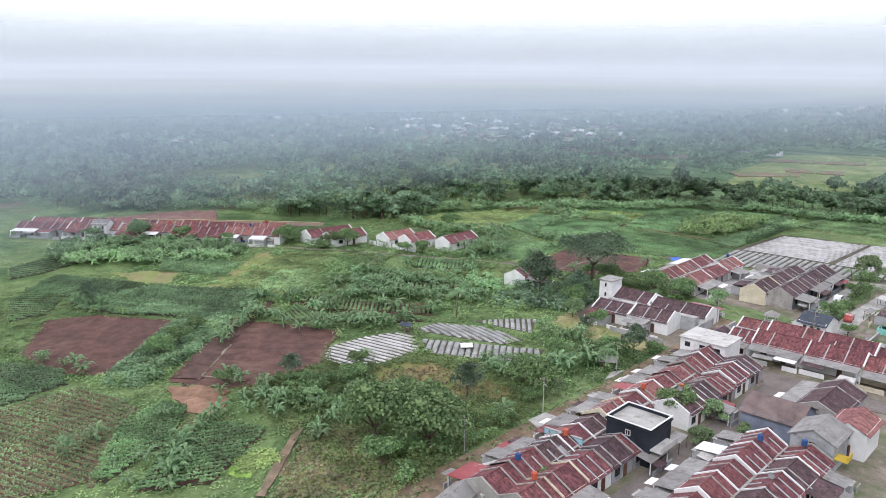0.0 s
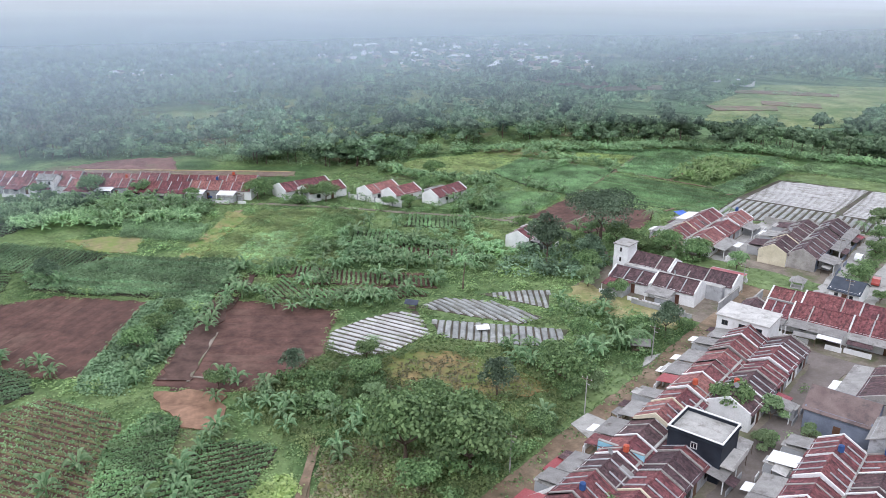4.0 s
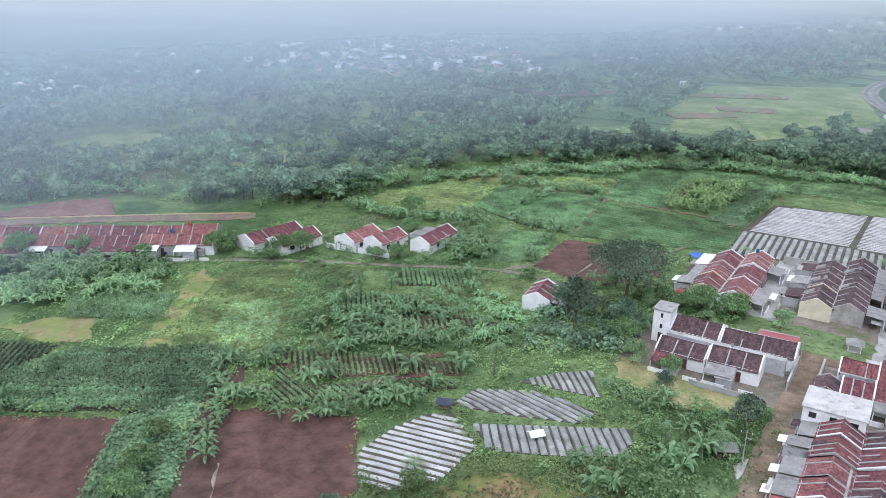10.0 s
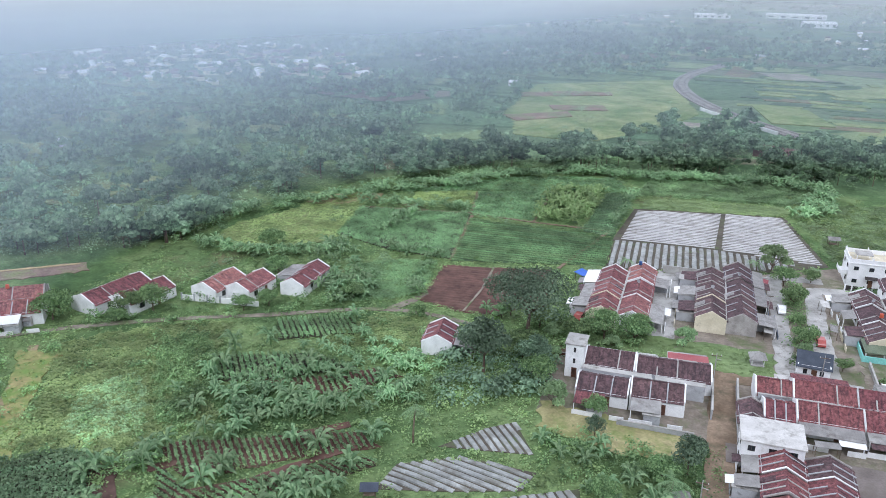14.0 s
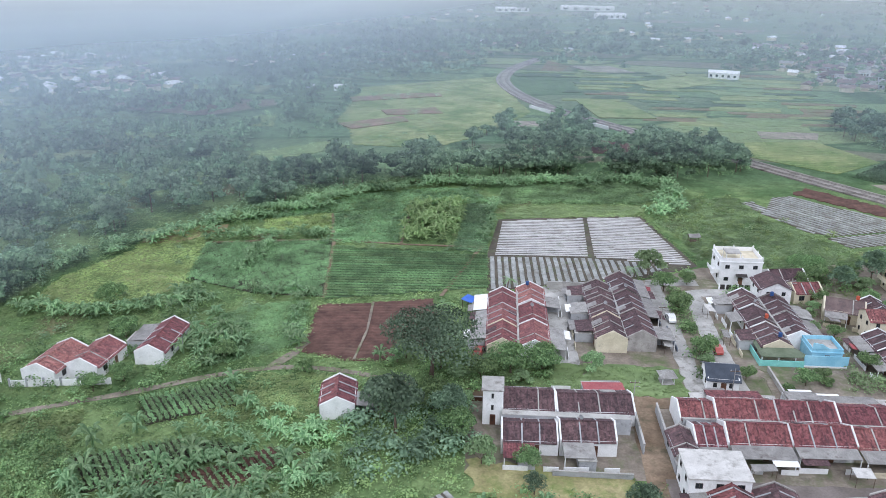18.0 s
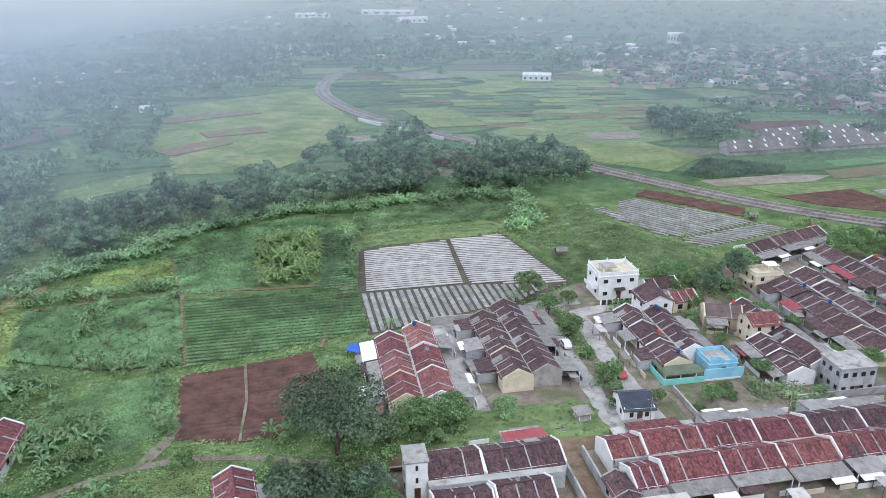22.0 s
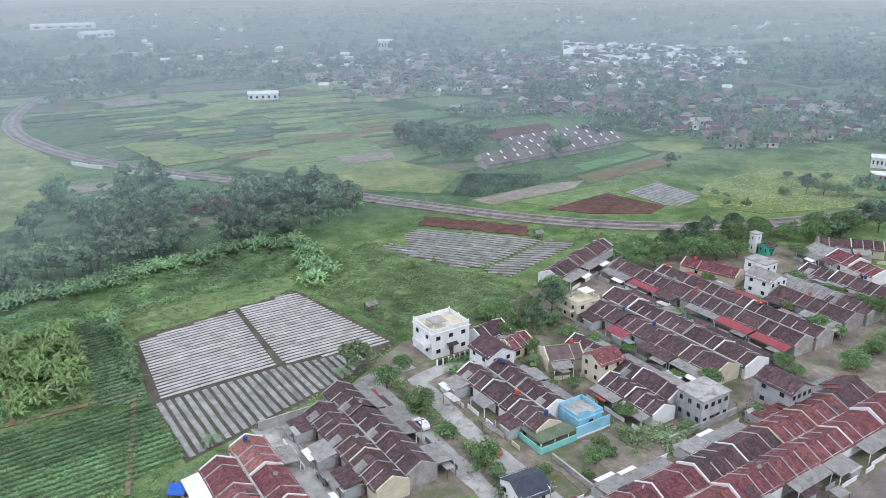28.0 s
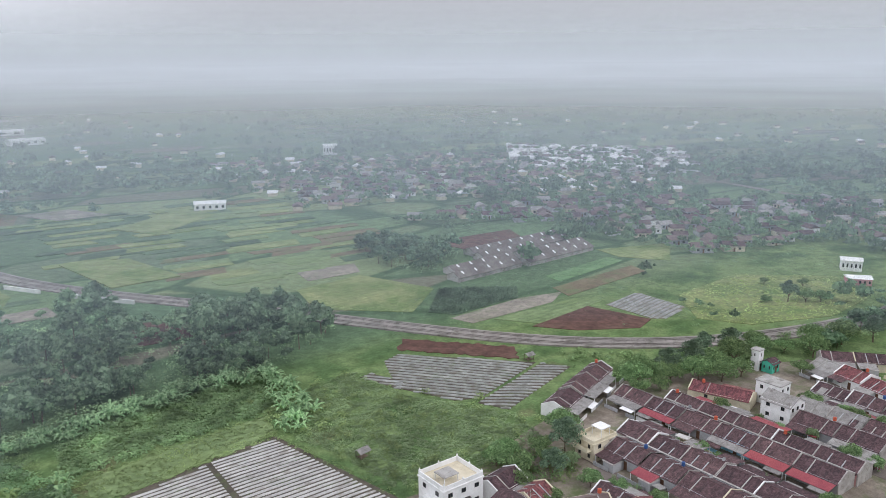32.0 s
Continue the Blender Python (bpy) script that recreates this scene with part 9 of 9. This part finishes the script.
for x, y in spaced(VILLAGES["east"], 120, 10, gen_v) + spaced([(115, 440), (200, 410), (260, 420), (250, 500), (150, 520)], 75, 12, gen_v):
    village_house(gen_v, x, y, gen_v.choice((-30, -25, 60, 65, -35)) + gen_v.uniform(-6, 6))
for key, count, gap, bright, label in (("middle", 180, 11, 0.15, "distant village of pale walls and tiled roofs"), ("white", 170, 9, 0.45, "distant new estate of white houses"), ("north", 130, 10, 0.32, "distant village in the mist")):
    walls, pale, dark, grey = Solid(), Solid(), Solid(), Solid()
    for x, y in spaced(VILLAGES[key], count, gap, gen_v):
        roof = gen_v.random()
        far_house_solids(gen_v, x, y, radians(gen_v.choice((-30, 60)) + gen_v.uniform(-8, 8)), gen_v.uniform(4.4, 7), gen_v.uniform(3.8, 5), gen_v.uniform(1.9, 2.7), walls, pale if roof < bright else dark if roof < bright + (1 - bright) * 0.6 else grey)
    for s, m in ((walls, WALL_CREAM if key != "white" else WALL_WHITE), (pale, WALL_WHITE), (dark, FADED), (grey, ROOF_GREY)):
        stuff("village", s.mesh("village"), m, label, "houses")
walls, pale, dark = Solid(), Solid(), Solid()
for k in range(520):
    r, a = gen_v.uniform(520, 1700), gen_v.uniform(radians(15), radians(175))
    x, y = -20 + r * math.cos(a), 45 + r * math.sin(a)
    if noise.noise((x * 0.004, y * 0.004, 5)) < 0.05:
        continue
    far_house_solids(gen_v, x, y, gen_v.uniform(0, 3), gen_v.uniform(3.6, 6.5), gen_v.uniform(3, 5), gen_v.uniform(1.8, 2.8), walls, pale if gen_v.random() < 0.4 else dark)
    HOMES.append((x, y))
stuff("village", walls.mesh("village"), WALL_CREAM, "scattered pale houses in the misty distance", "houses")
stuff("village", pale.mesh("village"), WALL_WHITE, "scattered pale roofs in the misty distance", "houses")
stuff("village", dark.mesh("village"), FADED, "scattered brown roofs in the misty distance", "houses")
for key, spots, label in (("hamlet", ((-356, 214, 7), (-359, 277, 8), (-437, 326, 8), (-424, 398, 9), (-330, 240, 3)), "hamlets of pale houses among the western woods"),
                          ("lane", ((-197, 490, 4), (-173, 499, 4), (-156, 535, 4), (-142, 553, 4), (-117, 556, 3), (-52, 625, 5)), "row of pale houses before the northern woods"),
                          ("outlying", ((-606, 360, 10), (-875, 453, 9), (-869, 547, 10), (-700, 620, 9)), "outlying pale houses in the misty woods")):
    walls, pale, dark = Solid(), Solid(), Solid()
    for cx, cy, n in spots:
        for _ in range(n):
            x, y = cx + gen_v.gauss(0, 1.6 * n), cy + gen_v.gauss(0, 1.2 * n)
            far_house_solids(gen_v, x, y, gen_v.uniform(0, 3), gen_v.uniform(3.8, 7), gen_v.uniform(3, 4.5), gen_v.uniform(1.8, 2.6), walls, pale if gen_v.random() < 0.45 else dark)
            HOMES.append((x, y))
    for solid, m in ((walls, WALL_CREAM), (pale, WALL_WHITE), (dark, FADED)):
        stuff("village", solid.mesh("village"), m, label, "houses")
strip("road", smooth([(345, 360), (336, 315), (329, 278), (300, 240), (262, 214)]), 5, 0.12, BARE, "pale road beyond the village", "road")

# clearings between the woods
GLADES = [[(-250.5, 145), (-253.6, 167), (-236, 179.7), (-215.7, 162.3), (-218.3, 150), (-235.8, 137.3)],
          [(-139.7, 334.5), (-132.3, 333), (-128, 312.3), (-136.7, 314)],
          [(-123, 270.3), (-102.5, 290), (-92, 281.2), (-112.5, 264.5), (-108.4, 246.2), (-122, 259)],
          [(-183, 130.7), (-178.9, 144.2), (-163.9, 139.4), (-169.1, 126.2)],
          [(-186.5, 156.3), (-185.4, 180.4), (-173.3, 192.7), (-163.6, 189), (-177.3, 163)],
          [(-243.7, 213), (-238, 228.3), (-217, 212), (-228, 199.2)],
          [(-110, 408), (-44, 452), (-40, 405), (-30, 350), (-48, 306), (-66, 282), (-92, 286), (-98, 310), (-106, 326)]]
gen_w = random.Random(90)
for k in range(34):
    r, a = gen_w.uniform(270, 620), gen_w.uniform(radians(95), radians(172))
    x, y = -20 + r * math.cos(a), 45 + r * math.sin(a)
    w, d = gen_w.uniform(6, 15), gen_w.uniform(5, 12)
    if any(abs(x - px) + abs(y - py) < 42 for g in GLADES for px, py in g[:1]) or any(inside(p, x, y) for p in VILLAGES.values()):
        continue
    GLADES.append([(x + w * math.cos(q) * gen_w.uniform(0.6, 1.1), y + d * math.sin(q) * gen_w.uniform(0.6, 1.1)) for q in (0.3, 1.3, 2.4, 3.4, 4.4, 5.5)])
for k, g in enumerate(GLADES):
    slab("field", g, 0.05 + 0.004 * k, gen_w.choice((TURF, TURF_YELLOW, TURF, TURF_YELLOW, TURF, TURF_DARK)), "light green clearing among the woods", "clearing")

# woods
NEAR_WOOD = [clump_crown(200 + k, 6 + k % 3, 3.4, 5.6 + k * 0.5, 0.2, 5, 2, 210, 0.62) for k in range(5)]
MID_WOOD = [clump_crown(100 + k, 4, 3.5, 5.4, 0.2, 4, 1, 40, 0.9) for k in range(4)]
DEEP_WOOD = [clump_crown(120 + k, 2, 4.6, 6.0, 0.0, 4, 1, 16, 1.7) for k in range(3)]
BELTS = [[(-122, 224), (-95, 224), (-74, 238), (-40, 245), (-8, 249), (12, 247), (34, 262), (36, 276), (26, 288), (-10, 296), (-27, 297), (-40, 281), (-56, 284), (-68, 272), (-72, 252), (-90, 254), (-103, 246), (-124, 242)],
         [(-50, 305), (-38, 300), (-12, 304), (-8, 318), (-30, 322), (-48, 320)],
         [(-262, 88), (-230, 84), (-199, 98), (-194, 110), (-186, 123), (-150, 152), (-134, 180), (-126, 200), (-108, 210), (-96, 224), (-112, 240), (-130, 238), (-160, 215), (-180, 185), (-225, 160), (-268, 140)],
         [(-188, 124), (-181, 124), (-156, 131), (-145, 138), (-134, 148), (-130, 162), (-136, 178), (-150, 152), (-168, 138)],
         [(80, 316), (84, 296), (90, 291), (100, 300), (112, 304), (112, 318), (98, 342), (86, 338)],
         [(120, 172), (150, 168), (190, 160), (200, 170), (160, 172), (135, 177)]]
for belt, count in zip(BELTS, (300, 40, 330, 60, 70, 45)):
    spots = [p for p in scatter(belt, count * 2, gen_w) if not any(inside(g, *p) for g in GLADES) and noise.noise((p[0] * 0.05, p[1] * 0.05, 4)) > -0.28][:count]
    pts = []
    for x, y in spots:
        size = gen_w.choice((0.5, 0.65, 0.75, 0.85, 0.95, 1.2)) * gen_w.uniform(0.85, 1.15)
        pts.append((x, y, 0, gen_w.uniform(0, 6.28), size, min(1.7, size * gen_w.uniform(0.75, 1.3))))
    # western belts take the leaves that carry haze in their colour
    for mat, part_of in ((LEAF_HAZED if belt[0][0] < -180 else LEAF_WOOD, pts[::2]), (LEAF_WOOD if belt[0][0] < -180 else LEAF_FAR, pts[1::2])):
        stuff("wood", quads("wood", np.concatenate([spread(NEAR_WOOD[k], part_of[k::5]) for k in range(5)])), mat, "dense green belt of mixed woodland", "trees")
    trunks = Solid()
    for x, y, z, a, s, h in pts[::2]:
        trunks.tube((x, y, 0), (x, y, 3.2 * h), 0.16 * s, 0.08 * s, 4)
    stuff("wood_trunks", trunks.mesh("wood_trunks"), BARK, "bare trunks within the woodland", "trees")

GRID = {}
for hx, hy in HOMES:
    GRID.setdefault((int(hx // 20), int(hy // 20)), []).append((hx, hy))


def near_home(x, y, gap):
    i, j = int(x // 20), int(y // 20)
    return any(abs(x - a) + abs(y - b) < gap for di in (-1, 0, 1) for dj in (-1, 0, 1) for a, b in GRID.get((i + di, j + dj), ()))


mid, deep = [], []
while len(mid) < 3200 or len(deep) < 5200:
    r = gen_w.uniform(225, 640) if len(mid) < 3200 else 500 + 2000 * gen_w.random() ** 1.8
    a = gen_w.uniform(radians(5), radians(185))
    x, y = -20 + r * math.cos(a), 45 + r * math.sin(a)
    n = noise.noise((x * 0.009, y * 0.009, 2)) + 0.6 * noise.noise((x * 0.035, y * 0.035, 7))
    open_land = (-60 < x < 130 and 255 < y < 470) or (40 < x < 210 and 180 < y < 330)
    in_village = any(inside(p, x, y) for p in VILLAGES.values())
    left = x < -60 - (y - 250) * 0.1
    need = 0.62 if open_land else -0.5 if in_village else -0.3 if left else -0.05 if r < 500 else -0.25
    if n < need or (in_village and gen_w.random() < 0.05) or near_home(x, y, 4.2 if r < 640 else 14) or any(inside(g, x, y) for g in GLADES):
        continue
    if any(abs(x - tx) + abs(y - ty) < 13 for tx, ty in TRACK) or inside([(-50, 158), (-130, 158), (-112, 225), (0, 225), (60, 190), (40, 160)], x, y) or (y < 190 and -60 < x < 100):
        continue
    s = gen_w.uniform(0.55, 1.1) if in_village else gen_w.choice((0.55, 0.7, 0.9, 1.0, 1.2, 1.5)) * gen_w.uniform(0.85, 1.2)
    if r > 640:
        s *= 1.25 + (r - 640) / 1200
    (mid if len(mid) < 3200 else deep).append((x, y, 0, gen_w.uniform(0, 6.28), s, min(1.75, s * gen_w.uniform(0.7, 1.25))))
# the wooded west and the dark woods behind the northern meadows
WEST = [(-118, 226), (-130, 200), (-140, 180), (-150, 150), (-183, 123), (-199, 98), (-262, 74), (-430, 120), (-480, 300), (-400, 410), (-330, 330), (-240, 345), (-190, 400), (-152, 395), (-142, 330), (-112, 296), (-103, 245)]
NORTH = [(-180, 385), (-152, 405), (-146, 427), (-122, 432), (-102, 445), (-80, 447), (-62, 462), (-52, 492), (-80, 506), (-108, 512), (-90, 567), (-34, 588), (10, 583), (20, 640), (-60, 690), (-170, 640), (-150, 560), (-200, 500)]
for poly, count, gap, low in ((WEST, 2500, 3.4, -0.24), (NORTH, 700, 5.0, -0.6)):
    grove = []
    for x, y in scatter(poly, count, gen_w):
        if any(inside(g, x, y) for g in GLADES) or near_home(x, y, gap) or noise.noise((x * 0.03, y * 0.03, 7)) < (low if y < 235 or poly is NORTH else -0.08):
            continue
        s = gen_w.choice((0.45, 0.6, 0.7, 0.8, 0.95, 1.15)) * gen_w.uniform(0.85, 1.2) * (1.2 if poly is NORTH else 1)
        grove.append((x, y, 0, gen_w.uniform(0, 6.28), s, min(1.5, s * gen_w.uniform(0.75, 1.3))))
    # half of the western trees take the haze-tinted leaf colour
    for mat, part_of in ((LEAF_HAZED, grove[::2]), (LEAF_WOOD, grove[1::2])) if poly is WEST else ((LEAF_FAR, grove),):
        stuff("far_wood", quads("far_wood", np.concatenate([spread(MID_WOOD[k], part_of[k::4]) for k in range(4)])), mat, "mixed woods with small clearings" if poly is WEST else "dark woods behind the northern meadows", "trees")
for cx, cy, n in ((138, 348, 12), (207, 389, 14), (164, 301, 14), (187, 297, 8), (262, 348, 14), (217, 261, 12), (285, 254, 12), (128, 214, 3), (125, 204, 3), (166, 187, 8), (172, 184, 6)):
    for _ in range(n):
        x, y, s = gen_w.gauss(cx, 3.2 + n * 0.2), gen_w.gauss(cy, 3.2 + n * 0.2), gen_w.uniform(0.6, 1.25) if n > 6 else gen_w.uniform(0.4, 0.6)
        mid.append((x, y, 0, gen_w.uniform(0, 6.28), s, s * gen_w.uniform(0.8, 1.2)))
for x, y in along([(128, 372), (158, 348), (184, 320), (178, 297), (181, 252), (206, 241), (248, 233), (238, 209)], 2.0, gen_w, 2.5):
    s = gen_w.uniform(0.35, 0.8)
    mid.append((x, y, 0, gen_w.uniform(0, 6.28), s, s * gen_w.uniform(0.8, 1.2)))
for key, count in (("east", 330), ("middle", 420), ("white", 160), ("north", 200)):
    for x, y in scatter(VILLAGES[key], count, gen_w):
        if not near_home(x, y, 3.6) and not any(abs(x - tx) + abs(y - ty) < 12 for tx, ty in TRACK):
            s = gen_w.uniform(0.45, 1.0)
            mid.append((x, y, 0, gen_w.uniform(0, 6.28), s, s * gen_w.uniform(0.8, 1.3)))
gen_w.shuffle(mid)
stuff("far_wood", quads("far_wood", np.concatenate([spread(MID_WOOD[k], mid[k::8]) for k in range(4)])), LEAF_FAR, "woods and village trees beyond the fields", "trees")
stuff("far_wood", quads("far_wood", np.concatenate([spread(MID_WOOD[k], mid[k + 4::8]) for k in range(4)])), LEAF_WOOD, "lighter woods and village trees beyond the fields", "trees")
stuff("far_wood", quads("far_wood", np.concatenate([spread(DEEP_WOOD[k], deep[k::3]) for k in range(3)])), LEAF_FAR, "distant woods fading into mist", "trees")
gen_u = random.Random(95)
under = [p for belt, n in zip(BELTS, (420, 60, 380, 160, 60, 60)) for p in scatter(belt, n, gen_u)] + along([(-96, 220), (-72, 238), (-40, 244), (-8, 248), (8, 246)], 0.8, gen_u, 3.0)
for g in GLADES[:12]:
    under += scatter(g, 14, gen_u)
stuff("undergrowth", quads("undergrowth", spread(BUSH[::2], places(under, gen_u, 0.7, 1.5))), LEAF_BRIGHT, "thick undergrowth along the woodland edge", "bushes")
pts = []
while len(pts) < 2400:
    x, y = gen_w.uniform(-130, 220), gen_w.uniform(180, 480)
    if noise.noise((x * 0.02, y * 0.05, 3)) < 0.18 or any(abs(x - tx) + abs(y - ty) < 9 for tx, ty in TRACK) or (y < 215 and x < 110) or (x < 66 and y < 245):
        continue
    s = gen_w.uniform(0.4, 1.1)
    pts.append((x, y, 0, gen_w.uniform(0, 6.28), s, s * 0.7))
stuff("far_bushes", quads("far_bushes", spread(BUSH[:14], pts)), LEAF_WOOD, "hedges and bushes between the far plots", "bushes")
for x, y, k, size in ((151.5, 199.5, 3, 0.9), (155.0, 196.0, 0, 1.0), (158.0, 193.0, 1, 0.7), (146.0, 203.0, 4, 1.1), (170.0, 205.0, 0, 0.7), (176.0, 196.0, 4, 1.2), (163.0, 214.0, 0, 0.6)):
    plant_tree(k, x, y, size, 1.0)

# bring the plan to metres
for ob in list(scene.objects):
    if ob.parent is None and ob.type in ("MESH", "EMPTY"):
        ob.matrix_basis = Matrix.Scale(PLAN, 4) @ ob.matrix_basis
